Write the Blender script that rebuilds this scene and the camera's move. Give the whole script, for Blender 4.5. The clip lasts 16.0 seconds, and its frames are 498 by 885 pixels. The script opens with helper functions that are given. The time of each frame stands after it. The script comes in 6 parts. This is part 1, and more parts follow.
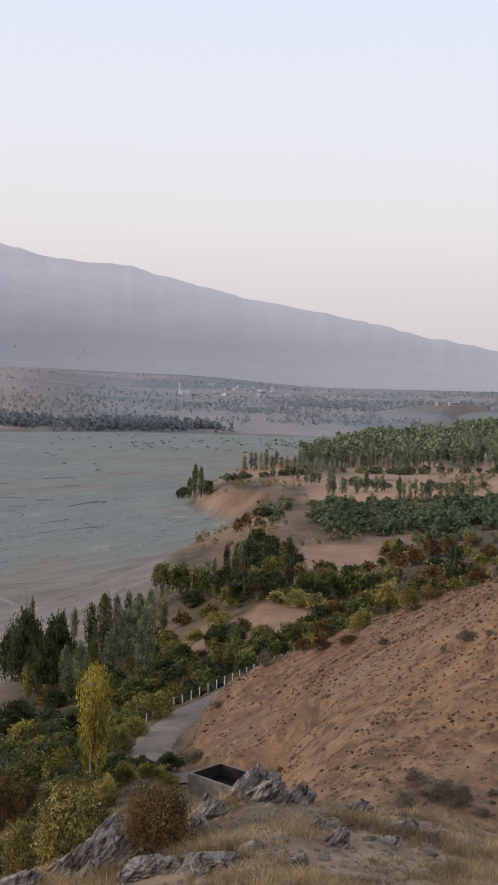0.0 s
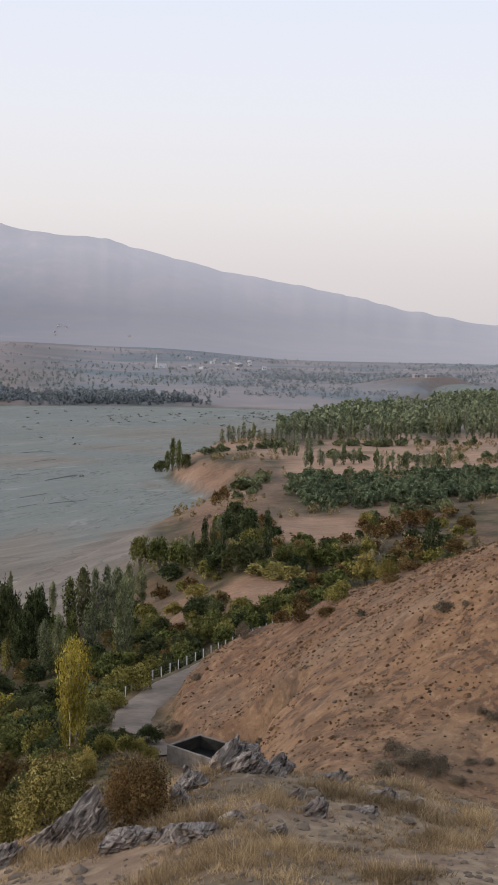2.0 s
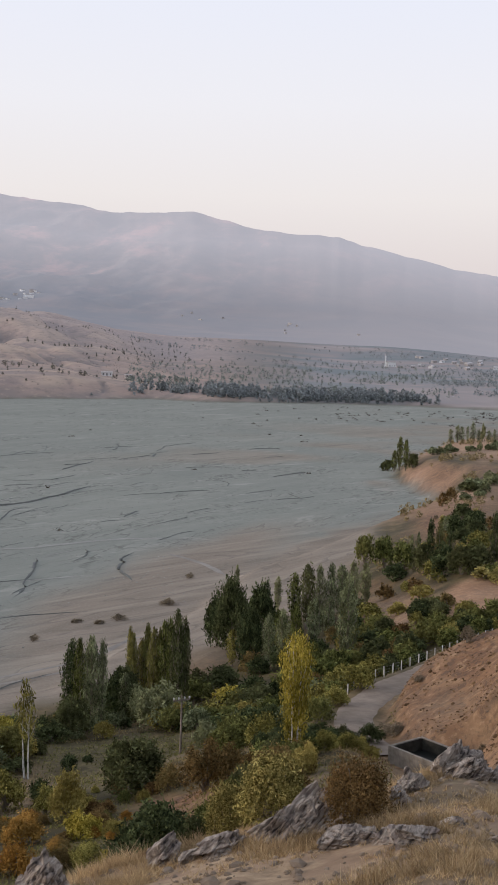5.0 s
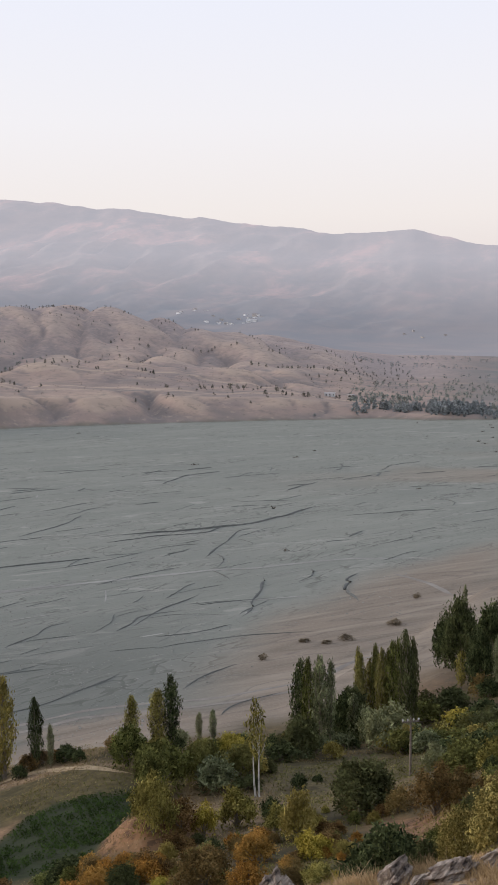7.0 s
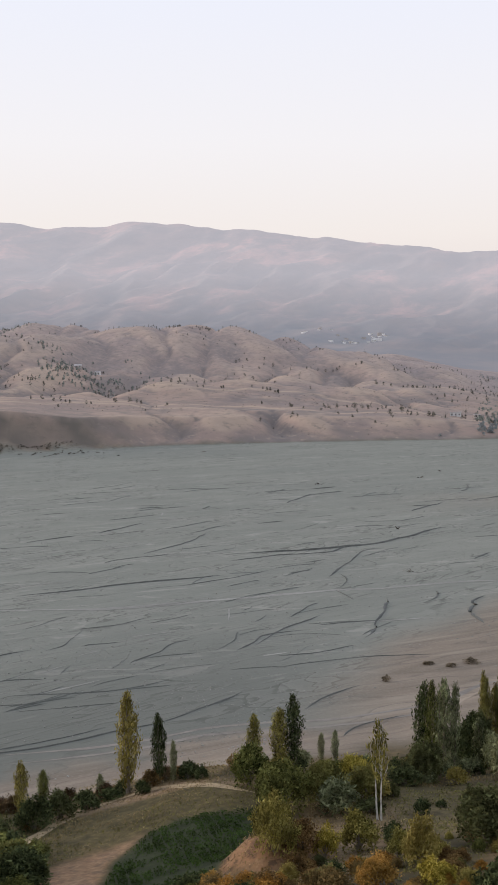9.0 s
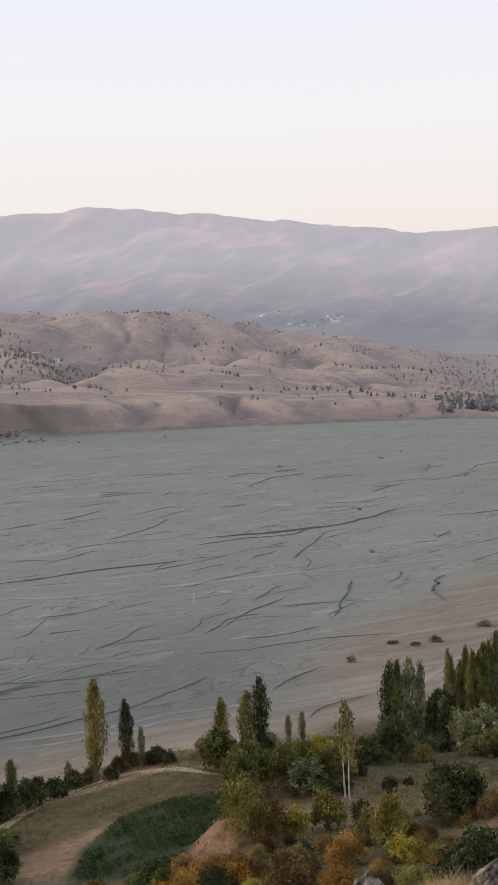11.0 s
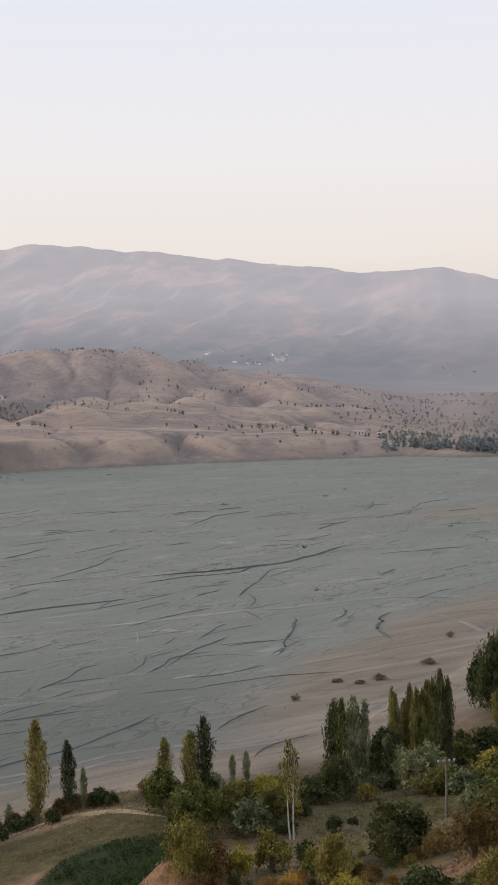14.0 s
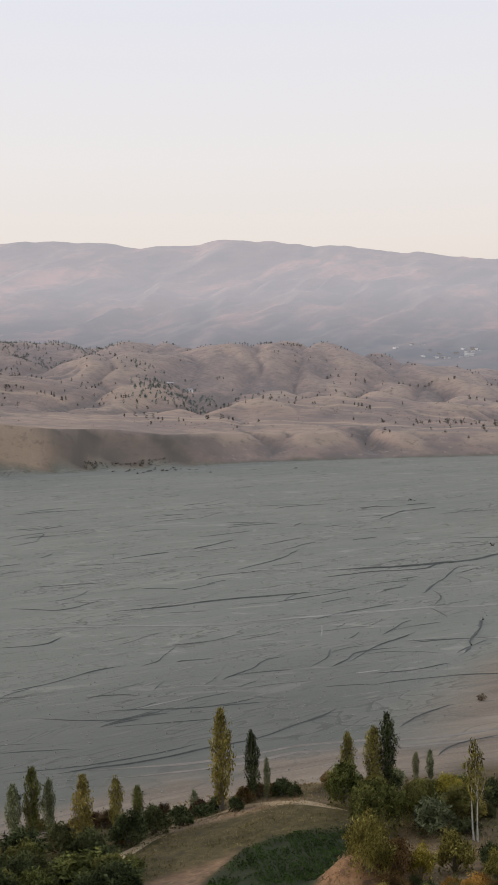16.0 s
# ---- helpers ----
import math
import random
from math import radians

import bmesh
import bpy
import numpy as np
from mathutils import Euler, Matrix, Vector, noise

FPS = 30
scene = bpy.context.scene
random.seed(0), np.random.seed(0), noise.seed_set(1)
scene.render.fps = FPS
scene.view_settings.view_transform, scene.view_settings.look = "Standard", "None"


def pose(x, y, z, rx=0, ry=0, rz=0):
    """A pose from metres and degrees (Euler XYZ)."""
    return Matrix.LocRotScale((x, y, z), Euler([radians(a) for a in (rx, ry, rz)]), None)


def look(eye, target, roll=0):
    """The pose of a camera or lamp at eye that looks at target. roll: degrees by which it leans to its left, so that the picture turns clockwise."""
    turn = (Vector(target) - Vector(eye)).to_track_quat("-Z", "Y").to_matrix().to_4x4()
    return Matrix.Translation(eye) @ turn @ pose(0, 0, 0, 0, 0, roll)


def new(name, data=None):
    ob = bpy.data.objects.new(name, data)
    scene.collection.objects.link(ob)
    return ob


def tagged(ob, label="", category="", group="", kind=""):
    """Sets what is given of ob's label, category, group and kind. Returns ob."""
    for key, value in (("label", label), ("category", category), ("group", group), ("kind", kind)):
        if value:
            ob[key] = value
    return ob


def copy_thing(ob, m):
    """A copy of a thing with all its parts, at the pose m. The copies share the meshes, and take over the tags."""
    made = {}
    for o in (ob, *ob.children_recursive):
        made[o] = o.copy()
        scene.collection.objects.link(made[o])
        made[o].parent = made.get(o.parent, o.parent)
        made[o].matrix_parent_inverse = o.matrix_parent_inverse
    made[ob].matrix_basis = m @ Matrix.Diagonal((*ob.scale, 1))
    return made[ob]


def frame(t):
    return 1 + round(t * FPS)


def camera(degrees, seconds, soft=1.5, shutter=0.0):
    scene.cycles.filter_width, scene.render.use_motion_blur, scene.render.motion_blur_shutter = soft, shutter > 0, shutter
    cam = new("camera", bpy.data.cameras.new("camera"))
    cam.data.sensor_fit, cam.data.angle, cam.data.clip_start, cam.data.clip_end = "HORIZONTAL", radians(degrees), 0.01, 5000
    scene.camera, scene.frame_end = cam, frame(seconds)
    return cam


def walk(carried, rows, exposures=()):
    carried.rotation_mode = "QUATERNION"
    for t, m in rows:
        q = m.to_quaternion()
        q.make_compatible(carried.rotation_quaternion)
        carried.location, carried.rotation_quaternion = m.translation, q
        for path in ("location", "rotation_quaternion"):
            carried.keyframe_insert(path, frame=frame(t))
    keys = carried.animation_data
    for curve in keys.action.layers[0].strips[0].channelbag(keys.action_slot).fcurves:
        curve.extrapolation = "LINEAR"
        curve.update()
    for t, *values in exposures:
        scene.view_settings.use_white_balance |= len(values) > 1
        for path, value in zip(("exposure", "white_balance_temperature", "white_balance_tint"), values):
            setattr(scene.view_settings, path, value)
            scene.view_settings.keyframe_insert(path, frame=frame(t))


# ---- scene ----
EYE = 58.0
cam = camera(22.67, 16.0, 1.6)
# seconds, yaw, pitch, roll in degrees; the eye turns on one spot of the hilltop
ROWS = [
    (0.0, 0.000, -3.874, -1.633),
    (0.5, -0.754, -3.722, -1.895),
    (1.0, -0.924, -3.969, -1.926),
    (1.5, -1.032, -4.312, -1.917),
    (2.0, -1.059, -5.086, -1.421),
    (2.5, 0.219, -4.752, -1.140),
    (3.0, 2.787, -5.538, -1.551),
    (3.2, 3.593, -5.795, -1.649),
    (5.3, 12.007, -5.175, -0.964),
    (5.5, 14.118, -5.011, -0.285),
    (6.0, 16.553, -4.689, 0.031),
    (6.5, 18.424, -4.078, 0.249),
    (7.0, 19.627, -4.637, 0.293),
    (7.5, 22.755, -4.722, 0.096),
    (8.0, 25.249, -3.809, -0.225),
    (10.5, 24.492, -4.000, 1.391),
    (11.0, 23.478, -4.486, 1.411),
    (11.5, 22.972, -3.525, 1.740),
    (12.0, 23.251, -2.557, 0.846),
    (12.5, 21.552, -2.617, 0.491),
    (13.0, 20.504, -2.935, 1.175),
    (13.5, 18.413, -2.444, 1.389),
    (14.0, 20.949, -2.798, 1.114),
    (14.5, 22.878, -3.038, 1.207),
    (15.0, 25.478, -2.295, 0.910),
    (15.5, 28.310, -2.441, 1.320),
    (16.0, 29.561, -2.920, 0.870),
]
walk(cam, [(t, pose(0, 0, EYE, 90 + pitch, roll, yaw)) for t, yaw, pitch, roll in ROWS],
     [(0.0, 0.0, 6170, 10), (3.2, 0.06, 6170, 10), (5.5, 0.07, 6350, 11), (8.0, 0.12, 6450, 11), (11.0, 0.12, 6550, 10), (13.5, 0.05, 6600, 10), (16.0, -0.03, 6700, 10)])

# ---- sky and sun ----
world = bpy.data.worlds.new("evening_sky")
scene.world = world
world.use_nodes = True
wn, wl = world.node_tree.nodes, world.node_tree.links
wn.clear()
w_out = wn.new("ShaderNodeOutputWorld")
w_bg = wn.new("ShaderNodeBackground")
w_sky = wn.new("ShaderNodeTexSky")
w_sky.sky_type = "NISHITA"
w_sky.sun_disc = False
# low sun from the left, a little behind the viewpoint
SUN_EL, SUN_AZ = radians(11), radians(104)
w_sky.sun_elevation, w_sky.sun_rotation = SUN_EL, -SUN_AZ
w_sky.air_density, w_sky.dust_density, w_sky.ozone_density = 1.0, 2.5, 1.0
w_co = wn.new("ShaderNodeTexCoord")
w_sep = wn.new("ShaderNodeSeparateXYZ")
w_ramp = wn.new("ShaderNodeValToRGB")
w_mix = wn.new("ShaderNodeMix")
w_mix.data_type = "RGBA"
w_mul = wn.new("ShaderNodeVectorMath")
w_mul.operation = "SCALE"
w_mul.inputs["Scale"].default_value = 0.10
wl.new(w_sky.outputs[0], w_mul.inputs[0])
wl.new(w_co.outputs["Generated"], w_sep.inputs[0])
wl.new(w_sep.outputs["Z"], w_ramp.inputs[0])
wl.new(w_ramp.outputs[0], w_mix.inputs["B"])
wl.new(w_mul.outputs[0], w_mix.inputs["A"])
w_mix.inputs["Factor"].default_value = 0.95
# veil of evening haze over the clear sky: cream at the horizon, pale blue-white above
ramp = w_ramp.color_ramp
ramp.elements[0].position, ramp.elements[0].color = 0.0, (0.70, 0.63, 0.61, 1)
ramp.elements[1].position, ramp.elements[1].color = 1.0, (0.56, 0.62, 0.76, 1)
for p, c in ((0.05, (0.78, 0.70, 0.67, 1)), (0.10, (0.86, 0.80, 0.765, 1)), (0.17, (0.87, 0.85, 0.865, 1)), (0.30, (0.81, 0.84, 0.94, 1))):
    e = ramp.elements.new(p)
    e.color = c
wl.new(w_mix.outputs["Result"], w_bg.inputs[0])
w_bg.inputs[1].default_value = 1.0
wl.new(w_bg.outputs[0], w_out.inputs[0])

sun = new("sun", bpy.data.lights.new("sun", "SUN"))
sun.data.energy, sun.data.angle, sun.data.color = 1.7, radians(12), (1.0, 0.84, 0.72)
sun.matrix_world = look((0, 0, 0), (math.sin(SUN_AZ) * math.cos(SUN_EL), -math.cos(SUN_AZ) * math.cos(SUN_EL), -math.sin(SUN_EL)))

# ---- materials ----
def material(name):
    m = bpy.data.materials.new(name)
    m.use_nodes = True
    m.node_tree.nodes.clear()
    return m, m.node_tree.nodes, m.node_tree.links


def nd(nodes, kind, **values):
    n = nodes.new(kind)
    for key, value in values.items():
        if key in n.inputs:
            n.inputs[key].default_value = value
    return n


def mix_rgb(nodes, links, fac, a, b, blend="MIX"):
    n = nodes.new("ShaderNodeMix")
    n.data_type, n.blend_type = "RGBA", blend
    for sock, v in (("Factor", fac), ("A", a), ("B", b)):
        if isinstance(v, bpy.types.NodeSocket):
            links.new(v, n.inputs[sock])
        else:
            n.inputs[sock].default_value = (*v, 1) if isinstance(v, tuple) else v
    return n.outputs["Result"]


def ramp_of(nodes, links, value, stops):
    n = nodes.new("ShaderNodeValToRGB")
    links.new(value, n.inputs[0])
    els = n.color_ramp.elements
    while len(els) < len(stops):
        els.new(0.5)
    for e, (p, c) in zip(els, stops):
        e.position = p
        e.color = (*c, 1) if isinstance(c, tuple) else (c, c, c, 1)
    return n.outputs[0]


def noise_of(nodes, links, vec, scale, detail=4.0, rough=0.55, distort=0.0):
    n = nd(nodes, "ShaderNodeTexNoise", Scale=scale, Detail=detail, Roughness=rough, Distortion=distort)
    if vec is not None:
        links.new(vec, n.inputs["Vector"])
    return n.outputs["Fac"]


def finish(m, nodes, links, colour, roughness=0.9, bump=None, bump_dist=0.05, bump_strength=0.6, metallic=0.0):
    out = nodes.new("ShaderNodeOutputMaterial")
    b = nodes.new("ShaderNodeBsdfPrincipled")
    if isinstance(colour, tuple):
        b.inputs["Base Color"].default_value = (*colour, 1)
    else:
        links.new(colour, b.inputs["Base Color"])
    if isinstance(roughness, float):
        b.inputs["Roughness"].default_value = roughness
    else:
        links.new(roughness, b.inputs["Roughness"])
    b.inputs["Metallic"].default_value = metallic
    b.inputs["Specular IOR Level"].default_value = 0.25
    if bump is not None:
        bn = nd(nodes, "ShaderNodeBump", Strength=bump_strength, Distance=bump_dist)
        links.new(bump, bn.inputs["Height"])
        links.new(bn.outputs[0], b.inputs["Normal"])
    links.new(b.outputs[0], out.inputs[0])
    return m


def attr(nodes, name):
    n = nodes.new("ShaderNodeAttribute")
    n.attribute_name = name
    return n.outputs["Fac"]


def position(nodes):
    return nodes.new("ShaderNodeNewGeometry").outputs["Position"]


def scaled(nodes, links, vec, sx, sy, sz, turn=0.0):
    n = nodes.new("ShaderNodeMapping")
    n.inputs["Scale"].default_value = (sx, sy, sz)
    n.inputs["Rotation"].default_value = (0, 0, turn)
    links.new(vec, n.inputs["Vector"])
    return n.outputs[0]


def along(nodes, links, vec, heading, s_along, s_across):
    """Coordinates stretched along a heading on the ground (degrees from the x axis)."""
    t = nodes.new("ShaderNodeMapping")
    t.inputs["Rotation"].default_value = (0, 0, radians(-heading))
    links.new(vec, t.inputs["Vector"])
    return scaled(nodes, links, t.outputs[0], s_along, s_across, 0)


def maths(nodes, links, kind, a, b=None):
    n = nodes.new("ShaderNodeMath")
    n.operation = kind
    for i, v in enumerate((a, b)):
        if isinstance(v, bpy.types.NodeSocket):
            links.new(v, n.inputs[i])
        elif v is not None:
            n.inputs[i].default_value = v
    return n.outputs[0]


def foliage(name, dark, light, odd, translucent=0.2):
    """Leaves: hue varies from tree to tree and value from clump to clump."""
    m, n, l = material(name)
    geo = n.new("ShaderNodeNewGeometry")
    info = n.new("ShaderNodeObjectInfo")
    c = mix_rgb(n, l, geo.outputs["Random Per Island"], dark, light)
    f = ramp_of(n, l, info.outputs["Random"], [(0.45, 0.0), (1.0, 0.55)])
    c = mix_rgb(n, l, f, c, odd)
    patch = noise_of(n, l, geo.outputs["Position"], 0.55, 2.0)
    c = mix_rgb(n, l, 1.0, c, ramp_of(n, l, patch, [(0.36, 0.55), (0.64, 1.32)]), "MULTIPLY")
    out = n.new("ShaderNodeOutputMaterial")
    d = n.new("ShaderNodeBsdfDiffuse")
    t = n.new("ShaderNodeBsdfTranslucent")
    mx = nd(n, "ShaderNodeMixShader", Fac=0.6 * translucent)
    l.new(c, d.inputs[0]), l.new(c, t.inputs[0])
    l.new(d.outputs[0], mx.inputs[1]), l.new(t.outputs[0], mx.inputs[2])
    l.new(mx.outputs[0], out.inputs[0])
    return m


LEAF = {
    "green": foliage("leaf_green", (0.034, 0.043, 0.015), (0.225, 0.238, 0.075), (0.25, 0.215, 0.075), 0.3),
    "dark": foliage("leaf_dark_green", (0.020, 0.028, 0.014), (0.128, 0.150, 0.064), (0.15, 0.140, 0.06), 0.3),
    "grey": foliage("leaf_grey_green", (0.070, 0.082, 0.042), (0.315, 0.338, 0.178), (0.31, 0.30, 0.15), 0.35),
    "olive": foliage("leaf_olive", (0.072, 0.068, 0.020), (0.42, 0.372, 0.110), (0.42, 0.32, 0.10), 0.3),
    "yellow": foliage("leaf_yellow", (0.15, 0.126, 0.020), (0.57, 0.465, 0.098), (0.44, 0.385, 0.09), 0.35),
    "orange": foliage("leaf_orange", (0.16, 0.078, 0.020), (0.54, 0.30, 0.075), (0.46, 0.30, 0.09), 0.3),
    "brown": foliage("leaf_brown", (0.052, 0.036, 0.016), (0.30, 0.186, 0.076), (0.22, 0.18, 0.07), 0.25),
    "russet": foliage("leaf_russet", (0.034, 0.022, 0.016), (0.165, 0.098, 0.058), (0.13, 0.10, 0.05), 0.25),
    "pale": foliage("leaf_pale_yellow_green", (0.080, 0.072, 0.020), (0.52, 0.43, 0.150), (0.38, 0.34, 0.12), 0.3),
    # paler leaves of far trees: distance haze put into the colour
    "hazy_poplar": foliage("leaf_hazy_poplar", (0.125, 0.150, 0.084), (0.345, 0.370, 0.215), (0.33, 0.32, 0.18), 0.35),
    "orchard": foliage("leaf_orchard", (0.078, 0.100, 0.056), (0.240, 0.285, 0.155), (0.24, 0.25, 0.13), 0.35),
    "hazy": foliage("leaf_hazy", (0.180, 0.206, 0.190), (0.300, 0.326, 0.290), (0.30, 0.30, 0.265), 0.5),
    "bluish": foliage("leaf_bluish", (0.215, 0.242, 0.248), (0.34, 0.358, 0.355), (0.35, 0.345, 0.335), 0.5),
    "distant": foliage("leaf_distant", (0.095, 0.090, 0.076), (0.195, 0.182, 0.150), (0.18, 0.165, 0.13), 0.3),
    "weed": foliage("leaf_weed", (0.185, 0.142, 0.070), (0.420, 0.325, 0.170), (0.34, 0.28, 0.15), 0.6),
    "meadow": foliage("leaf_meadow", (0.090, 0.092, 0.030), (0.270, 0.250, 0.095), (0.28, 0.24, 0.10), 0.6),
    "scrubby": foliage("leaf_scrubby", (0.110, 0.088, 0.058), (0.31, 0.255, 0.178), (0.22, 0.17, 0.11), 0.25),
}


def make_bark():
    m, n, l = material("bark")
    p = position(n)
    g = noise_of(n, l, scaled(n, l, p, 6, 6, 1.2), 3.0, 5.0)
    c = ramp_of(n, l, g, [(0.3, (0.10, 0.08, 0.06)), (0.7, (0.27, 0.23, 0.18))])
    return finish(m, n, l, c, 0.9, g, 0.03)


def make_pale_bark():
    m, n, l = material("pale_bark")
    p = position(n)
    g = noise_of(n, l, scaled(n, l, p, 4, 4, 1.5), 2.0, 5.0)
    c = ramp_of(n, l, g, [(0.32, (0.16, 0.14, 0.12)), (0.5, (0.55, 0.53, 0.48))])
    return finish(m, n, l, c, 0.85, g, 0.02)


BARK, PALE_BARK = make_bark(), make_pale_bark()


def make_ground():
    """One ground sheet: silt bed, shore sand, red earth, dry grass, meadow; the cover weights come from the plan."""
    m, n, l = material("ground")
    p = position(n)
    fine = noise_of(n, l, p, 1.7, 6.0, 0.65)
    mid = noise_of(n, l, p, 0.16, 5.0, 0.6)
    wide = noise_of(n, l, p, 0.022, 4.0, 0.55)
    # litter and scrub soil under the trees
    c = ramp_of(n, l, mid, [(0.30, (0.032, 0.028, 0.012)), (0.5, (0.080, 0.062, 0.026)), (0.68, (0.165, 0.116, 0.054))])
    # red-brown bare earth
    red = mix_rgb(n, l, ramp_of(n, l, mid, [(0.3, 0.0), (0.7, 1.0)]), (0.158, 0.077, 0.036), (0.255, 0.130, 0.060))
    red = mix_rgb(n, l, ramp_of(n, l, fine, [(0.42, 0.65), (0.60, 0.0)]), red, (0.150, 0.080, 0.044))
    red = mix_rgb(n, l, ramp_of(n, l, wide, [(0.35, 0.0), (0.7, 0.55)]), red, (0.315, 0.190, 0.098))
    mottle = noise_of(n, l, p, 0.38, 5.0, 0.68, 0.5)
    red = mix_rgb(n, l, ramp_of(n, l, mottle, [(0.42, 0.7), (0.50, 0.0)]), red, (0.118, 0.066, 0.038))
    crumb = noise_of(n, l, p, 0.95, 5.0, 0.72, 0.4)
    red = mix_rgb(n, l, ramp_of(n, l, crumb, [(0.42, 0.8), (0.46, 0.0)]), red, (0.088, 0.053, 0.033))
    red = mix_rgb(n, l, ramp_of(n, l, crumb, [(0.56, 0.0), (0.61, 0.6)]), red, (0.350, 0.222, 0.126))
    red = mix_rgb(n, l, ramp_of(n, l, mottle, [(0.56, 0.0), (0.72, 0.5)]), red, (0.33, 0.205, 0.105))
    c = mix_rgb(n, l, attr(n, "red"), c, red)
    # middle fields and land beyond: paler earth, haze put into its colour
    pale = mix_rgb(n, l, ramp_of(n, l, mid, [(0.35, 0.0), (0.65, 1.0)]), (0.38, 0.218, 0.126), (0.52, 0.330, 0.205))
    c = mix_rgb(n, l, attr(n, "pale"), c, pale)
    # dry straw grass
    straw = ramp_of(n, l, fine, [(0.3, (0.150, 0.104, 0.064)), (0.52, (0.315, 0.222, 0.135)), (0.75, (0.50, 0.375, 0.235))])
    straw = mix_rgb(n, l, ramp_of(n, l, noise_of(n, l, p, 0.55, 4.0, 0.6), [(0.46, 0.0), (0.62, 0.7)]), straw, (0.215, 0.138, 0.090))
    c = mix_rgb(n, l, attr(n, "straw"), c, straw)
    # low meadow and crops
    meadow = ramp_of(n, l, noise_of(n, l, p, 0.9, 5.0, 0.7), [(0.35, (0.040, 0.034, 0.012)), (0.52, (0.092, 0.074, 0.028)), (0.68, (0.165, 0.128, 0.054))])
    c = mix_rgb(n, l, attr(n, "green"), c, meadow)
    crop = ramp_of(n, l, noise_of(n, l, p, 1.4, 5.0, 0.7), [(0.3, (0.016, 0.022, 0.008)), (0.7, (0.036, 0.046, 0.016))])
    c = mix_rgb(n, l, attr(n, "crop"), c, crop)
    # far dry hills
    hill = ramp_of(n, l, noise_of(n, l, p, 0.010, 5.0, 0.6, 0.4), [(0.36, (0.275, 0.215, 0.190)), (0.5, (0.345, 0.256, 0.210)), (0.64, (0.430, 0.312, 0.242))])
    hill = mix_rgb(n, l, ramp_of(n, l, noise_of(n, l, scaled(n, l, p, 1, 1, 3), 0.035, 5.0, 0.65), [(0.36, 0.6), (0.55, 0.0)]), hill, (0.235, 0.193, 0.165))
    # painted sunlit crests and shaded hollows; ridge also carries the pale tracks
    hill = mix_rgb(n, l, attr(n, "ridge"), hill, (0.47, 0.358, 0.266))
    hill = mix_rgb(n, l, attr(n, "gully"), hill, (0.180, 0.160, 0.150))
    speck = noise_of(n, l, p, 0.13, 5.0, 0.7)
    hill = mix_rgb(n, l, ramp_of(n, l, speck, [(0.34, 0.7), (0.46, 0.0)]), hill, (0.205, 0.175, 0.145))
    hill = mix_rgb(n, l, ramp_of(n, l, speck, [(0.56, 0.0), (0.70, 0.55)]), hill, (0.46, 0.355, 0.275))
    # hills pale with distance: haze put into the colour
    hill = mix_rgb(n, l, attr(n, "hill_haze"), hill, mix_rgb(n, l, ramp_of(n, l, speck, [(0.40, 0.0), (0.60, 1.0)]), (0.31, 0.262, 0.25), (0.43, 0.345, 0.31)))
    # bluff flank: darker earth with its shade painted in
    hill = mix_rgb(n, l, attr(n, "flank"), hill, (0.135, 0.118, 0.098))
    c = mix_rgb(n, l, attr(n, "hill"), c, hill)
    # far irrigated plain: narrow strips of fields, greyed blue with painted haze
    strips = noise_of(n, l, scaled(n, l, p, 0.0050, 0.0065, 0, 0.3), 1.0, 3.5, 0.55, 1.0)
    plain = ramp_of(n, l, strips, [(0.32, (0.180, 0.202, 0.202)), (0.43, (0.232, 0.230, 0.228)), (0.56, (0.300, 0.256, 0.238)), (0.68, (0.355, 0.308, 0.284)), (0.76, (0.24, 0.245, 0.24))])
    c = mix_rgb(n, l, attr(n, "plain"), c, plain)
    # silt of the drained bed
    f1 = noise_of(n, l, along(n, l, p, 63, 0.014, 0.085), 1.0, 6.0, 0.62, 0.6)
    silt = ramp_of(n, l, f1, [(0.25, (0.190, 0.199, 0.165)), (0.5, (0.228, 0.235, 0.197)), (0.66, (0.260, 0.262, 0.220)), (0.76, (0.33, 0.322, 0.275))])
    silt = mix_rgb(n, l, ramp_of(n, l, noise_of(n, l, p, 0.012, 3.0), [(0.4, 0.0), (0.65, 0.5)]), silt, (0.180, 0.190, 0.164))
    # low terraces that the falling water cut: each with a painted shaded edge and pale lip
    for scale_along, scale_across, count, breadth, seed in ((0.0070, 0.030, 19.0, 0.13, 0.0), (0.019, 0.075, 12.0, 0.17, 40.0)):
        off = n.new("ShaderNodeVectorMath")
        off.operation = "ADD"
        off.inputs[1].default_value = (seed, seed * 1.7, 0)
        l.new(along(n, l, p, 71, scale_along, scale_across), off.inputs[0])
        level = maths(n, l, "MULTIPLY", noise_of(n, l, off.outputs[0], 1.0, 4.0, 0.5, 0.5), count)
        step = maths(n, l, "FRACT", level)
        broken = ramp_of(n, l, noise_of(n, l, along(n, l, p, 71, 0.022, 0.05), 1.0, 3.0, 0.6, 1.0), [(0.47, 0.0), (0.58, 0.8)])
        edge = maths(n, l, "MULTIPLY", ramp_of(n, l, step, [(0.0, 1.0), (breadth * 0.6, 0.9), (breadth, 0.0)]), broken)
        lip = maths(n, l, "MULTIPLY", ramp_of(n, l, step, [(0.62, 0.0), (0.95, 0.6)]), broken)
        silt = mix_rgb(n, l, lip, silt, (0.285, 0.283, 0.244))
        silt = mix_rgb(n, l, edge, silt, (0.098, 0.101, 0.082))
    # fine rills and pebble bars
    f3 = noise_of(n, l, along(n, l, p, 60, 0.14, 1.1), 1.0, 4.0, 0.65, 1.0)
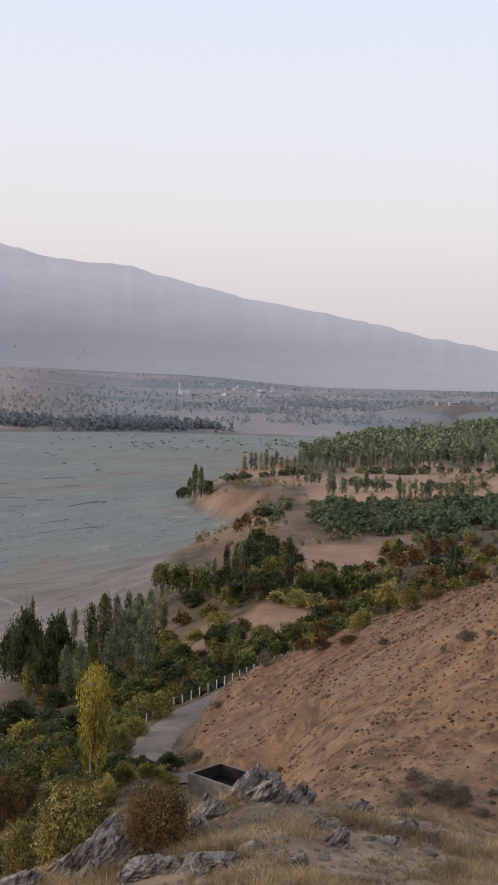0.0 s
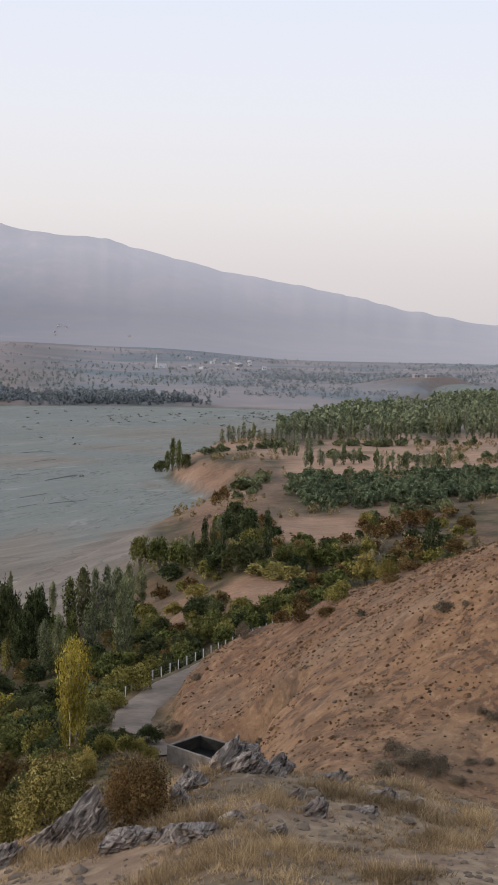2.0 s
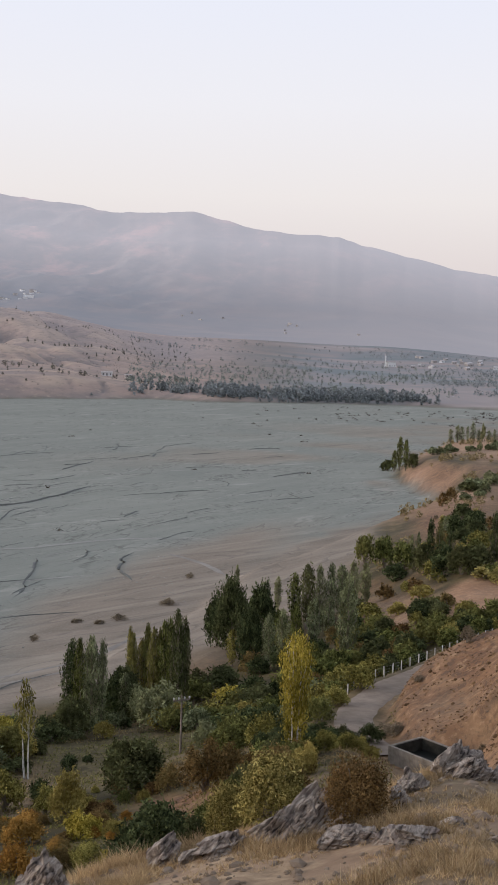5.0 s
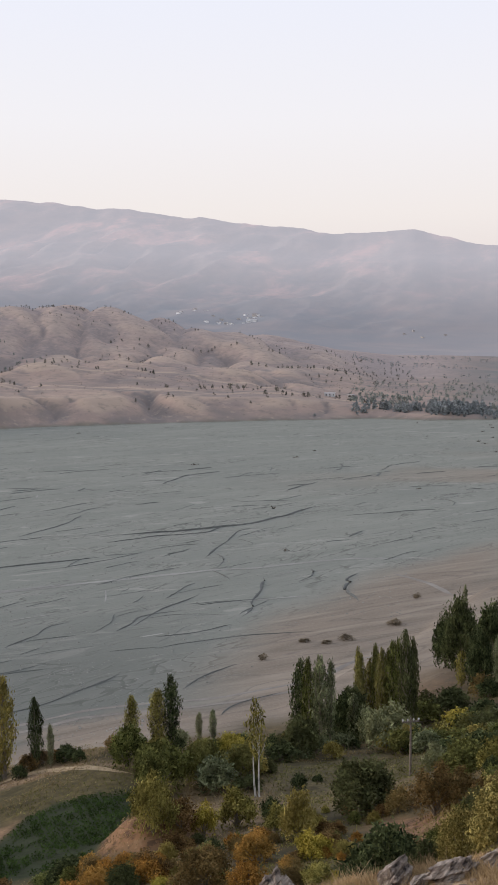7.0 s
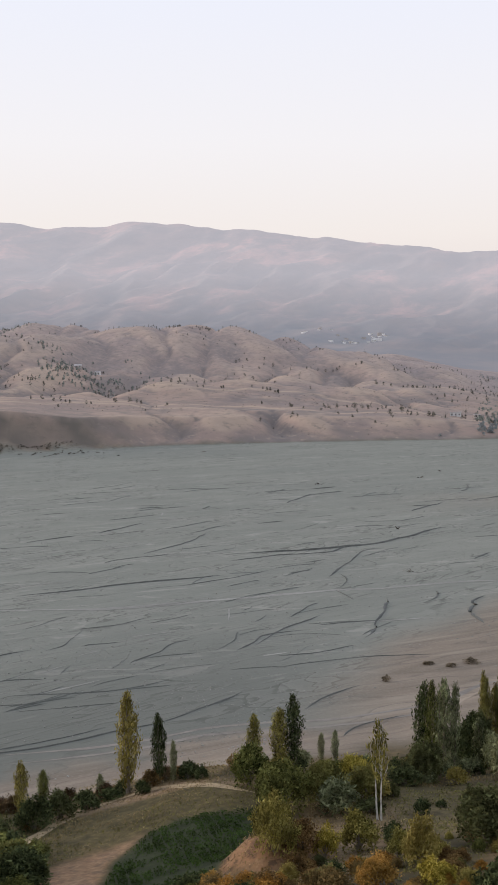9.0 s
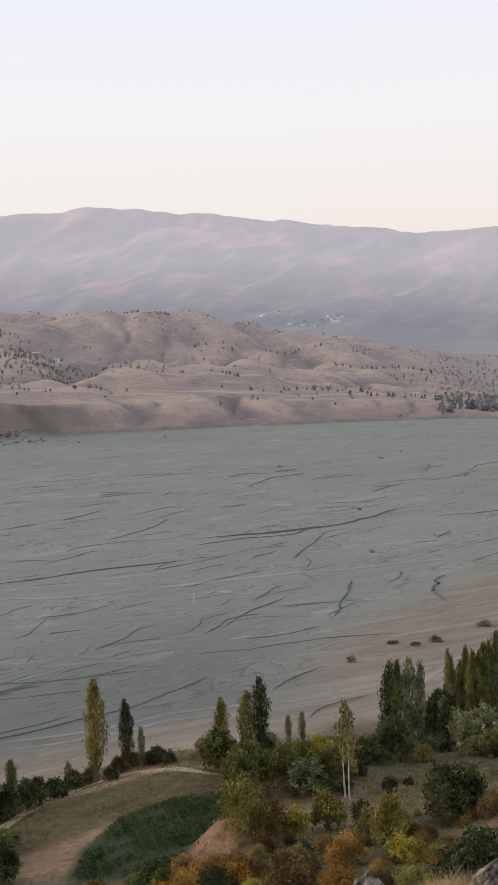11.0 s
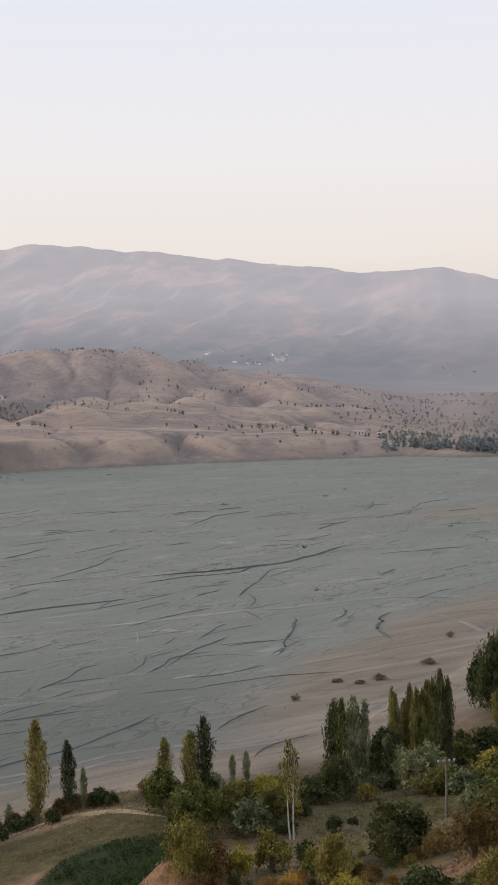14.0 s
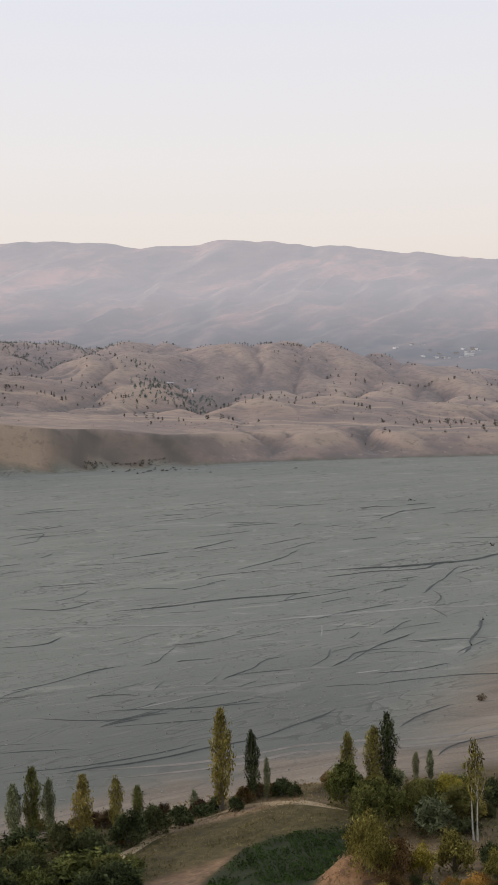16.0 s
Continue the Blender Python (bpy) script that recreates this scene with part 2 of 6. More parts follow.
    silt = mix_rgb(n, l, ramp_of(n, l, f3, [(0.36, 0.6), (0.42, 0.0)]), silt, (0.118, 0.121, 0.099))
    silt = mix_rgb(n, l, ramp_of(n, l, f3, [(0.62, 0.0), (0.72, 0.45)]), silt, (0.30, 0.298, 0.255))
    bars = noise_of(n, l, along(n, l, p, 48, 0.035, 0.12), 1.0, 6.0, 0.7, 1.2)
    silt = mix_rgb(n, l, ramp_of(n, l, bars, [(0.58, 0.0), (0.64, 0.6)]), silt, (0.36, 0.348, 0.300))
    silt = mix_rgb(n, l, ramp_of(n, l, fine, [(0.35, 0.0), (0.75, 0.36)]), silt, (0.30, 0.292, 0.246))
    # darker silt near the shore
    silt = mix_rgb(n, l, attr(n, "shore_dark"), silt, (0.115, 0.120, 0.102))
    c = mix_rgb(n, l, attr(n, "silt"), c, silt)
    sand = ramp_of(n, l, noise_of(n, l, along(n, l, p, 55, 0.02, 0.16), 1.0, 5.0, 0.6, 0.9), [(0.3, (0.178, 0.144, 0.108)), (0.55, (0.260, 0.212, 0.160)), (0.75, (0.35, 0.296, 0.230))])
    strand = maths(n, l, "FRACT", maths(n, l, "MULTIPLY", noise_of(n, l, along(n, l, p, 58, 0.012, 0.05), 1.0, 3.0, 0.5, 0.6), 9.0))
    sand = mix_rgb(n, l, ramp_of(n, l, strand, [(0.0, 0.55), (0.13, 0.0)]), sand, (0.125, 0.105, 0.088))
    sand = mix_rgb(n, l, ramp_of(n, l, fine, [(0.5, 0.0), (0.72, 0.4)]), sand, (0.36, 0.315, 0.262))
    c = mix_rgb(n, l, attr(n, "sand"), c, sand)
    h = n.new("ShaderNodeMath")
    h.operation = "ADD"
    l.new(fine, h.inputs[0]), l.new(mid, h.inputs[1])
    return finish(m, n, l, c, 0.95, h.outputs[0], 0.14, 0.4)


GROUND = make_ground()


def make_mountain():
    """Far range: dry slopes and scrub with pink evening light, blue-grey shade and haze put into colour and emission;
    the haze glow grows with height and towards the open end of the valley.
    """
    m, n, l = material("mountain_haze")
    p = position(n)
    a = noise_of(n, l, scaled(n, l, p, 1, 0.35, 1.3), 0.0062, 6.0, 0.62, 0.3)
    b = noise_of(n, l, scaled(n, l, p, 1, 0.35, 1), 0.012, 6.0, 0.6)
    # pink and grey-blue patches: evening sun and shade put into the colour
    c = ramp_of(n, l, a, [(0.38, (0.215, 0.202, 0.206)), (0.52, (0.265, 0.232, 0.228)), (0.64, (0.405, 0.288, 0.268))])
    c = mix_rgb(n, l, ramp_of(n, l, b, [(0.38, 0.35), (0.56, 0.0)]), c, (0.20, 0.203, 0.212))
    sep = n.new("ShaderNodeSeparateXYZ")
    l.new(p, sep.inputs[0])
    foot = nd(n, "ShaderNodeMapRange")
    foot.inputs["From Min"].default_value, foot.inputs["From Max"].default_value = 90.0, 200.0
    foot.inputs["To Min"].default_value, foot.inputs["To Max"].default_value = 0.9, 0.0
    l.new(sep.outputs["Z"], foot.inputs["Value"])
    # fields, scrub and orchards on the lowest slopes, tinted blue for haze
    fields = noise_of(n, l, scaled(n, l, p, 0.0030, 0.0045, 0, 0.1), 1.0, 4.0, 0.55, 0.8)
    fields = ramp_of(n, l, fields, [(0.34, (0.165, 0.180, 0.196)), (0.46, (0.205, 0.198, 0.202)), (0.58, (0.258, 0.220, 0.210)), (0.70, (0.31, 0.272, 0.256))])
    c = mix_rgb(n, l, foot.outputs[0], c, fields)
    # orchards round the village at the foot, haze blue put into their colour
    band = nd(n, "ShaderNodeMapRange")
    band.inputs["From Min"].default_value, band.inputs["From Max"].default_value = 120.0, 270.0
    band.inputs["To Min"].default_value, band.inputs["To Max"].default_value = 0.75, 0.0
    l.new(sep.outputs["Z"], band.inputs["Value"])
    west = nd(n, "ShaderNodeMapRange")
    west.inputs["From Min"].default_value, west.inputs["From Max"].default_value = -800.0, 200.0
    west.inputs["To Min"].default_value, west.inputs["To Max"].default_value = 1.0, 0.0
    l.new(sep.outputs["X"], west.inputs["Value"])
    both = n.new("ShaderNodeMath")
    both.operation = "MULTIPLY"
    l.new(band.outputs[0], both.inputs[0]), l.new(west.outputs[0], both.inputs[1])
    groves = n.new("ShaderNodeMath")
    groves.operation = "MULTIPLY"
    l.new(both.outputs[0], groves.inputs[0])
    l.new(ramp_of(n, l, b, [(0.40, 1.0), (0.62, 0.25)]), groves.inputs[1])
    c = mix_rgb(n, l, groves.outputs[0], c, (0.135, 0.160, 0.185))
    # colour evened out towards the open valley, imitating thicker haze
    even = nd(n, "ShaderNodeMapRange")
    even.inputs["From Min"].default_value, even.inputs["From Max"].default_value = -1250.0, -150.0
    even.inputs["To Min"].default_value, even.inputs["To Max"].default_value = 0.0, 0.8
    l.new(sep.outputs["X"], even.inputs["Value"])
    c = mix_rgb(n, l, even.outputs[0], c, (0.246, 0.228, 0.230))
    # haze put in as emission, by height and towards the open valley
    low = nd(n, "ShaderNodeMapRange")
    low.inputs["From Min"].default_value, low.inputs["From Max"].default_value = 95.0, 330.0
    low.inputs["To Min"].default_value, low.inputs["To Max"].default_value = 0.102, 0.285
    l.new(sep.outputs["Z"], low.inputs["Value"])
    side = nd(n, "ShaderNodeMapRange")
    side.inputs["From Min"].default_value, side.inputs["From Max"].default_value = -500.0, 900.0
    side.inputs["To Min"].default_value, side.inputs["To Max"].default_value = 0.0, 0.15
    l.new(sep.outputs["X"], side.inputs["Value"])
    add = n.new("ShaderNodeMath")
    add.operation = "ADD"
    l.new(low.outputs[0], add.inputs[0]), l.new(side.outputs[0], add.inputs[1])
    out = n.new("ShaderNodeOutputMaterial")
    bs = nd(n, "ShaderNodeBsdfPrincipled", Roughness=1.0)
    bs.inputs["Specular IOR Level"].default_value = 0.0
    l.new(c, bs.inputs["Base Color"])
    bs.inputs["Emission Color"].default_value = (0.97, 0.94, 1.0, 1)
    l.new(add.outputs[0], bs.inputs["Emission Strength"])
    l.new(bs.outputs[0], out.inputs[0])
    return m


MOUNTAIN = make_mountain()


def simple(name, lo, hi, scale, rough=0.85, bump=0.02, metallic=0.0):
    m, n, l = material(name)
    p = position(n)
    g = noise_of(n, l, p, scale, 6.0, 0.62)
    w = noise_of(n, l, p, scale * 0.13, 3.0)
    c = ramp_of(n, l, g, [(0.28, lo), (0.72, hi)])
    c = mix_rgb(n, l, 1.0, c, ramp_of(n, l, w, [(0.3, 0.72), (0.7, 1.12)]), "MULTIPLY")
    return finish(m, n, l, c, rough, g, bump, 0.7, metallic)


GRAVEL = simple("road_gravel", (0.185, 0.143, 0.107), (0.300, 0.240, 0.184), 0.8, 0.95, 0.006)
CONCRETE = simple("weathered_concrete", (0.155, 0.132, 0.105), (0.31, 0.272, 0.222), 2.2, 0.9, 0.02)
POST = simple("pale_post", (0.42, 0.40, 0.37), (0.68, 0.66, 0.62), 5.0, 0.8, 0.005)
WIRE = simple("galvanised_wire", (0.25, 0.25, 0.25), (0.4, 0.4, 0.4), 9.0, 0.5, 0.0, 0.8)
WOOD = simple("grey_wood", (0.13, 0.105, 0.085), (0.28, 0.235, 0.19), 4.0, 0.85, 0.01)
WHITE_WALL = simple("white_plaster", (0.60, 0.60, 0.60), (0.86, 0.86, 0.85), 0.5, 0.85, 0.01)
STONE_WALL = simple("house_wall", (0.36, 0.33, 0.31), (0.60, 0.56, 0.53), 0.4, 0.9, 0.02)
ROOF = simple("metal_roof", (0.40, 0.37, 0.37), (0.60, 0.56, 0.55), 0.6, 0.6, 0.01)
DARK = simple("dark_opening", (0.015, 0.016, 0.018), (0.04, 0.04, 0.045), 1.0, 0.4, 0.0)
# inside of the tank: its shade put into both near-black colours
STAGNANT = simple("still_dark_water", (0.008, 0.009, 0.008), (0.016, 0.017, 0.014), 1.5, 0.3, 0.001)
TANK_SHADE = simple("shaded_concrete", (0.018, 0.017, 0.013), (0.055, 0.050, 0.040), 2.0, 0.9, 0.01)
# faces of the silt banks: shade put into a darker silt colour
CHANNEL = simple("silt_face_shade", (0.105, 0.107, 0.096), (0.165, 0.166, 0.148), 0.6, 0.8, 0.05)
PALE_SILT = simple("dry_crust", (0.255, 0.250, 0.220), (0.345, 0.335, 0.298), 0.5, 0.95, 0.05)
TRACK = simple("track_dust", (0.235, 0.208, 0.178), (0.325, 0.292, 0.252), 0.6, 0.95, 0.03)


def make_rock():
    m, n, l = material("limestone")
    p = position(n)
    lean = n.new("ShaderNodeMapping")
    lean.inputs["Rotation"].default_value = (0, radians(52), 0)
    l.new(p, lean.inputs["Vector"])
    beds = noise_of(n, l, scaled(n, l, lean.outputs[0], 1.1, 1.1, 6.0, 0.3), 1.5, 6.0, 0.62, 0.7)
    spots = noise_of(n, l, p, 3.2, 5.0, 0.65)
    c = ramp_of(n, l, beds, [(0.36, (0.034, 0.028, 0.025)), (0.44, (0.185, 0.150, 0.122)), (0.54, (0.328, 0.278, 0.230)), (0.68, (0.52, 0.452, 0.378))])
    c = mix_rgb(n, l, ramp_of(n, l, spots, [(0.52, 0.0), (0.70, 0.4)]), c, (0.27, 0.205, 0.18))
    return finish(m, n, l, c, 0.9, beds, 0.22, 1.0)


ROCK = make_rock()
STRAW = foliage("dry_grass", (0.26, 0.175, 0.092), (0.60, 0.45, 0.255), (0.46, 0.34, 0.19), 0.35)
CROP = foliage("crop_leaf", (0.016, 0.034, 0.009), (0.066, 0.106, 0.030), (0.06, 0.09, 0.028), 0.25)
TUSSOCK = foliage("tussock", (0.090, 0.054, 0.031), (0.285, 0.180, 0.098), (0.22, 0.15, 0.08), 0.1)
# low silt edges of the bed, darkened to stand for their shade
RIPPLE = simple("silt_edge_shade", (0.125, 0.130, 0.113), (0.178, 0.181, 0.160), 0.9, 0.85, 0.03)
SCRUB = foliage("dry_scrub", (0.075, 0.066, 0.056), (0.185, 0.158, 0.128), (0.16, 0.14, 0.11), 0.1)

RIM_GRASS = simple("dry_rim_grass", (0.27, 0.20, 0.115), (0.50, 0.395, 0.25), 2.0, 0.95, 0.05)
CHIPS = simple("stone_chips", (0.15, 0.110, 0.076), (0.28, 0.215, 0.155), 2.0, 0.95, 0.02)
# ---- terrain: plan and heights ----
def vnoise(x, y, seed=0):
    """Smooth value noise in 0..1 on a unit lattice."""
    xi, yi = np.floor(x).astype(np.int64), np.floor(y).astype(np.int64)
    fx, fy = x - xi, y - yi
    fx, fy = fx * fx * (3 - 2 * fx), fy * fy * (3 - 2 * fy)

    def h(a, b):
        n = (a * 374761393 + b * 668265263 + seed * 1274126177) & 0xFFFFFFFF
        n = ((n ^ (n >> 13)) * 1103515245) & 0xFFFFFFFF
        return ((n ^ (n >> 16)) & 0xFFFF) / 65535.0
    a, b, c, d = h(xi, yi), h(xi + 1, yi), h(xi, yi + 1), h(xi + 1, yi + 1)
    return (a * (1 - fx) + b * fx) * (1 - fy) + (c * (1 - fx) + d * fx) * fy


def fbm(x, y, octaves=4, seed=0):
    total, amp = 0.0, 0.5
    for k in range(octaves):
        total = total + amp * (vnoise(x * 2 ** k + 17.3 * k, y * 2 ** k - 9.1 * k, seed + k) - 0.5)
        amp *= 0.5
    return total


def smooth(a, b, v):
    t = np.clip((v - a) / (b - a), 0, 1)
    return t * t * (3 - 2 * t)


def inside_dist(x, y, poly):
    """Signed distance to a closed outline, positive inside."""
    best = np.full(np.shape(x), 1e9)
    inside = np.zeros(np.shape(x), bool)
    n = len(poly)
    for i in range(n):
        (ax, ay), (bx, by) = poly[i], poly[(i + 1) % n]
        ex, ey = bx - ax, by - ay
        t = np.clip(((x - ax) * ex + (y - ay) * ey) / (ex * ex + ey * ey), 0, 1)
        best = np.minimum(best, np.hypot(x - ax - t * ex, y - ay - t * ey))
        cross = ((ay > y) != (by > y)) & (x < ex * (y - ay) / (ey if ey else 1e-9) + ax)
        inside ^= cross
    return np.where(inside, best, -best)


NEAR_LAND = [(-260, -120), (-150, 40), (-102, 117), (-93, 132), (-79, 160), (-60, 181), (-50, 240), (-47, 277), (-27, 334), (-12, 375), (-3, 402), (-9, 436),
             (-18, 467), (-25, 505), (-12, 560), (20, 640), (70, 800), (140, 900), (220, 1050), (420, 1400), (900, 2100), (3000, 2300), (3000, -3000), (-600, -3000)]
FAR_LAND = [(-900, -200), (-640, 380), (-565, 508), (-518, 596), (-475, 660), (-423, 752), (-363, 809), (-314, 845), (-227, 905), (-180, 896), (-100, 930),
            (-35, 943), (80, 925), (130, 1020), (210, 1200), (380, 1500), (860, 2240), (3200, 2600), (3600, 3600), (-3600, 3600), (-3600, -200)]

# ground heights by bearing (degrees to the left of the first view) and distance
N_AZ = [-14, -6.5, -3, -1, 5, 15, 26, 36, 44]
N_D = [0, 8, 18, 30, 42, 60, 85, 110, 140, 170, 220, 300]
N_Z = [
    [56.4, 53.0, 49.7, 46.5, 40.5, 36.5, 44.0, 41, 31, 25, 20, 15],
    [56.4, 53.0, 49.6, 46.9, 40.5, 36.4, 36.2, 35.2, 26, 20, 16, 12],
    [56.4, 53.0, 49.6, 47.1, 40.3, 35.2, 32.4, 31.4, 22.5, 18.2, 15.5, 11.5],
    [56.4, 53.0, 49.6, 47.3, 40.0, 34.0, 28.4, 29.4, 20.5, 17, 15, 11],
    [56.4, 53.0, 49.2, 46.0, 39.0, 34.0, 28.0, 22.6, 15, 10, 6, 4],
    [56.4, 52.8, 48.6, 44.4, 36.0, 29.5, 22.0, 15.5, 9.3, 3.5, 1.5, 1],
    [56.4, 52.6, 48.0, 42.5, 35.0, 28.0, 20.0, 14.0, 11.0, 2, 1, 1],
    [56.4, 52.6, 48.0, 42.0, 34.5, 26.0, 17.0, 12.3, 6.0, 1, 1, 1],
    [56.4, 52.6, 48.0, 42.0, 34.5, 26.0, 17.0, 12.0, 5.0, 1, 1, 1],
]
F_AZ = [-14, -4, 4, 12, 20, 28, 32.5, 37, 44]
F_D = [850, 1000, 1250, 1500, 1900, 2300, 3000, 3500]
F_Z = [
    [5, 6, 7, 8, 9, 10, 16, 30],
    [2, 3, 4, 4, 4, 8, 20, 40],
    [2, 3, 4, 4, 4, 25, 58, 90],
    [2, 5, 8, 11, 18, 32, 62, 100],
    [13, 17, 27, 45, 66, 62, 95, 130],
    [16, 20, 31, 60, 104, 95, 105, 140],
    [19, 23, 37, 66, 110, 100, 112, 145],
    [26, 28, 45, 75, 116, 105, 118, 150],
    [34, 36, 60, 90, 130, 115, 120, 150],
]


def grid_lookup(az, dist, ga, gd, gz, even=False):
    """Smooth look-up of a height table: eased (or, if even, with an even slope) between bearings, and cubic along the distance."""
    gz = np.array(gz, float)
    ga, gd = np.array(ga, float), np.array(gd, float)
    az, dist = np.clip(az, ga[0], ga[-1]), np.clip(dist, gd[0], gd[-1])
    i = np.clip(np.searchsorted(ga, az, side="right") - 1, 0, len(ga) - 2)
    j = np.clip(np.searchsorted(gd, dist, side="right") - 1, 0, len(gd) - 2)
    u, v = (az - ga[i]) / (ga[i + 1] - ga[i]), (dist - gd[j]) / (gd[j + 1] - gd[j])
    u = u * u * (3 - 2 * u)
    # cubic along the distance, with limited slopes
    h = np.diff(gd)
    sec = np.diff(gz, axis=1) / h
    m = np.zeros_like(gz)
    m[:, 1:-1] = np.where(sec[:, 1:] * sec[:, :-1] > 0, 2 * sec[:, 1:] * sec[:, :-1] / (sec[:, 1:] + sec[:, :-1] + 1e-12 * np.sign(sec[:, 1:] + 1e-12)), 0)
    m[:, 0], m[:, -1] = sec[:, 0], sec[:, -1]

    def along(k):
        w = h[j]
        return ((2 * v ** 3 - 3 * v ** 2 + 1) * gz[k, j] + (v ** 3 - 2 * v ** 2 + v) * w * m[k, j]
                + (3 * v ** 2 - 2 * v ** 3) * gz[k, j + 1] + (v ** 3 - v ** 2) * w * m[k, j + 1])
    if not even:
        return along(i) * (1 - u) + along(i + 1) * u
    v0, v1, va, vb = along(i), along(i + 1), along(np.maximum(i - 1, 0)), along(np.minimum(i + 2, len(ga) - 1))
    w = ga[i + 1] - ga[i]
    m0 = np.where(i > 0, (v1 - va) / (ga[i + 1] - ga[np.maximum(i - 1, 0)]), (v1 - v0) / w) * w * 0.8
    m1 = np.where(i < len(ga) - 2, (vb - v0) / (ga[np.minimum(i + 2, len(ga) - 1)] - ga[i]), (v1 - v0) / w) * w * 0.8
    u = (az - ga[i]) / w
    return (2 * u ** 3 - 3 * u ** 2 + 1) * v0 + (u ** 3 - 2 * u ** 2 + u) * m0 + (3 * u ** 2 - 2 * u ** 3) * v1 + (u ** 3 - u ** 2) * m1


RED_HILL = [(-4.2, 113), (-4.6, 104), (-4.4, 94), (-4.2, 86), (-1.5, 77), (3, 66), (6, 57), (10, 50), (40, 40), (90, 120), (60, 180), (20, 140), (6, 132), (1, 122)]
# gravel road along the foot of the red hill: x, y, level
ROAD = [(-4.2, 91.2, 26.0), (-5.4, 94.5, 25.6), (-6.8, 99.5, 24.8), (-7.4, 105.0, 24.1), (-7.3, 111.8, 23.3), (-5.0, 122.9, 22.3), (-1.7, 131.0, 21.7), (1.4, 138.0, 21.4), (5.1, 146.9, 20.7), (11, 160, 19.8), (18, 172, 19.0)]
# concrete tank: centre, turn in degrees, half length, half width, rim height
TANK = (0.35, 86.4, -42.0, 3.7, 1.75, 28.15)


def road_dist(x, y):
    """Distance from the road's middle and the road's level there."""
    best, level = np.full(np.shape(x), 1e9), np.zeros(np.shape(x))
    for (ax, ay, az_), (bx, by, bz) in zip(ROAD[:-1], ROAD[1:]):
        ex, ey = bx - ax, by - ay
        t = np.clip(((x - ax) * ex + (y - ay) * ey) / (ex * ex + ey * ey), 0, 1)
        d = np.hypot(x - ax - t * ex, y - ay - t * ey)
        level = np.where(d < best, az_ + t * (bz - az_), level)
        best = np.minimum(best, d)
    return best, level


def gully_nets(x, y, dist):
    """Three sizes of gullies that run down towards the river: 0 in a gully's bed, past 1 on the spurs."""
    along = x * 0.88 + y * 0.47
    warp = 60 * fbm(x / 220, y / 220, 2, 31) + 14 * fbm(x / 45, y / 45, 2, 32)
    g = np.minimum(np.abs(fbm((along + warp) / 190, dist / 420, 3, 11)) / 0.16, 1.6)
    g2 = np.minimum(np.abs(fbm((along + 0.8 * warp) / 78, dist / 250, 3, 14)) / 0.16, 1.6)
    g3 = np.minimum(np.abs(fbm((along + warp) / 30, dist / 80, 2, 16)) / 0.16, 1.6)
    return g, g2, g3


def height(x, y, detail=True):
    """Height of the ground sheet."""
    x, y = np.asarray(x, float), np.asarray(y, float)
    dist, az = np.hypot(x, y), np.degrees(np.arctan2(-x, y))
    near_sd = inside_dist(x + 6 * fbm(x / 30, y / 30, 3, 5) * smooth(60, 200, dist), y, NEAR_LAND)
    far_sd = inside_dist(x + 18 * fbm(x / 60, y / 60, 3, 6), y, FAR_LAND)
    zn = grid_lookup(az, dist, N_AZ, N_D, N_Z, True) - 4 * smooth(300, 900, dist)
    # the hill goes on at the same height behind the viewpoint
    behind = smooth(60, 110, np.abs(az - 12))
    zn = zn * (1 - behind) + 56.4 * behind
    rough = smooth(20, 60, dist) * (1 - 0.6 * smooth(300, 500, dist))
    if detail:
        zn = zn + rough * (2.2 * fbm(x / 17, y / 17, 4, 1) + 0.25 * fbm(x / 3.5, y / 3.5, 2, 2)) + 0.5 * fbm(x / 2.2, y / 2.2, 3, 3) * (1 - rough)
        slope = smooth(0, 6, inside_dist(x, y, RED_HILL))
        zn = zn + slope * (1.3 * fbm(x / 9, y / 6, 4, 4) + 0.5 * np.abs(fbm(x / 3.2, y / 2.2, 3, 7)))
    rd, rz = road_dist(x, y)
    k = 1 - smooth(2.3, 4.6, rd)
    zn = zn * (1 - k) + rz * k
    td = np.hypot(x - TANK[0], y - TANK[1])
    k = 1 - smooth(4.2, 6.5, td)
    zn = zn * (1 - k) + np.minimum(zn, TANK[5] - 1.3) * k
    # red earth mound beside the crop field
    zn = zn + 2.6 * (1 - smooth(1.0, 5.5, np.hypot(x + 43.0, (y - 95) * 0.8))) * (1 + 0.6 * fbm(x / 3, y / 3, 2, 9))
    zn = np.minimum(zn, 0.05 + 0.62 * np.maximum(near_sd, 0) ** 1.02)
    zf = grid_lookup(az, dist, F_AZ, F_D, F_Z)
    spur = np.ones_like(x)
    hilly = smooth(930, 1150, dist) * smooth(13, 20, az) * (1 - smooth(2200, 2600, dist))
    if detail:
        # rounded spurs and gullies that run down towards the river
        g, g2, g3 = gully_nets(x, y, dist)
        spur = 0.12 + 0.75 * np.sqrt(g2) + 0.32 * np.sqrt(g3)
        mid = smooth(1050, 1300, dist) * (1 - 0.5 * smooth(1700, 2000, dist))
        zf = zf + hilly * (17 * (g - 0.75) * mid + 12 * (np.sqrt(g2) - 0.8) * (0.5 + 0.5 * mid) + 1.3 * (np.sqrt(g3) - 0.8) + 3.4 * fbm(x / 40, y / 40, 3, 12) + 1.7 * fbm(x / 13, y / 17, 2, 17))
        zf = zf + smooth(900, 1000, dist) * (1 + 2 * smooth(8, 14, az)) * fbm(x / 80, y / 80, 3, 13)
    zf = np.minimum(zf, 0.05 + (0.35 + 0.45 * smooth(24, 34, az)) * np.maximum(far_sd, 0) * np.where(az > 11, spur, 1))
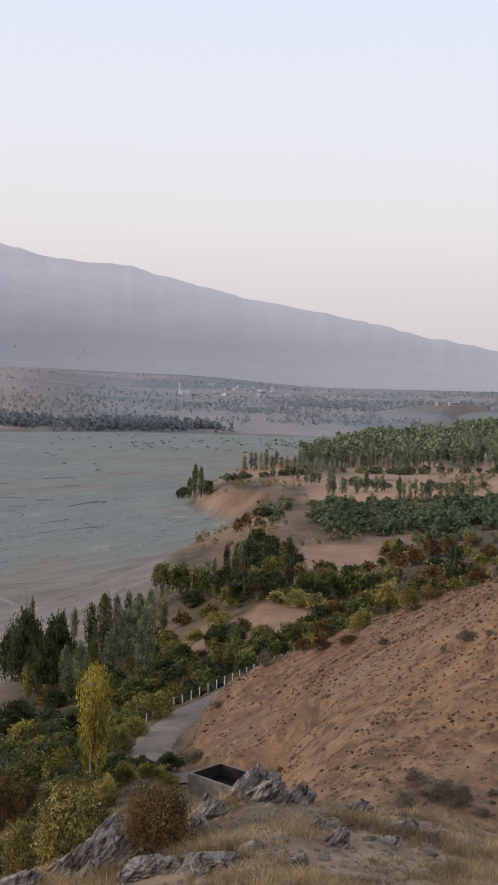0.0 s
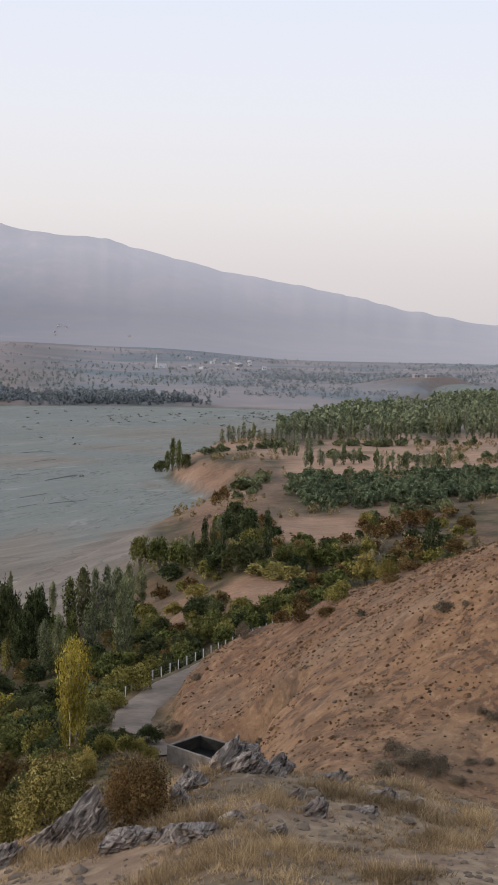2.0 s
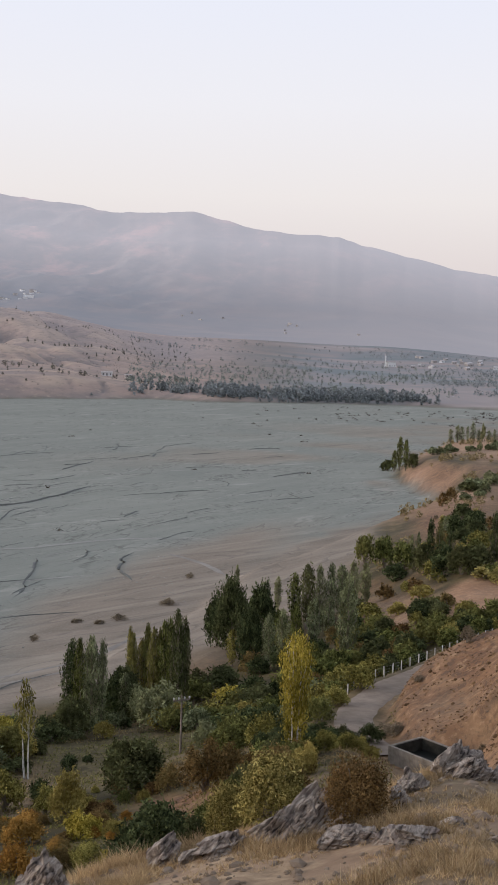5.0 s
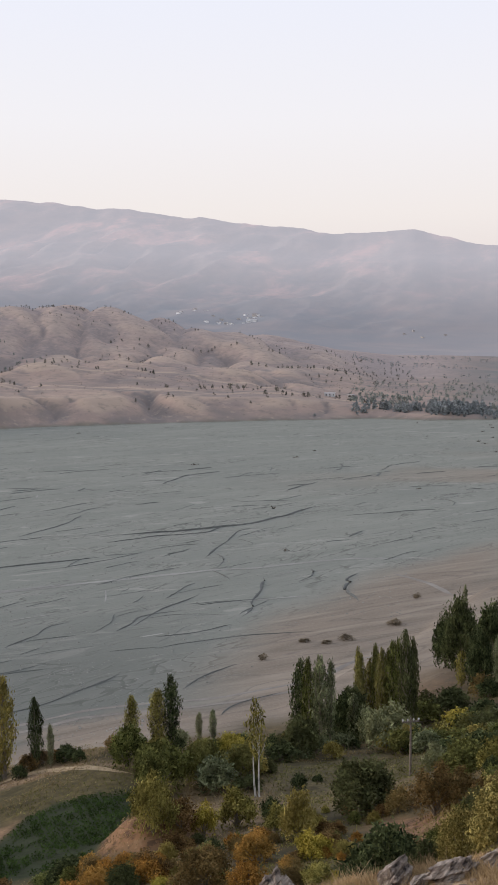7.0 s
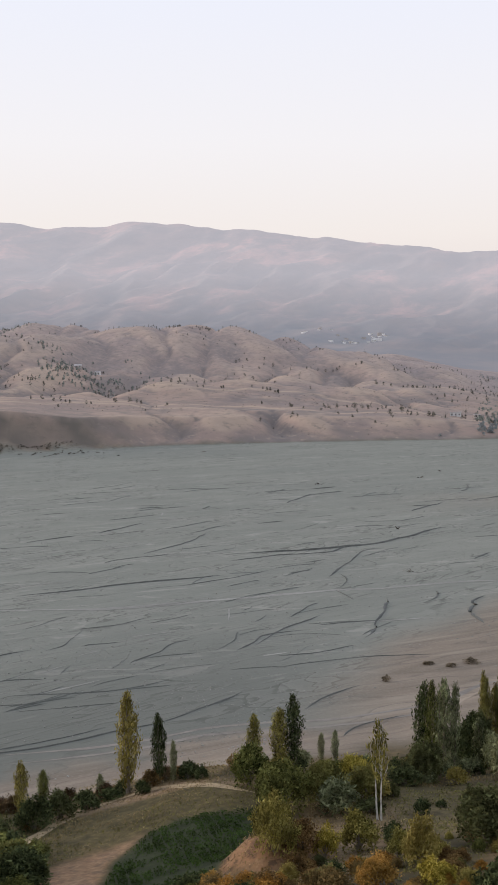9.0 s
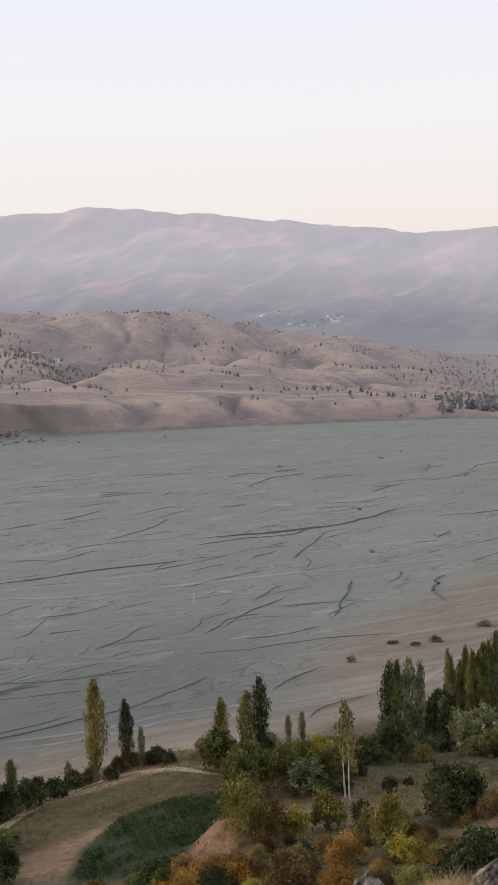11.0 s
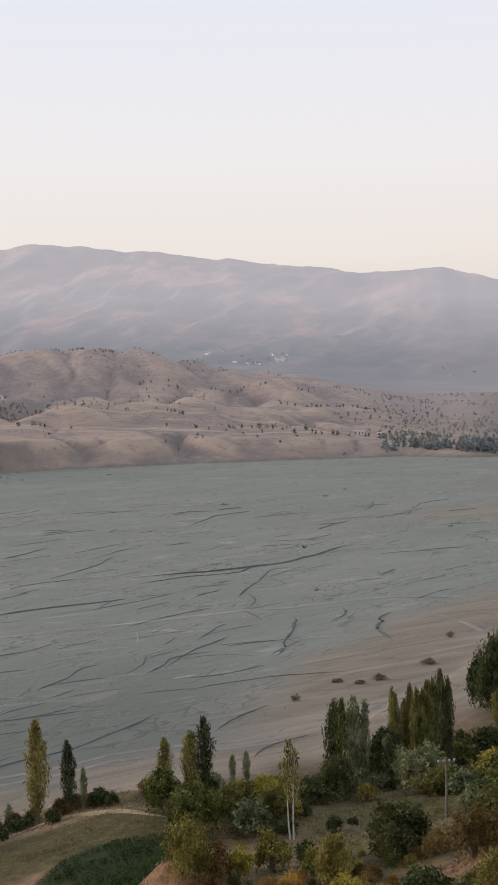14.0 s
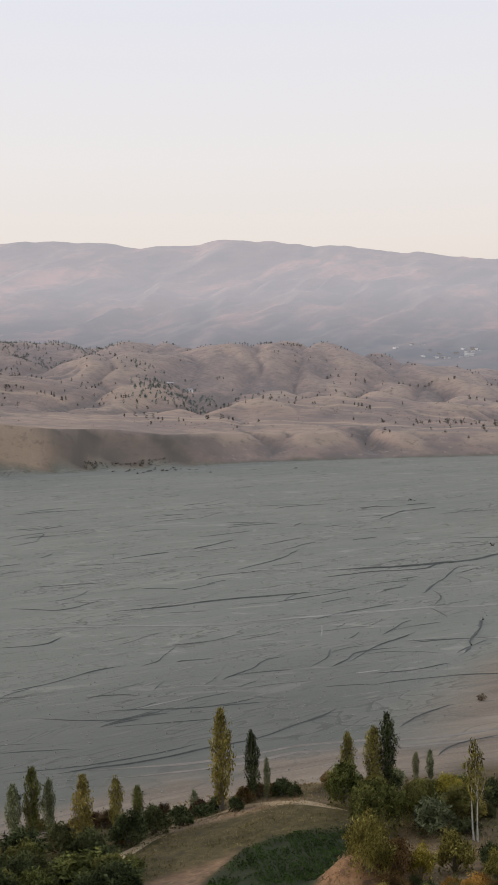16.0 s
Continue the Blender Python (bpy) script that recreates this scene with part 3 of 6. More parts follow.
    zr = 0.35 * fbm(x / 40, y / 90, 3, 21) if detail else 0 * x
    out = zr
    out = np.where(near_sd > 0, np.maximum(zn, zr), out)
    out = np.where((far_sd > 0) & (near_sd <= 0), np.maximum(zf, zr), out)
    # low red rise with farm buildings beyond the woods
    return out + 11 * (1 - smooth(15, 120, np.hypot(x - 215, (y - 1250) * 0.8)))


# ---- mesh helpers ----
def mesh_from(name, verts, faces, smooth_shade=False):
    me = bpy.data.meshes.new(name)
    verts = np.asarray(verts, np.float32)
    faces = np.asarray(faces, np.int32)
    k = faces.shape[1]
    me.vertices.add(len(verts))
    me.vertices.foreach_set("co", verts.ravel())
    me.loops.add(faces.size)
    me.loops.foreach_set("vertex_index", faces.ravel())
    me.polygons.add(len(faces))
    me.polygons.foreach_set("loop_start", np.arange(len(faces), dtype=np.int32) * k)
    me.polygons.foreach_set("use_smooth", np.full(len(faces), smooth_shade))
    me.update(calc_edges=True)
    return me


def mesh_part(name, me, mat, parent=None, label=""):
    if not me.materials:
        me.materials.append(mat)
    ob = new(name, me)
    if parent is not None:
        ob.parent = parent
    if label:
        ob["label"] = label
    return ob


def part(name, bm, mat, parent=None, label="", smooth_shade=False):
    me = bpy.data.meshes.new(name)
    for f in bm.faces:
        f.smooth = smooth_shade
    bm.to_mesh(me)
    bm.free()
    return mesh_part(name, me, mat, parent, label)


def box(bm, x0, y0, z0, x1, y1, z1):
    r = bmesh.ops.create_cube(bm, size=1.0)
    for v in r["verts"]:
        v.co = Vector(((x0 + x1) / 2 + v.co.x * (x1 - x0), (y0 + y1) / 2 + v.co.y * (y1 - y0), (z0 + z1) / 2 + v.co.z * (z1 - z0)))
    return r["verts"]


def tube(points, radii, sides=6):
    """Verts and quads of a tapered tube along points."""
    pts = np.asarray(points, float)
    verts, faces = [], []
    for i, (p, r) in enumerate(zip(pts, radii)):
        d = pts[min(i + 1, len(pts) - 1)] - pts[max(i - 1, 0)]
        d = d / (np.linalg.norm(d) + 1e-9)
        a = np.cross(d, (0.3, 1, 0.1))
        a /= np.linalg.norm(a)
        b = np.cross(d, a)
        for k in range(sides):
            th = 2 * math.pi * k / sides
            verts.append(p + r * (math.cos(th) * a + math.sin(th) * b))
    for i in range(len(pts) - 1):
        for k in range(sides):
            k2 = (k + 1) % sides
            faces.append((i * sides + k, i * sides + k2, (i + 1) * sides + k2, (i + 1) * sides + k))
    return verts, faces


def join_tubes(tubes):
    verts, faces = [], []
    for v, f in tubes:
        o = len(verts)
        verts += list(v)
        faces += [tuple(i + o for i in q) for q in f]
    return verts, faces


def leaves(rng, centres, size, upright=0.0, slim=0.55):
    """One narrow three-cornered leaf spray at each centre."""
    n = len(centres)
    u = rng.normal(size=(n, 3))
    u[:, 2] += upright * np.sign(rng.uniform(-0.2, 1, n))
    u /= np.linalg.norm(u, axis=1, keepdims=True)
    v = np.cross(u, rng.normal(size=(n, 3)))
    v /= np.linalg.norm(v, axis=1, keepdims=True)
    s = size * rng.uniform(0.6, 1.35, (n, 1))
    verts = np.stack([centres - u * s + v * s * slim, centres - u * s - v * s * slim, centres + u * s], 1).reshape(-1, 3)
    return verts, np.arange(3 * n).reshape(n, 3)


def ground_z(x, y):
    return float(height(np.array([x]), np.array([y]))[0])


# ---- trees and shrubs ----
def poplar_meshes(seed, h, w, clumps, size, bare=0.08, stems=1, sides=6, top=0.60):
    """A columnar poplar: many steep shoots hug one or more stems, so that the crown is streaked upwards; top: where it is widest."""
    rng = np.random.default_rng(seed)
    tubes, cs = [], []
    r0 = (h * 0.013 + 0.03) * (1.0 if stems == 1 else 0.5)

    def girth(f):
        low = np.clip((f - bare) / max(0.05, top - bare), 0, 1) ** (0.55 if top < 0.7 else 1.5)
        high = np.clip(1 - np.clip((f - top) / (1 - top), 0, 1) ** 1.9, 0, 1) ** 0.8
        return 0.5 * w * np.minimum(0.30 + 0.70 * low, 1) * np.maximum(high, 0.05)
    lines = []
    for k in range(stems):
        a = 2 * math.pi * k / stems + rng.uniform(-0.4, 0.4)
        foot = np.array((math.cos(a), math.sin(a), 0)) * (0.0 if stems == 1 else 0.10 * w)
        head = np.array((math.cos(a), math.sin(a), 0)) * (0.0 if stems == 1 else 0.24 * w) + rng.normal(size=3) * (0.012 * h, 0.012 * h, 0)
        tall = h * (0.97 if k == 0 else rng.uniform(0.82, 0.96))
        line = [foot + (head - foot) * f ** 0.8 + np.array((0.02 * h * math.sin(5 * f + seed), 0, tall * f)) * np.array((0.25, 1, 1)) for f in (0, 0.15, 0.35, 0.6, 0.8, 1)]
        lines.append((np.array(line), tall))
        tubes.append(tube(line, [r0 * 1.35, r0, r0 * 0.8, r0 * 0.5, r0 * 0.28, r0 * 0.08], sides))
    shoots = 34
    for k in range(shoots):
        line, tall = lines[k % stems]
        f0 = bare + (0.80 - bare) * (k + rng.uniform()) / shoots
        f1 = min(0.995, f0 + rng.uniform(0.16, 0.34))
        a = k * 2.4 + rng.uniform(-0.5, 0.5)
        p0 = np.array([np.interp(f0 * 5, range(6), line[:, i]) for i in range(3)])
        p0[2] = f0 * tall
        reach = girth(f1) * rng.uniform(0.55, 1.08)
        mid = np.array((0, 0, 0.5 * (f0 + f1) * h)) + np.array((math.cos(a), math.sin(a), 0)) * max(reach, 0.6 * girth(0.5 * (f0 + f1))) * 0.85 + p0 * (0.5, 0.5, 0)
        tip = np.array((math.cos(a) * reach, math.sin(a) * reach, f1 * h)) + p0 * (0.6, 0.6, 0)
        if k % 2 == 0:
            tubes.append(tube([p0, mid, tip], [r0 * 0.35, r0 * 0.22, r0 * 0.06], 3))
        n = max(6, int(clumps * 0.78 / shoots * rng.uniform(0.6, 1.4)))
        t = rng.uniform(0.05, 1.0, (n, 1))
        q = p0 * (1 - t) ** 2 + 2 * mid * t * (1 - t) + tip * t ** 2
        cs.append(q + rng.normal(size=(n, 3)) * (0.055 + 0.075 * (1 - t)) * w * np.array((1, 1, 1.8)))
    n = int(clumps * 0.22)
    f = rng.uniform(bare + 0.02, 0.95, n)
    th, rr = rng.uniform(0, 2 * math.pi, n), girth(f) * 0.8 * np.sqrt(rng.uniform(0, 1, n))
    cs.append(np.stack([rr * np.cos(th), rr * np.sin(th), f * h], 1))
    cs = np.concatenate(cs)
    cs = cs[(cs[:, 2] > h * bare * 0.7) & (cs[:, 2] < h * 1.01)]
    return mesh_from("poplar_wood", *join_tubes(tubes)), mesh_from("poplar_crown", *leaves(rng, cs, size * 1.25, 2.6, 0.30))


def bush_meshes(seed, h, w, clumps, size, lobes=11, trunk=0.12, upright=0.2, ragged=0.2, sides=4):
    """A broad crown of many leafy lobes and stray shoots with gaps between, on a short branching trunk."""
    rng = np.random.default_rng(seed)
    tubes, cs = [], []
    r0 = 0.02 * w + 0.02
    for k in range(lobes):
        a = 2 * math.pi * (k * 0.618 + rng.uniform(-0.06, 0.06))
        ring = math.sqrt((k + 0.5) / lobes)
        px, py = 0.35 * w * ring * math.cos(a), 0.35 * w * ring * math.sin(a)
        pz = h * (trunk + (0.72 - 0.44 * ring ** 2) * rng.uniform(0.62, 1.05) * (1 - trunk))
        rx, rz = w * rng.uniform(0.12, 0.22), h * rng.uniform(0.12, 0.21)
        tubes.append(tube([(0, 0, 0), (px * 0.3, py * 0.3, pz * 0.5), (px, py, pz)], [r0, r0 * 0.6, r0 * 0.15], sides))
        n = clumps // lobes
        d = rng.normal(size=(n, 3))
        d /= np.linalg.norm(d, axis=1, keepdims=True)
        rad = rng.uniform(0.45, 1.0, (n, 1)) ** 0.5 * (1 + ragged * rng.normal(size=(n, 1)))
        # leaves gather on twigs, so each lobe is uneven
        lump = 1 + 0.28 * np.sin(d[:, :1] * 7 + k) * np.cos(d[:, 1:2] * 6 - k) + 0.15 * np.sin(d[:, 2:] * 11 + 2 * k)
        cs.append(np.array((px, py, pz)) + d * rad * lump * np.array((rx, rx, rz)))
        # a few shoots that stand out of the outline
        for _ in range(3):
            g = rng.normal(size=3)
            g[2] = abs(g[2]) + 0.5 * upright + 0.3
            g /= np.linalg.norm(g)
            m = max(3, n // 22)
            t = rng.uniform(0.7, 1.45, (m, 1))
            cs.append(np.array((px, py, pz)) + g * t * np.array((rx, rx, rz)) + rng.normal(size=(m, 3)) * 0.02 * w)
    n = clumps // 5
    th, el = rng.uniform(0, 2 * math.pi, n), rng.uniform(0.0, 1.0, n)
    rr = w * 0.40 * np.sqrt(1 - 0.75 * el ** 2) * rng.uniform(0.3, 1.0, n) ** 0.5
    cs.append(np.stack([rr * np.cos(th), rr * np.sin(th), h * (0.04 + el * 0.68)], 1))
    cs = np.concatenate(cs)
    cs = cs[cs[:, 2] > 0.02 * h]
    return mesh_from("bush_wood", *join_tubes(tubes)), mesh_from("bush_crown", *leaves(rng, cs, size, upright, 0.5))


KINDS = {}


def plant_kind(key, name, label, category, leaf, shape, bark=None):
    """shape: height, width, number of forms, and a maker of (wood, crown) from a seed, a leaf count factor and a leaf size factor."""
    KINDS[key] = (name, label, category, leaf, shape, bark or BARK)


PLANTED = {}
plant_rng = random.Random(7)


def plant(key, x, y, h, w, sink=0.1):
    """Set one plant of height h and crown width w on the ground; plants near the viewpoint have finer leaves."""
    name, label, category, leaf, (ref_h, ref_w, forms, make), bark = KINDS[key]
    if key.startswith("poplar"):
        w *= 1.0 if key == "poplar_yellow" else 1.3 if y < 140 else 1.08
    else:
        h, w = h * 1.18, w * 1.08
    d = math.hypot(x, y) / max(1.0, h / ref_h)
    tier, count, size = ("close", 4.8, 0.46) if d < 80 else ("near", 2.6, 0.60) if d < 112 else ("middle", 1.25, 0.86) if d < 190 else ("far", 0.55, 1.25)
    k = plant_rng.randrange(forms)
    m = pose(x, y, ground_z(x, y) - sink, 0, 0, plant_rng.uniform(0, 360)) @ Matrix.Diagonal((w / ref_w, w / ref_w, h / ref_h, 1))
    if (key, tier, k) in PLANTED:
        first = PLANTED[key, tier, k]
        return copy_thing(first, m @ Matrix.Diagonal([1 / v for v in first.scale] + [1]))
    wood, crown = make(100 * len(PLANTED) + k, count, size)
    ob = tagged(new(name), label, category, category + " group " + key.replace("_", " "))
    mesh_part("trunk", wood, bark, ob)
    mesh_part("crown", crown, LEAF[leaf], ob)
    PLANTED[key, tier, k] = ob
    ob.matrix_basis = m
    return ob


# ---- planting plan: x, y, height, crown width in metres ----
PLAN = {}
PLAN.setdefault("poplar_yellowish", []).extend([(-74, 122.4, 12.2, 2.4), (-59, 125.2, 7.2, 1.6), (-57.6, 129.1, 7.5, 2), (-44, 169.1, 11.6, 1.5), (-42.3, 169, 9.9, 2.1), (-32.9, 190, 6.4, 2), (-81, 105.2, 8.7, 2.1), (-81.1, 111.3, 7.4, 1.5)])
PLAN.setdefault("poplar_dark", []).extend([(-70.7, 124.1, 8.3, 1.6), (-56.3, 130.2, 9, 2), (-46.8, 149.9, 12.2, 2.8), (-35.9, 164.2, 13.9, 2.5), (-35.2, 165.6, 12.6, 1.7), (-23.7, 212.6, 11.9, 3), (-3.2, 235.7, 10.9, 1.8), (-1.4, 231.1, 9.9, 1.8), (8.4, 221.6, 10.7, 2), (0.3, 230.4, 8, 1.5), (37.9, 220.7, 8.5, 3.8)])
PLAN.setdefault("poplar_grey", []).extend([(-68.2, 123, 5.2, 0.8), (-85.7, 122.1, 4.5, 1.3), (-63.9, 157.6, 4.2, 1.2), (-61.9, 157.9, 4.7, 1.3), (-43.4, 147.6, 12.4, 2.7), (-42.1, 148, 12, 1.6), (-41.3, 155.9, 7.1, 2.1), (-31.1, 228.2, 6.9, 1.7), (-21.6, 213.1, 11.1, 2.4), (-19.7, 213.5, 11.2, 2.6), (-18.2, 218.3, 10, 2.7), (-16.1, 217.3, 10.3, 2.7), (-14.4, 224.3, 8.2, 2.5), (-26.1, 183.2, 8.6, 2.4), (-23.4, 179.1, 9.2, 2.4), (-20.1, 190.3, 8.4, 2.3), (-19.4, 205.9, 6.7, 2.3), (-13.5, 172, 13.2, 3.1), (-42, 246.2, 6.7, 1.2), (-94, 108.9, 6.7, 1.8), (-91.4, 112.3, 7, 1.5), (-77.4, 121.8, 3.2, 0.9)])
PLAN.setdefault("poplar_grey", []).extend([(-5.7, 246.2, 7.4, 1.3), (-7.1, 250.1, 6.9, 1.2), (-0.6, 276.2, 6.4, 1.6)])
PLAN.setdefault("poplar_green", []).extend([(-43.2, 167.6, 10.8, 1.7), (-41.2, 168.2, 12.0, 1.8), (-39.2, 166.8, 11.4, 1.8), (-37.2, 165.4, 12.8, 1.9), (-45.3, 148.8, 12.2, 2.0), (-44.4, 149.4, 11.0, 1.8)])
PLAN.setdefault("poplar_bare", []).extend([(-39.9, 113.7, 10.2, 1.7)])
PLAN.setdefault("poplar_green", []).extend([(-40.1, 166.8, 11.6, 2.2), (-38.2, 166, 12.6, 2.4), (-26.3, 215.8, 9.6, 2.8), (-21.1, 176.9, 9.6, 2.3), (-13.1, 178.1, 10.3, 1.8), (-91.5, 109.4, 8.8, 2), (-82.2, 117.1, 5, 1.1), (-20.2, 495.1, 13.5, 3), (-17.5, 489, 12.3, 2.7), (-22.4, 498.8, 8.7, 2.8)])
PLAN.setdefault("poplar_yellow", []).extend([(-10.1, 85.1, 9.4, 2.6)])
PLAN.setdefault("shrub_dark", []).extend([(-84.2, 98.8, 3.9, 5.5), (-83.5, 104.5, 3.3, 4.4), (-78.7, 90.6, 2.6, 3.9), (-77.1, 101.1, 3.8, 4.2), (-78.1, 109.5, 3.8, 4.4), (-77.5, 113.5, 3.5, 3.9), (-76.1, 116.8, 2.5, 3.3), (-75.4, 121, 1.6, 3.1), (-74.7, 94.3, 2.1, 5.6), (-73.1, 98.6, 2.6, 3.4), (-67.1, 124.4, 2.2, 2.3), (-64.8, 123.4, 1.7, 1.7), (-71.1, 120.8, 1.8, 2), (-59.4, 123.4, 2.2, 1.9), (-34.3, 101.4, 2, 2.3), (-36.7, 117.4, 1.9, 1.8), (-36, 121.7, 0.8, 1.3), (-44.3, 134.5, 2.7, 4), (-41.7, 116.2, 1.7, 3.5), (-10.9, 94.4, 1.5, 2.2), (-7.5, 95, 1.5, 2.5), (-5.3, 95.4, 1.8, 2.2)])
PLAN.setdefault("shrub_dark", []).extend([(-11.9, 91.6, 2.2, 2.6), (-35.1, 174.1, 3.4, 4.2)])
PLAN.setdefault("tree_green", []).extend([(-72.2, 92.8, 3.3, 6.1), (-57.4, 120.6, 4.8, 4.1), (-50.1, 112.6, 6.2, 6.1), (-47.2, 116.8, 5.6, 4.4), (-43.8, 120.4, 4, 4), (-45.3, 81, 1.2, 2.6), (-40.9, 76.4, 1.9, 2), (-35.2, 74.9, 1.3, 2.3), (-20, 159, 3.8, 4.5), (-14.6, 156.4, 4.4, 4.4), (-11.8, 176.5, 4.9, 5), (-13.8, 163.1, 4.2, 4.6), (-10.3, 103.6, 2.5, 2.7), (-23, 133.3, 3, 4.4), (-33.9, 168.4, 3.2, 4.8), (-27.5, 143.7, 2.4, 4.1), (-16.4, 126.1, 2.8, 3.6), (-10.2, 190.4, 3.9, 4.5), (-17.9, 166.9, 5.1, 3.9), (-18.1, 275.1, 7, 4.6), (-13, 260.4, 6.9, 5.1), (-8.4, 250.3, 6.3, 4.7)])
PLAN.setdefault("tree_green", []).extend([(11.8, 221, 4.2, 4.8), (15.1, 217.1, 5, 5.1), (18.6, 216.6, 5, 4.7), (22.4, 219.7, 3.7, 3.5), (17.1, 198, 2.8, 4.3), (-0.8, 173.2, 3.2, 4.1), (1.9, 165.6, 3.1, 3.9), (-2.2, 163.9, 3.8, 4.6), (4.6, 166.6, 3.5, 3.9), (7.2, 173.8, 3.7, 4.1), (10.4, 174.9, 3.3, 4.1), (14.1, 181.8, 3, 3.9), (-7, 170.6, 3.6, 4.8), (0.8, 155.8, 3.2, 3.6)])
PLAN.setdefault("bush_yellow", []).extend([(-75.8, 90.5, 2.1, 3.3), (-49.2, 131.5, 3.6, 3.7), (-24.6, 81.1, 2.2, 2.5), (-38.2, 95, 3, 2.4), (-27.2, 157.4, 3, 5.4), (-24.1, 82.3, 1.7, 2.2)])
PLAN.setdefault("tree_greygreen", []).extend([(-44.9, 115, 3.6, 4.6), (-34.2, 146.5, 5.6, 6.7), (-38.6, 154.3, 5, 3.7), (-43.6, 139.9, 2.4, 4.1)])
PLAN.setdefault("bush_olive", []).extend([(-41.2, 91.3, 5.2, 4), (-36.3, 98.1, 3.7, 3.6), (-27.9, 89, 3.8, 3.2), (-31.1, 93.4, 2.3, 2.3), (-7.9, 120, 2.8, 3.5), (-14.7, 102.6, 3, 3.7), (-23.1, 141.7, 2.7, 4), (-31.2, 144.4, 3.2, 4.1), (-9.4, 111.6, 1.9, 2.6), (-8.3, 75.2, 2.1, 2.1), (-8, 86.6, 1.6, 2), (23.8, 200.8, 5.1, 5.3), (28.2, 235, 4.3, 3.8), (10.4, 108.8, 1.8, 2.4), (15, 109.9, 1.6, 2.4), (-7.6, 204.5, 2.2, 3.8), (-4.1, 210.5, 2.4, 4.9), (-12.7, 211.1, 3.1, 5), (3.2, 178.1, 2.9, 3.8), (22.1, 211.8, 2.9, 4)])
PLAN.setdefault("tree_dark", []).extend([(-25.8, 100.9, 5.1, 6.1), (-42.2, 158.4, 7.1, 5.5), (-43.6, 139.9, 5.3, 4.9), (-34.3, 198, 11.8, 5.6), (-37.7, 202.6, 9.4, 4.8), (-31.6, 212.1, 9, 5.2), (-29.3, 186.9, 8.9, 5), (-30.9, 171.5, 4.1, 4.9), (-24.3, 158.1, 3.4, 4.5), (-42.5, 157.3, 6.8, 5), (-39.5, 178.7, 2.6, 3.4), (-7.8, 33.1, 2.4, 2.4), (-6.5, 32.4, 1.4, 1.4), (-4.2, 236.7, 6.3, 5.1), (-0.3, 222.5, 5.6, 5.2), (2.7, 218.8, 5.7, 5.1), (5.5, 219.5, 5.1, 4.7), (-9.8, 242.2, 3.3, 4.5), (-9.5, 174, 4.1, 4.9), (-4.4, 160.2, 3.4, 4.5), (-16.3, 219.7, 3, 4.7), (3.4, 310, 4.3, 5.2)])
PLAN.setdefault("tree_dark", []).extend([(6, 291.8, 4.7, 5.5), (1.3, 283.8, 5.2, 5.3), (5.7, 275.2, 4.4, 5.2), (5.6, 371, 2.8, 6.9), (-8.6, 186, 3.5, 3.5), (-2.3, 189.2, 3.1, 4.4), (-25.6, 508.6, 4.6, 5.7), (-14.7, 485.3, 6.1, 4.5)])
PLAN.setdefault("bush_brown", []).extend([(-39.6, 93.4, 3, 2.8), (-27.5, 68.1, 3.2, 4.1), (-33.7, 75.3, 1.9, 2.3), (-37.9, 88.2, 1.8, 2.7), (-17.3, 89.5, 3.8, 4.1), (-15.7, 91.2, 2.8, 3), (-21.6, 68.4, 1.3, 2.3), (-19.7, 111.4, 1.8, 3.2), (-22.1, 98, 2.4, 2.4), (38.3, 273.8, 3.8, 5.2), (44.6, 290.7, 4.1, 5.5), (48.1, 288.1, 4.6, 5.5), (56.1, 303.2, 2.8, 5.2), (35.4, 270.5, 3.1, 4.6), (36.8, 238.8, 3.3, 4.5), (32.3, 226.1, 3.2, 4.3), (33.4, 275.2, 3.2, 3.9), (34, 291.6, 2.3, 4.1), (54.5, 273.8, 3.8, 5.2), (7.2, 108.3, 1.2, 2), (5.8, 113.8, 1.3, 1.9), (9.2, 105.2, 0.9, 2)])
PLAN.setdefault("bush_brown", []).extend([(16.8, 108.4, 1, 2.1), (14.8, 106.5, 0.9, 2), (44, 230.4, 3.2, 4.4), (-1.8, 342.4, 4, 3.2), (0.5, 355.6, 4.1, 3.3)])
PLAN.setdefault("bush_orange", []).extend([(-28.4, 80.3, 2.5, 3), (-24.3, 67.3, 2, 2.7), (-39.7, 76.8, 1.8, 1.6)])
PLAN.setdefault("bush_pale", []).extend([(-4.2, 30.7, 2, 2.1), (-5.5, 32, 1.9, 1.4)])
PLAN.setdefault("bush_round_brown", []).extend([(-1.62, 25.1, 1.62, 1.62)])
PLAN.setdefault("bush_dry", []).extend([(-56.4, 246.5, 1.3, 3.6), (-62.5, 230.9, 1.2, 3.2), (-69.8, 226.7, 0.8, 2.6), (-65.3, 226.8, 0.9, 2.4), (-72.9, 211, 1.3, 1.9), (-57.7, 273.9, 1.3, 2.1), (2.2, 113.2, 1.8, 1.6), (-1.9, 108.7, 0.8, 1.2), (14.4, 78.3, 0.9, 1.5), (11.1, 95.6, 0.7, 1.2), (13.2, 79.7, 0.3, 0.6), (9.1, 61.8, 1, 1.3), (10, 60.1, 1.1, 1.7), (11.1, 59.9, 1.1, 1.4), (8.2, 59.4, 0.9, 1.7), (-3.4, 98.4, 1.1, 1.8), (-2.1, 92.1, 1.1, 1.7), (3.2, 89.8, 1.2, 1), (-4.4, 99.1, 1.2, 1.7), (15.5, 76.8, 0.5, 0.7)])
PLAN.setdefault("shrub_light", []).extend([(6.6, 212.6, 2.5, 5), (9.3, 208.1, 2.9, 4.7), (12.2, 204.7, 2.8, 4.2), (14.2, 202.4, 2.1, 2.8), (19.1, 199.8, 2.3, 3.8)])
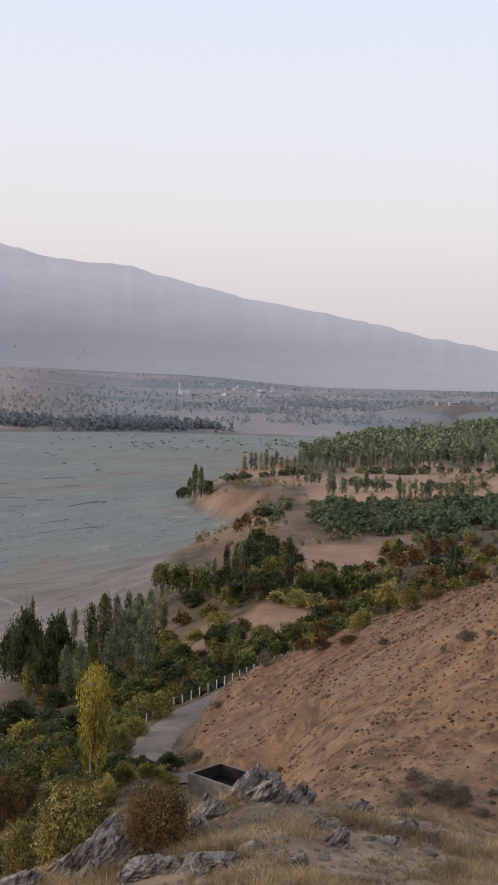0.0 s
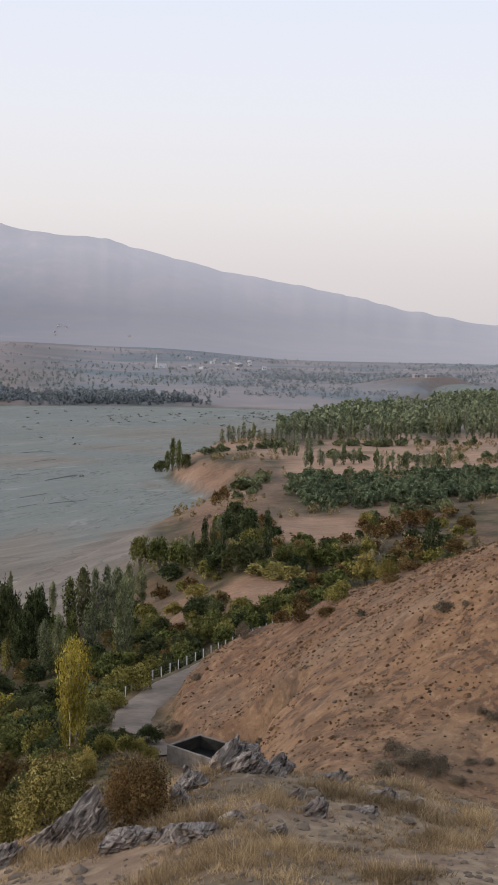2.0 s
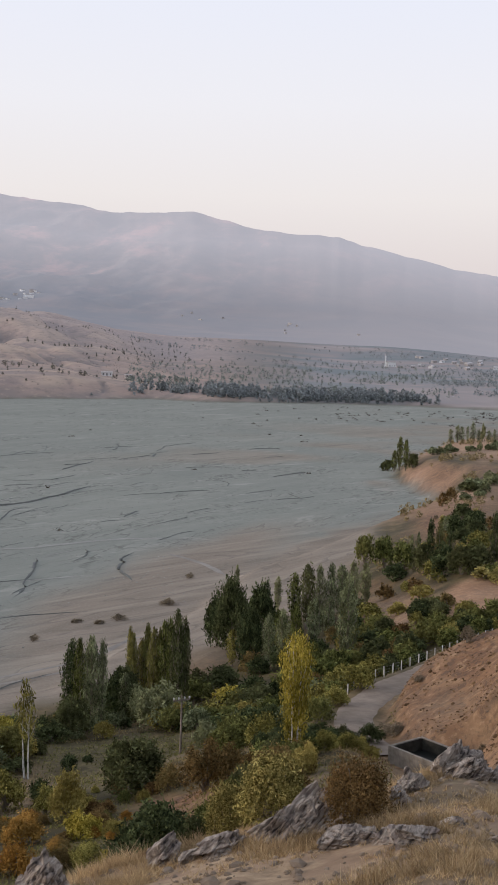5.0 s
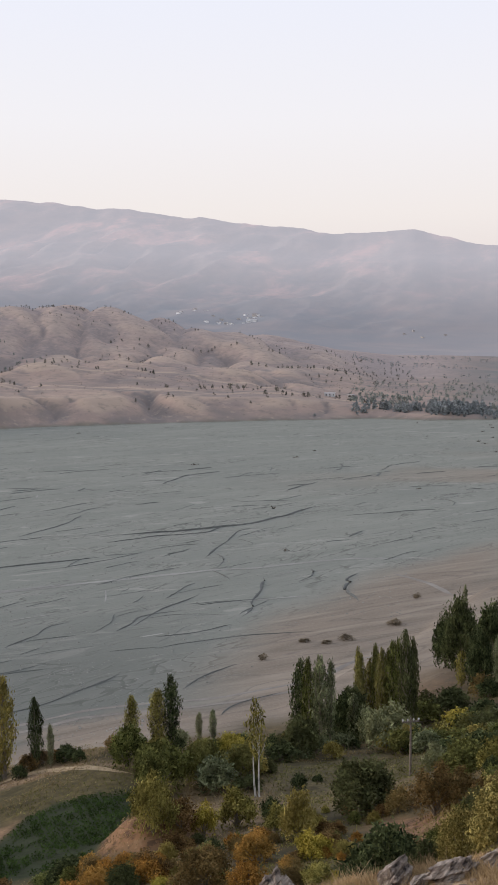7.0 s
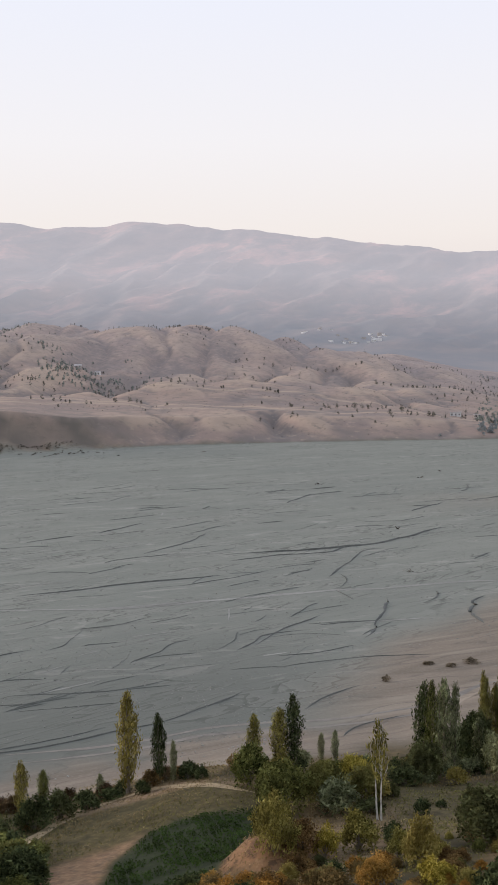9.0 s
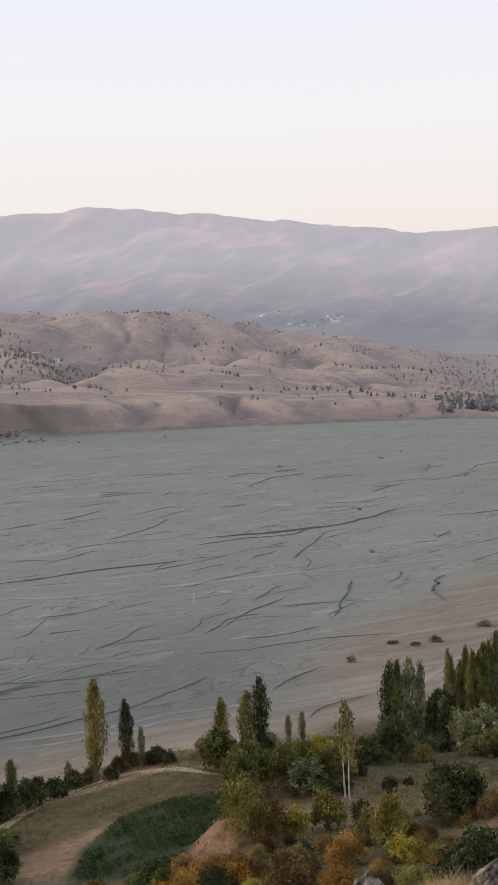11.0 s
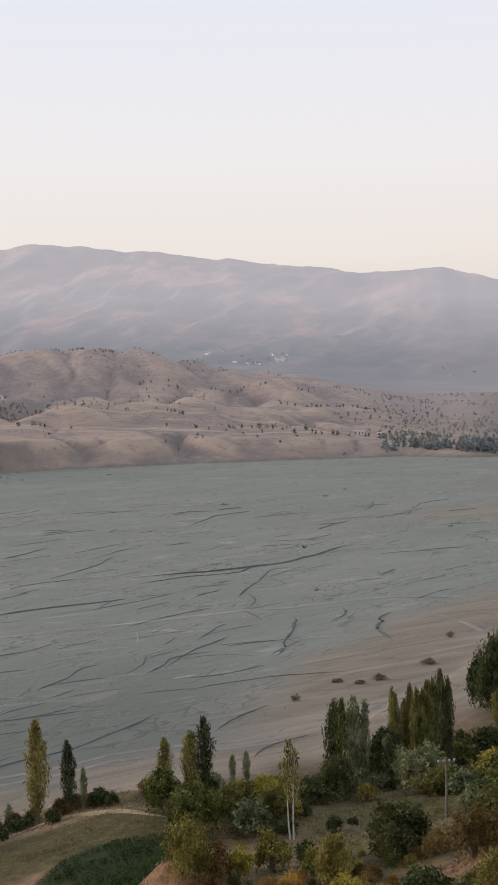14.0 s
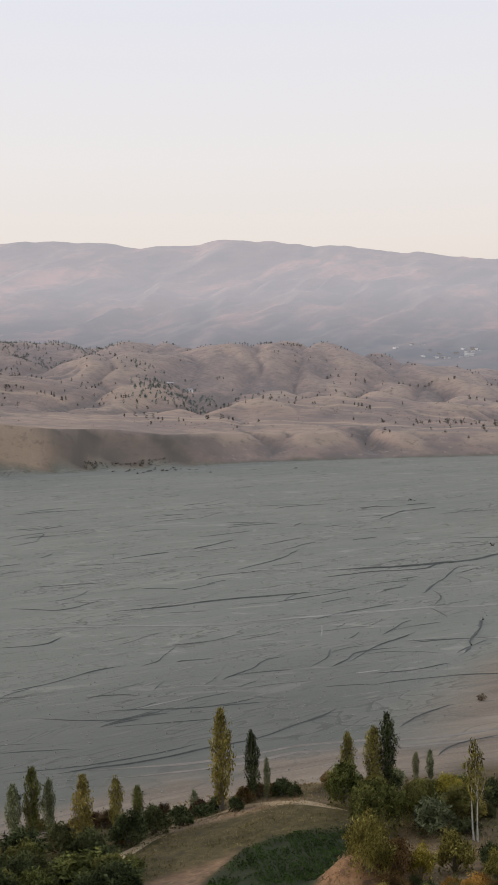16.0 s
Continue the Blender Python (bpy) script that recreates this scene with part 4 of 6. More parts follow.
# ---- the ground sheet ----
GREEN_FIELD = [(-59.9, 96.6), (-61.0, 104.5), (-59.1, 108.1), (-56.4, 110.9), (-52.9, 113.2), (-49.2, 106.0), (-48.0, 98.7), (-46.2, 90.5), (-48.6, 85.1), (-55.5, 86.6)]
PALE_PATH = [(-62.1, 86.3), (-66.1, 94.6), (-64.1, 100.3), (-61.0, 104.5), (-59.9, 98.0), (-56.2, 87.9)]
RIM = [(-80, 115), (-72.6, 122.3), (-67.2, 123.6), (-56.6, 122.5), (-55.9, 120.2), (-64.6, 120.5), (-78, 112)]
MEADOW = [(-39.3, 116.3), (-43.0, 129.5), (-38.7, 139.8), (-30.9, 141.5), (-22, 138), (-24.8, 126), (-31.4, 120), (-30.5, 105.9), (-32.3, 101.8)]
BROWN_1 = [(-0.6, 189.4), (1.2, 209.5), (4.7, 215.1), (11.9, 202.5), (11.4, 189.8), (6.5, 179.0), (0.7, 182.5)]
BROWN_2 = [(11.1, 263.0), (12.9, 309.3), (23.5, 313.3), (36.0, 308.9), (30.0, 266.9), (19.6, 257.8)]
CLIFF = [(-18.0, 462.7), (-16.7, 490.0), (-8.5, 479.2), (6.4, 440.5), (2.4, 423.0), (-5.3, 420.2)]
CLIFF_2 = [(-6, 290), (-10, 350), (3.6, 338.4), (2.6, 292.9)]
RED_FIELDS = [(20.6, 402.5), (22.9, 451.2), (40.5, 490.1), (110, 485), (95, 374.0), (48.1, 401.4)]
TERRACE = [(-13.8, 193.3), (-16.7, 231.7), (-9.4, 223.3), (-3.2, 216.4), (-2.7, 190.6), (-8.3, 181.4)]
RED_GULLY = [(-19, 78), (-24, 96), (-14, 92), (-11, 72), (-14, 60)]
MOUND = [(-49, 97), (-45, 102), (-40, 100), (-37, 95), (-40, 89), (-46, 90)]
CUT = [(-2, 104.6), (-1.9, 109), (1.1, 106.3), (4.1, 95.4), (4.4, 84), (1.9, 92), (0.2, 95.5)]


def build_ground():
    az = np.concatenate([np.arange(-180, -14, 4.0), np.arange(-14, 44.01, 0.17), np.arange(48, 180, 4.0)])
    rad = np.concatenate([[0.0], np.geomspace(0.8, 840, 420), np.linspace(846, 2300, 280)])
    a, r = np.meshgrid(np.radians(az), rad)
    x, y = -r * np.sin(a), r * np.cos(a)
    z = height(x, y)
    na, nr = len(az), len(rad)
    idx = np.arange(na * nr).reshape(nr, na)
    nxt = np.roll(idx, -1, axis=1)
    faces = np.stack([idx[:-1], idx[1:], nxt[1:], nxt[:-1]], -1).reshape(-1, 4)[:, ::-1]
    me = mesh_from("ground", np.stack([x, y, z], -1).reshape(-1, 3), faces, True)
    x, y, z = x.ravel(), y.ravel(), z.ravel()
    d, b = np.hypot(x, y), np.degrees(np.arctan2(-x, y))
    n1, n2 = fbm(x / 9, y / 9, 3, 41), fbm(x / 2.5, y / 2.5, 3, 42)
    near = inside_dist(x, y, NEAR_LAND)
    far = inside_dist(x + 18 * fbm(x / 60, y / 60, 3, 6), y, FAR_LAND)

    def zone(outline, soft, wobble=3.0):
        return smooth(-soft, soft, inside_dist(x + wobble * n1, y + wobble * n2, outline))
    wet = 1 - np.maximum(smooth(-4, 6, near + 10 * n1), smooth(-2, 3, far))
    red = np.maximum.reduce([zone(p, s) for p, s in ((BROWN_1, 2), (BROWN_2, 3), (CLIFF, 4), (CLIFF_2, 4), (RED_FIELDS, 6), (RED_HILL, 2.5), (RED_GULLY, 2), (MOUND, 1), (TERRACE, 4), (PALE_PATH, 1.2))])
    red = np.maximum(red, 0.75 * smooth(0.02, 0.16, fbm(x / 26, y / 40, 3, 44)) * smooth(150, 220, d) * smooth(8, 20, near))
    straw = (1 - smooth(30, 44, d)) * (1 - 0.5 * smooth(0.0, 0.2, fbm(x / 4, y / 4, 3, 45)))
    straw = np.maximum.reduce([straw, zone(RIM, 1.6, 1.0), 0.35 * zone(PALE_PATH, 1.2), 0.55 * zone(TERRACE, 6), 0.22 * zone(CUT, 1.5)])
    straw = np.maximum(straw, 0.55 * smooth(-0.02, 0.15, fbm(x / 12, y / 12, 3, 46)) * smooth(44, 60, d) * (1 - smooth(120, 200, d)) * (1 - 0.9 * zone(RED_HILL, 3)))
    straw = np.maximum(straw, 0.32 * zone(RED_HILL, 3) * smooth(-0.05, 0.2, fbm(x / 7, y / 7, 3, 47)))
    terrace = zone([(-90, 100), (-80, 118), (-68, 124), (-50, 122), (-48, 112), (-66, 84)], 3)
    straw = np.maximum(straw, 0.10 * terrace)
    straw = straw * (1 - 0.75 * terrace * (1 - np.maximum(zone(PALE_PATH, 1.2), zone(RIM, 1.6, 1.0))))
    green = np.maximum.reduce([zone(GREEN_FIELD, 1.0, 1.5), 0.85 * zone(MEADOW, 3), 0.72 * terrace * (1 - zone(PALE_PATH, 2)) * (1 - zone(RIM, 1.5)),
                               0.5 * smooth(0.0, 0.12, fbm(x / 20, y / 20, 3, 48)) * (near > 0) * (d > 70) * (d < 200) * (1 - red)])
    hill = smooth(-1, 4, far) * smooth(5.5, 12, b)
    # land on this side takes the plain's hazed colour with distance
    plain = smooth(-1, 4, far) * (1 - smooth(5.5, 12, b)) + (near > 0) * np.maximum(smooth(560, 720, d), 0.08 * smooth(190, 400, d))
    sand = smooth(40, 18, -near + 24 * fbm(x / 25, y / 60, 3, 50)) * smooth(4, 10, b) * smooth(25, 18, b) * smooth(430, 330, d)
    sand = np.maximum(sand, smooth(16, 5, -near + 14 * n1) * (d < 470) * smooth(2.0, 4, b))
    sand = np.maximum(sand, 0.8 * smooth(0.05, 0.2, fbm(x / 90, y / 60, 3, 49)) * smooth(-170, -40, near) * smooth(430, 560, d))
    silt = wet * 1.0
    rise = 1 - smooth(20, 95, np.hypot(x - 215, (y - 1250) * 0.8) + 60 * n1)
    plain, red = plain * (1 - 0.6 * rise), np.maximum(red, rise)
    shore_dark = 0.55 * smooth(-150, -20, near + 60 * fbm(x / 50, y / 90, 3, 51)) * smooth(17, 27, b) * smooth(330, 200, d)
    crop = zone(GREEN_FIELD, 0.7, 1.2)
    pale = np.maximum.reduce([0.9 * zone(RED_FIELDS, 6), 0.55 * zone(BROWN_2, 3), 0.4 * zone(BROWN_1, 2), 0.75 * smooth(260, 400, d) * (near > 3) * smooth(-0.1, 0.1, fbm(x / 30, y / 60, 3, 52))])
    # sunlit crests and shaded hollows of the dry hills, painted from the relief itself
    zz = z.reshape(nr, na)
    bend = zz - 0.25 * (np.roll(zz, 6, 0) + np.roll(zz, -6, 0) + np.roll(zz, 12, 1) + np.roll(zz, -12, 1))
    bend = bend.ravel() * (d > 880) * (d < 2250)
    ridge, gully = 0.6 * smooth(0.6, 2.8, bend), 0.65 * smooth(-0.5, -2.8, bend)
    # thin dark lines of shade painted along the gully beds
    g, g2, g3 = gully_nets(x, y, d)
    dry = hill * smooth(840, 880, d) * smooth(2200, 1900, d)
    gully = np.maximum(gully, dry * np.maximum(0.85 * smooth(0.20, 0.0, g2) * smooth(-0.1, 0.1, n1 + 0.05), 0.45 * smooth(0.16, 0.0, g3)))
    # gullied flank of the bluff painted darker as shaded, its nose lighter as sunlit
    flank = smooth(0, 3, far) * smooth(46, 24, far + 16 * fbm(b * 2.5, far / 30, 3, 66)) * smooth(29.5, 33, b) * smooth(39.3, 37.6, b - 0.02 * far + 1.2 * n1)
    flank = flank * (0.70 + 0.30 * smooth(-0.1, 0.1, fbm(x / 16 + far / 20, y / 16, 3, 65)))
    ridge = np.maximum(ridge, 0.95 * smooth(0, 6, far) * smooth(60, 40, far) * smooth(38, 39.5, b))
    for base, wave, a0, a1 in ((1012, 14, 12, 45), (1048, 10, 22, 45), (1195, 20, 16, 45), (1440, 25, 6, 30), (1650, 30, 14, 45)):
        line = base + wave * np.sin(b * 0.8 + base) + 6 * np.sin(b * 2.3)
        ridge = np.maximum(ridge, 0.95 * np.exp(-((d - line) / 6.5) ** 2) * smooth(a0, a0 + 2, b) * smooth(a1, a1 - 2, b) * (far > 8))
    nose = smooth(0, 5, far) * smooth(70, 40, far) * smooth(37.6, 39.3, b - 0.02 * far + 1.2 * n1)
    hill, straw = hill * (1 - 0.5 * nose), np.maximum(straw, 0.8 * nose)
    for key, v in (("red", red), ("straw", straw), ("green", green), ("crop", crop), ("pale", pale), ("hill_haze", 0.7 * smooth(1150, 1900, d + 300 * fbm(x / 160, y / 160, 3, 53))), ("shore_dark", shore_dark), ("flank", flank), ("hill", hill), ("plain", plain), ("silt", silt), ("sand", sand * np.maximum(smooth(15, 6, near + 9 * n1), smooth(34, 18, near + 9 * n1) * smooth(185, 215, d) * smooth(2.5, 4, b))), ("ridge", ridge), ("gully", gully)):
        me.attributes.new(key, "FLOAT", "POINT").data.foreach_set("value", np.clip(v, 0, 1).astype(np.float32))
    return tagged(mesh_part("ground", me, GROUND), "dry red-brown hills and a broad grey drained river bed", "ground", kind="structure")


build_ground()

# ---- the far range ----
SKY_AZ = [-40, -12, -8, -4, 0.2, 4.1, 5.5, 8.2, 12.1, 15.3, 20, 25, 30.6, 34.4, 36.9, 41, 60, 90]
SKY_EL = [0.9, 0.55, 1.2, 2.05, 2.7, 3.69, 4.0, 4.17, 4.97, 4.88, 5.35, 6.0, 6.31, 6.08, 6.32, 6.2, 5.0, 2.0]


def mountain_z(x, y):
    """Height of the far range."""
    a, r = np.degrees(np.arctan2(-x, y)), np.hypot(x, y)
    el = np.interp(a, SKY_AZ, SKY_EL) + 0.34 * fbm(a * 0.75, a * 0 + 3, 6, 61)
    top = EYE + 4500 * np.tan(np.radians(el))
    base = grid_lookup(a, np.minimum(r, 3000.0), F_AZ, F_D, F_Z) - 5 + 6 * fbm(x / 150, y / 150, 3, 65)
    u = np.clip((r - 2850) / 1650, 0, 1)
    spur = 1 - np.minimum(np.abs(fbm(x / 210 + 0.9 * fbm(x / 600, y / 600, 2, 62), y / 900, 4, 63)) / 0.17, 1.5)
    rise = np.clip(u + (0.004 + 0.076 * smooth(9, 20, a)) * (spur - 0.3) * 4 * u * (1 - u), 0, 1.0)
    z = base + (top - base) * (0.30 * rise + 0.70 * rise ** 1.7)
    z = z + (7 + 53 * smooth(8, 18, a)) * fbm(x / 130, y / 150, 5, 64) * smooth(0.02, 0.2, u) * (1 - u)
    z = z - 500 * smooth(4520, 4750, r) * 0.5
    return z


def build_mountains():
    az = np.concatenate([np.arange(-40, -13, 1.0), np.arange(-13, 43.01, 0.16), np.arange(44, 91, 1.0)])
    rad = np.linspace(2240, 4750, 190)
    a, r = np.meshgrid(az, rad)
    x, y = -r * np.sin(np.radians(a)), r * np.cos(np.radians(a))
    z = mountain_z(x, y)
    na, nr = len(az), len(rad)
    idx = np.arange(na * nr).reshape(nr, na)
    faces = np.stack([idx[:-1, :-1], idx[:-1, 1:], idx[1:, 1:], idx[1:, :-1]], -1).reshape(-1, 4)[:, ::-1]
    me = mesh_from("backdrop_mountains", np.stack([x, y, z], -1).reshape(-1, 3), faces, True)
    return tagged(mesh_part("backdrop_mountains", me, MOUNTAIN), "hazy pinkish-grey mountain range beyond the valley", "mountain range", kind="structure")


build_mountains()

# ---- plant kinds ----
def poplar_form(h, w, clumps, size, *rest):
    return lambda seed, c, s: poplar_meshes(seed, h, w, int(clumps * c), size * s, *rest)


def bush_form(h, w, clumps, size, *rest):
    return lambda seed, c, s: bush_meshes(seed, h, w, int(clumps * c), size * s, *rest)


plant_kind("poplar_green", "poplar_tree", "tall slim poplar with green leaves", "tree", "green", (11, 2.4, 2, poplar_form(11, 2.4, 2300, 0.18)))
plant_kind("poplar_dark", "poplar_tree", "tall dense dark green poplar", "tree", "dark", (11, 2.4, 2, poplar_form(11, 2.4, 2400, 0.18)))
plant_kind("poplar_grey", "poplar_tree", "slim grey-green poplar in a row", "tree", "grey", (11, 2.4, 3, poplar_form(11, 2.4, 2100, 0.18)))
plant_kind("poplar_yellowish", "poplar_tree", "tall poplar turning yellow-green", "tree", "olive", (11, 2.4, 2, poplar_form(11, 2.4, 2300, 0.18)))
plant_kind("poplar_bare", "poplar_tree", "thin poplar with pale bare stems", "tree", "olive", (10, 1.8, 1, poplar_form(10, 1.8, 520, 0.21, 0.40, 2)), PALE_BARK)
plant_kind("poplar_yellow", "poplar_tree", "tall autumn-yellow poplar with several stems", "tree", "yellow", (11, 3, 1, poplar_form(11, 3.2, 3600, 0.20, 0.10, 5, 6, 0.82)), PALE_BARK)
plant_kind("tree_green", "broadleaf_tree", "round broadleaf tree with green leaves", "tree", "green", (4, 4, 3, bush_form(4, 4, 1000, 0.24, 14)))
plant_kind("tree_dark", "broadleaf_tree", "dense dark green broadleaf tree", "tree", "dark", (4, 4, 3, bush_form(4, 4, 1350, 0.24, 16)))
plant_kind("tree_greygreen", "willow_tree", "willowy tree with grey-green leaves", "tree", "grey", (4, 4, 2, bush_form(4, 4, 1000, 0.23, 12, 0.12, 0.8)))
plant_kind("bush_olive", "bush", "olive-green bush turning yellow", "bush", "olive", (4, 4, 3, bush_form(4, 4, 1000, 0.22, 13, 0.05, 1.0)))
plant_kind("bush_yellow", "bush", "bright yellow bush in autumn", "bush", "yellow", (3, 3, 2, bush_form(3, 3, 800, 0.17, 11, 0.05, 0.8)))
plant_kind("bush_orange", "bush", "orange-brown bush in autumn", "bush", "orange", (3, 3, 2, bush_form(3, 3, 800, 0.16, 11, 0.05, 1.0)))
plant_kind("bush_brown", "bush", "brownish bush with thinning leaves", "bush", "brown", (3, 3, 3, bush_form(3, 3, 800, 0.16, 11, 0.05, 0.6)))
plant_kind("bush_pale", "bush", "bush with pale yellow-green leaves", "bush", "pale", (4, 4, 2, bush_form(4, 4, 2300, 0.15, 18, 0.04, 0.6)))
plant_kind("bush_round_brown", "bush", "round brown-green bush beside the rocks", "bush", "brown", (2, 2, 1, bush_form(2, 2, 2600, 0.062, 22, 0.03, 0.5)))
plant_kind("shrub_dark", "shrub", "low dark shrub on the bank", "shrub", "dark", (3, 3, 3, bush_form(3, 3, 700, 0.19, 10, 0.05, 0.5, 0.3)))
plant_kind("shrub_russet", "shrub", "dark reddish shrub along the terrace edge", "shrub", "russet", (3, 3, 2, bush_form(3, 3, 650, 0.17, 10, 0.05, 0.9, 0.35)))
plant_kind("shrub_light", "shrub", "light green shrub at the field edge", "shrub", "pale", (3, 3, 2, bush_form(3, 3, 800, 0.18)))
plant_kind("bush_dry", "shrub", "small dry grey-brown shrub", "shrub", "scrubby", (1, 1, 2, bush_form(1, 1, 300, 0.065, 8, 0.03, 1.0, 0.4)))

for key in PLAN:
    for x, y, h, w in PLAN[key]:
        plant(key, x, y, h, w)

# undergrowth that fills the slopes between the larger trees
fill_rng = random.Random(5)
CLEAR = [GREEN_FIELD, PALE_PATH, RIM, MEADOW, BROWN_1, BROWN_2, CLIFF, RED_FIELDS, RED_HILL, RED_GULLY, MOUND, TERRACE]


POLE_AZ = 12.15


def open_spot(x, y, margin=2.0):
    px, py = np.array([x]), np.array([y])
    if road_dist(px, py)[0][0] < 4.5 or math.hypot(x - TANK[0], y - TANK[1]) < 7.5 or inside_dist(px, py, NEAR_LAND)[0] < 4:
        return False
    if 90 < math.hypot(x, y) < 126 and abs(math.degrees(math.atan2(-x, y)) - POLE_AZ) < 1.2:
        return False
    return all(inside_dist(px, py, c)[0] < margin - 1 for c in CLEAR)


def fill(count, az0, az1, d0, d1, kinds, h0, h1):
    done = 0
    for _ in range(count * 6):
        a, d = radians(fill_rng.uniform(az0, az1)), fill_rng.uniform(d0, d1)
        x, y = -d * math.sin(a), d * math.cos(a)
        if done < count and open_spot(x, y):
            h = fill_rng.uniform(h0, h1)
            plant(fill_rng.choice(kinds), x, y, h, h * fill_rng.uniform(1.0, 1.5))
            done += 1


fill(26, 6, 13, 70, 108, ("bush_olive", "bush_brown", "shrub_dark", "tree_green"), 1.2, 2.4)
fill(40, 13, 26, 66, 108, ("bush_olive", "bush_brown", "shrub_dark", "bush_orange", "bush_brown"), 0.7, 1.5)
# shrubs along the edge above the bed
edge_rng = random.Random(61)
for (ax, ay), (bx, by), count in (((-97, 112), (-80, 124), 13), ((-79, 122), (-66, 126), 9), ((-64, 127), (-50, 136), 10), ((-50, 136), (-44, 160), 8), ((-88, 100), (-78, 112), 9)):
    for _ in range(count):
        f, hh = edge_rng.random(), edge_rng.uniform(0.9, 2.3)
        plant(edge_rng.choice(("shrub_russet", "shrub_russet", "shrub_dark", "bush_brown")), ax + (bx - ax) * f + edge_rng.uniform(-1.5, 1.5), ay + (by - ay) * f + edge_rng.uniform(-1.5, 1.5), hh, hh * edge_rng.uniform(1.0, 1.5))
# bushes where the road drops out of sight
for x, y, hh in ((-9.4, 94.6, 1.9), (-8.2, 93.6, 1.6), (-7.0, 92.6, 1.5), (-5.9, 91.4, 1.4), (-4.9, 90.0, 1.3), (-10.4, 93.0, 2.1), (-9.6, 90.6, 1.8), (-8.0, 89.6, 1.4)):
    plant("shrub_dark" if hh > 1.5 else "bush_olive", x, y, hh, hh * 1.3)
# small dry shrubs on the lower red slope
for _ in range(16):
    x, y = fill_rng.uniform(6, 16), fill_rng.uniform(50, 66)
    if inside_dist(np.array([x]), np.array([y]), RED_HILL)[0] > 1:
        hh = fill_rng.uniform(0.25, 0.6)
        plant("bush_dry", x, y, hh, hh * 1.6)
fill(30, 6, 14, 66, 100, ("bush_olive", "bush_orange", "bush_brown", "tree_green"), 1.0, 2.0)
fill(34, 14, 26, 66, 100, ("bush_olive", "bush_orange", "bush_yellow", "bush_brown", "tree_green"), 0.8, 1.7)
fill(50, 4, 13, 108, 160, ("shrub_dark", "tree_green", "tree_dark", "bush_olive", "tree_greygreen"), 1.6, 3.4)
fill(40, 13, 25, 128, 165, ("shrub_dark", "tree_green", "tree_dark", "bush_olive", "tree_greygreen"), 1.2, 2.6)
fill(70, 1, 9, 150, 225, ("tree_dark", "tree_green", "bush_olive", "shrub_dark", "bush_brown"), 1.8, 3.6)
fill(50, -6, 2, 150, 200, ("tree_green", "bush_olive", "bush_brown", "tree_dark"), 1.6, 3.2)
fill(60, -11, 1, 205, 310, ("tree_dark", "bush_brown", "tree_green", "bush_olive"), 1.8, 3.6)
fill(60, -12, 1, 215, 320, ("bush_dry", "shrub_light", "bush_dry"), 0.9, 2.0)
fill(22, 34, 43, 100, 128, ("shrub_dark", "tree_dark", "tree_green"), 2.0, 4.0)
fill(16, 24, 33, 70, 92, ("tree_green", "bush_orange", "shrub_dark", "bush_brown"), 1.4, 2.6)

plant_kind("orchard", "fruit_tree", "green fruit tree in the orchard", "tree", "orchard", (4, 4, 2, bush_form(4, 4, 800, 0.27, 10, 0.12, 0.5)))
plant_kind("orchard_dark", "fruit_tree", "dark green fruit tree in the orchard", "tree", "orchard", (4, 4, 2, bush_form(4, 4, 800, 0.27, 10, 0.12, 0.5)))
# orchard on the middle terrace
orchard_rng = random.Random(21)
ORCHARD = [(18, 322), (14, 345), (22, 385), (60, 392), (98, 385), (96, 345), (70, 330), (45, 322)]
spots = 0
while spots < 130:
    x, y = orchard_rng.uniform(10, 100), orchard_rng.uniform(318, 395)
    if inside_dist(np.array([x]), np.array([y]), ORCHARD)[0] > 0:
        plant(orchard_rng.choice(("orchard", "orchard", "orchard_dark")), x, y, orchard_rng.uniform(3.2, 5.2), orchard_rng.uniform(4.5, 6.5))
        spots += 1

# poplar rows on the promontory and along the fields behind
plant_kind("poplar_far", "poplar_tree", "far grey-green poplar in a windbreak row", "tree", "hazy_poplar", (11, 2.2, 3, poplar_form(11, 2.2, 620, 0.25, 0.05, 1, 4)))
plant_kind("bush_far", "field_tree", "far round green tree among fields", "tree", "grey", (4, 4, 2, bush_form(4, 4, 560, 0.30, 9, 0.05, 0.5)))
row_rng = random.Random(33)
for (ax, ay), (bx, by), count, hh, depth in (((-2, 548), (22, 545), 10, 8.5, 6), ((24, 560), (60, 560), 20, 10, 14), ((62, 565), (88, 560), 14, 10, 12), ((95, 570), (150, 560), 34, 11, 20),
                                              ((28, 440), (50, 445), 9, 7, 8), ((52, 425), (78, 420), 14, 7, 10), ((20, 480), (34, 470), 7, 8, 8), ((92, 640), (180, 610), 40, 11, 30)):
    for i in range(count):
        f = (i + row_rng.uniform(0.1, 0.9)) / count
        x, y = ax + (bx - ax) * f, ay + (by - ay) * f + row_rng.uniform(-depth / 2, depth / 2)
        plant("poplar_far" if row_rng.random() < 0.85 else "bush_far", x, y, hh * row_rng.uniform(0.65, 1.15), row_rng.uniform(1.8, 3.0))
for (ax, ay), (bx, by), count in (((22, 400), (95, 398), 16), ((-8, 500), (30, 520), 10), ((30, 530), (120, 525), 14), ((40, 470), (115, 440), 12), ((5, 350), (12, 400), 9), ((36, 300), (60, 318), 8)):
    for i in range(count * 2):
        f = row_rng.random()
        plant("bush_far", ax + (bx - ax) * f + row_rng.uniform(-3, 3), ay + (by - ay) * f + row_rng.uniform(-4, 4), row_rng.uniform(1.8, 4), row_rng.uniform(2.5, 5))

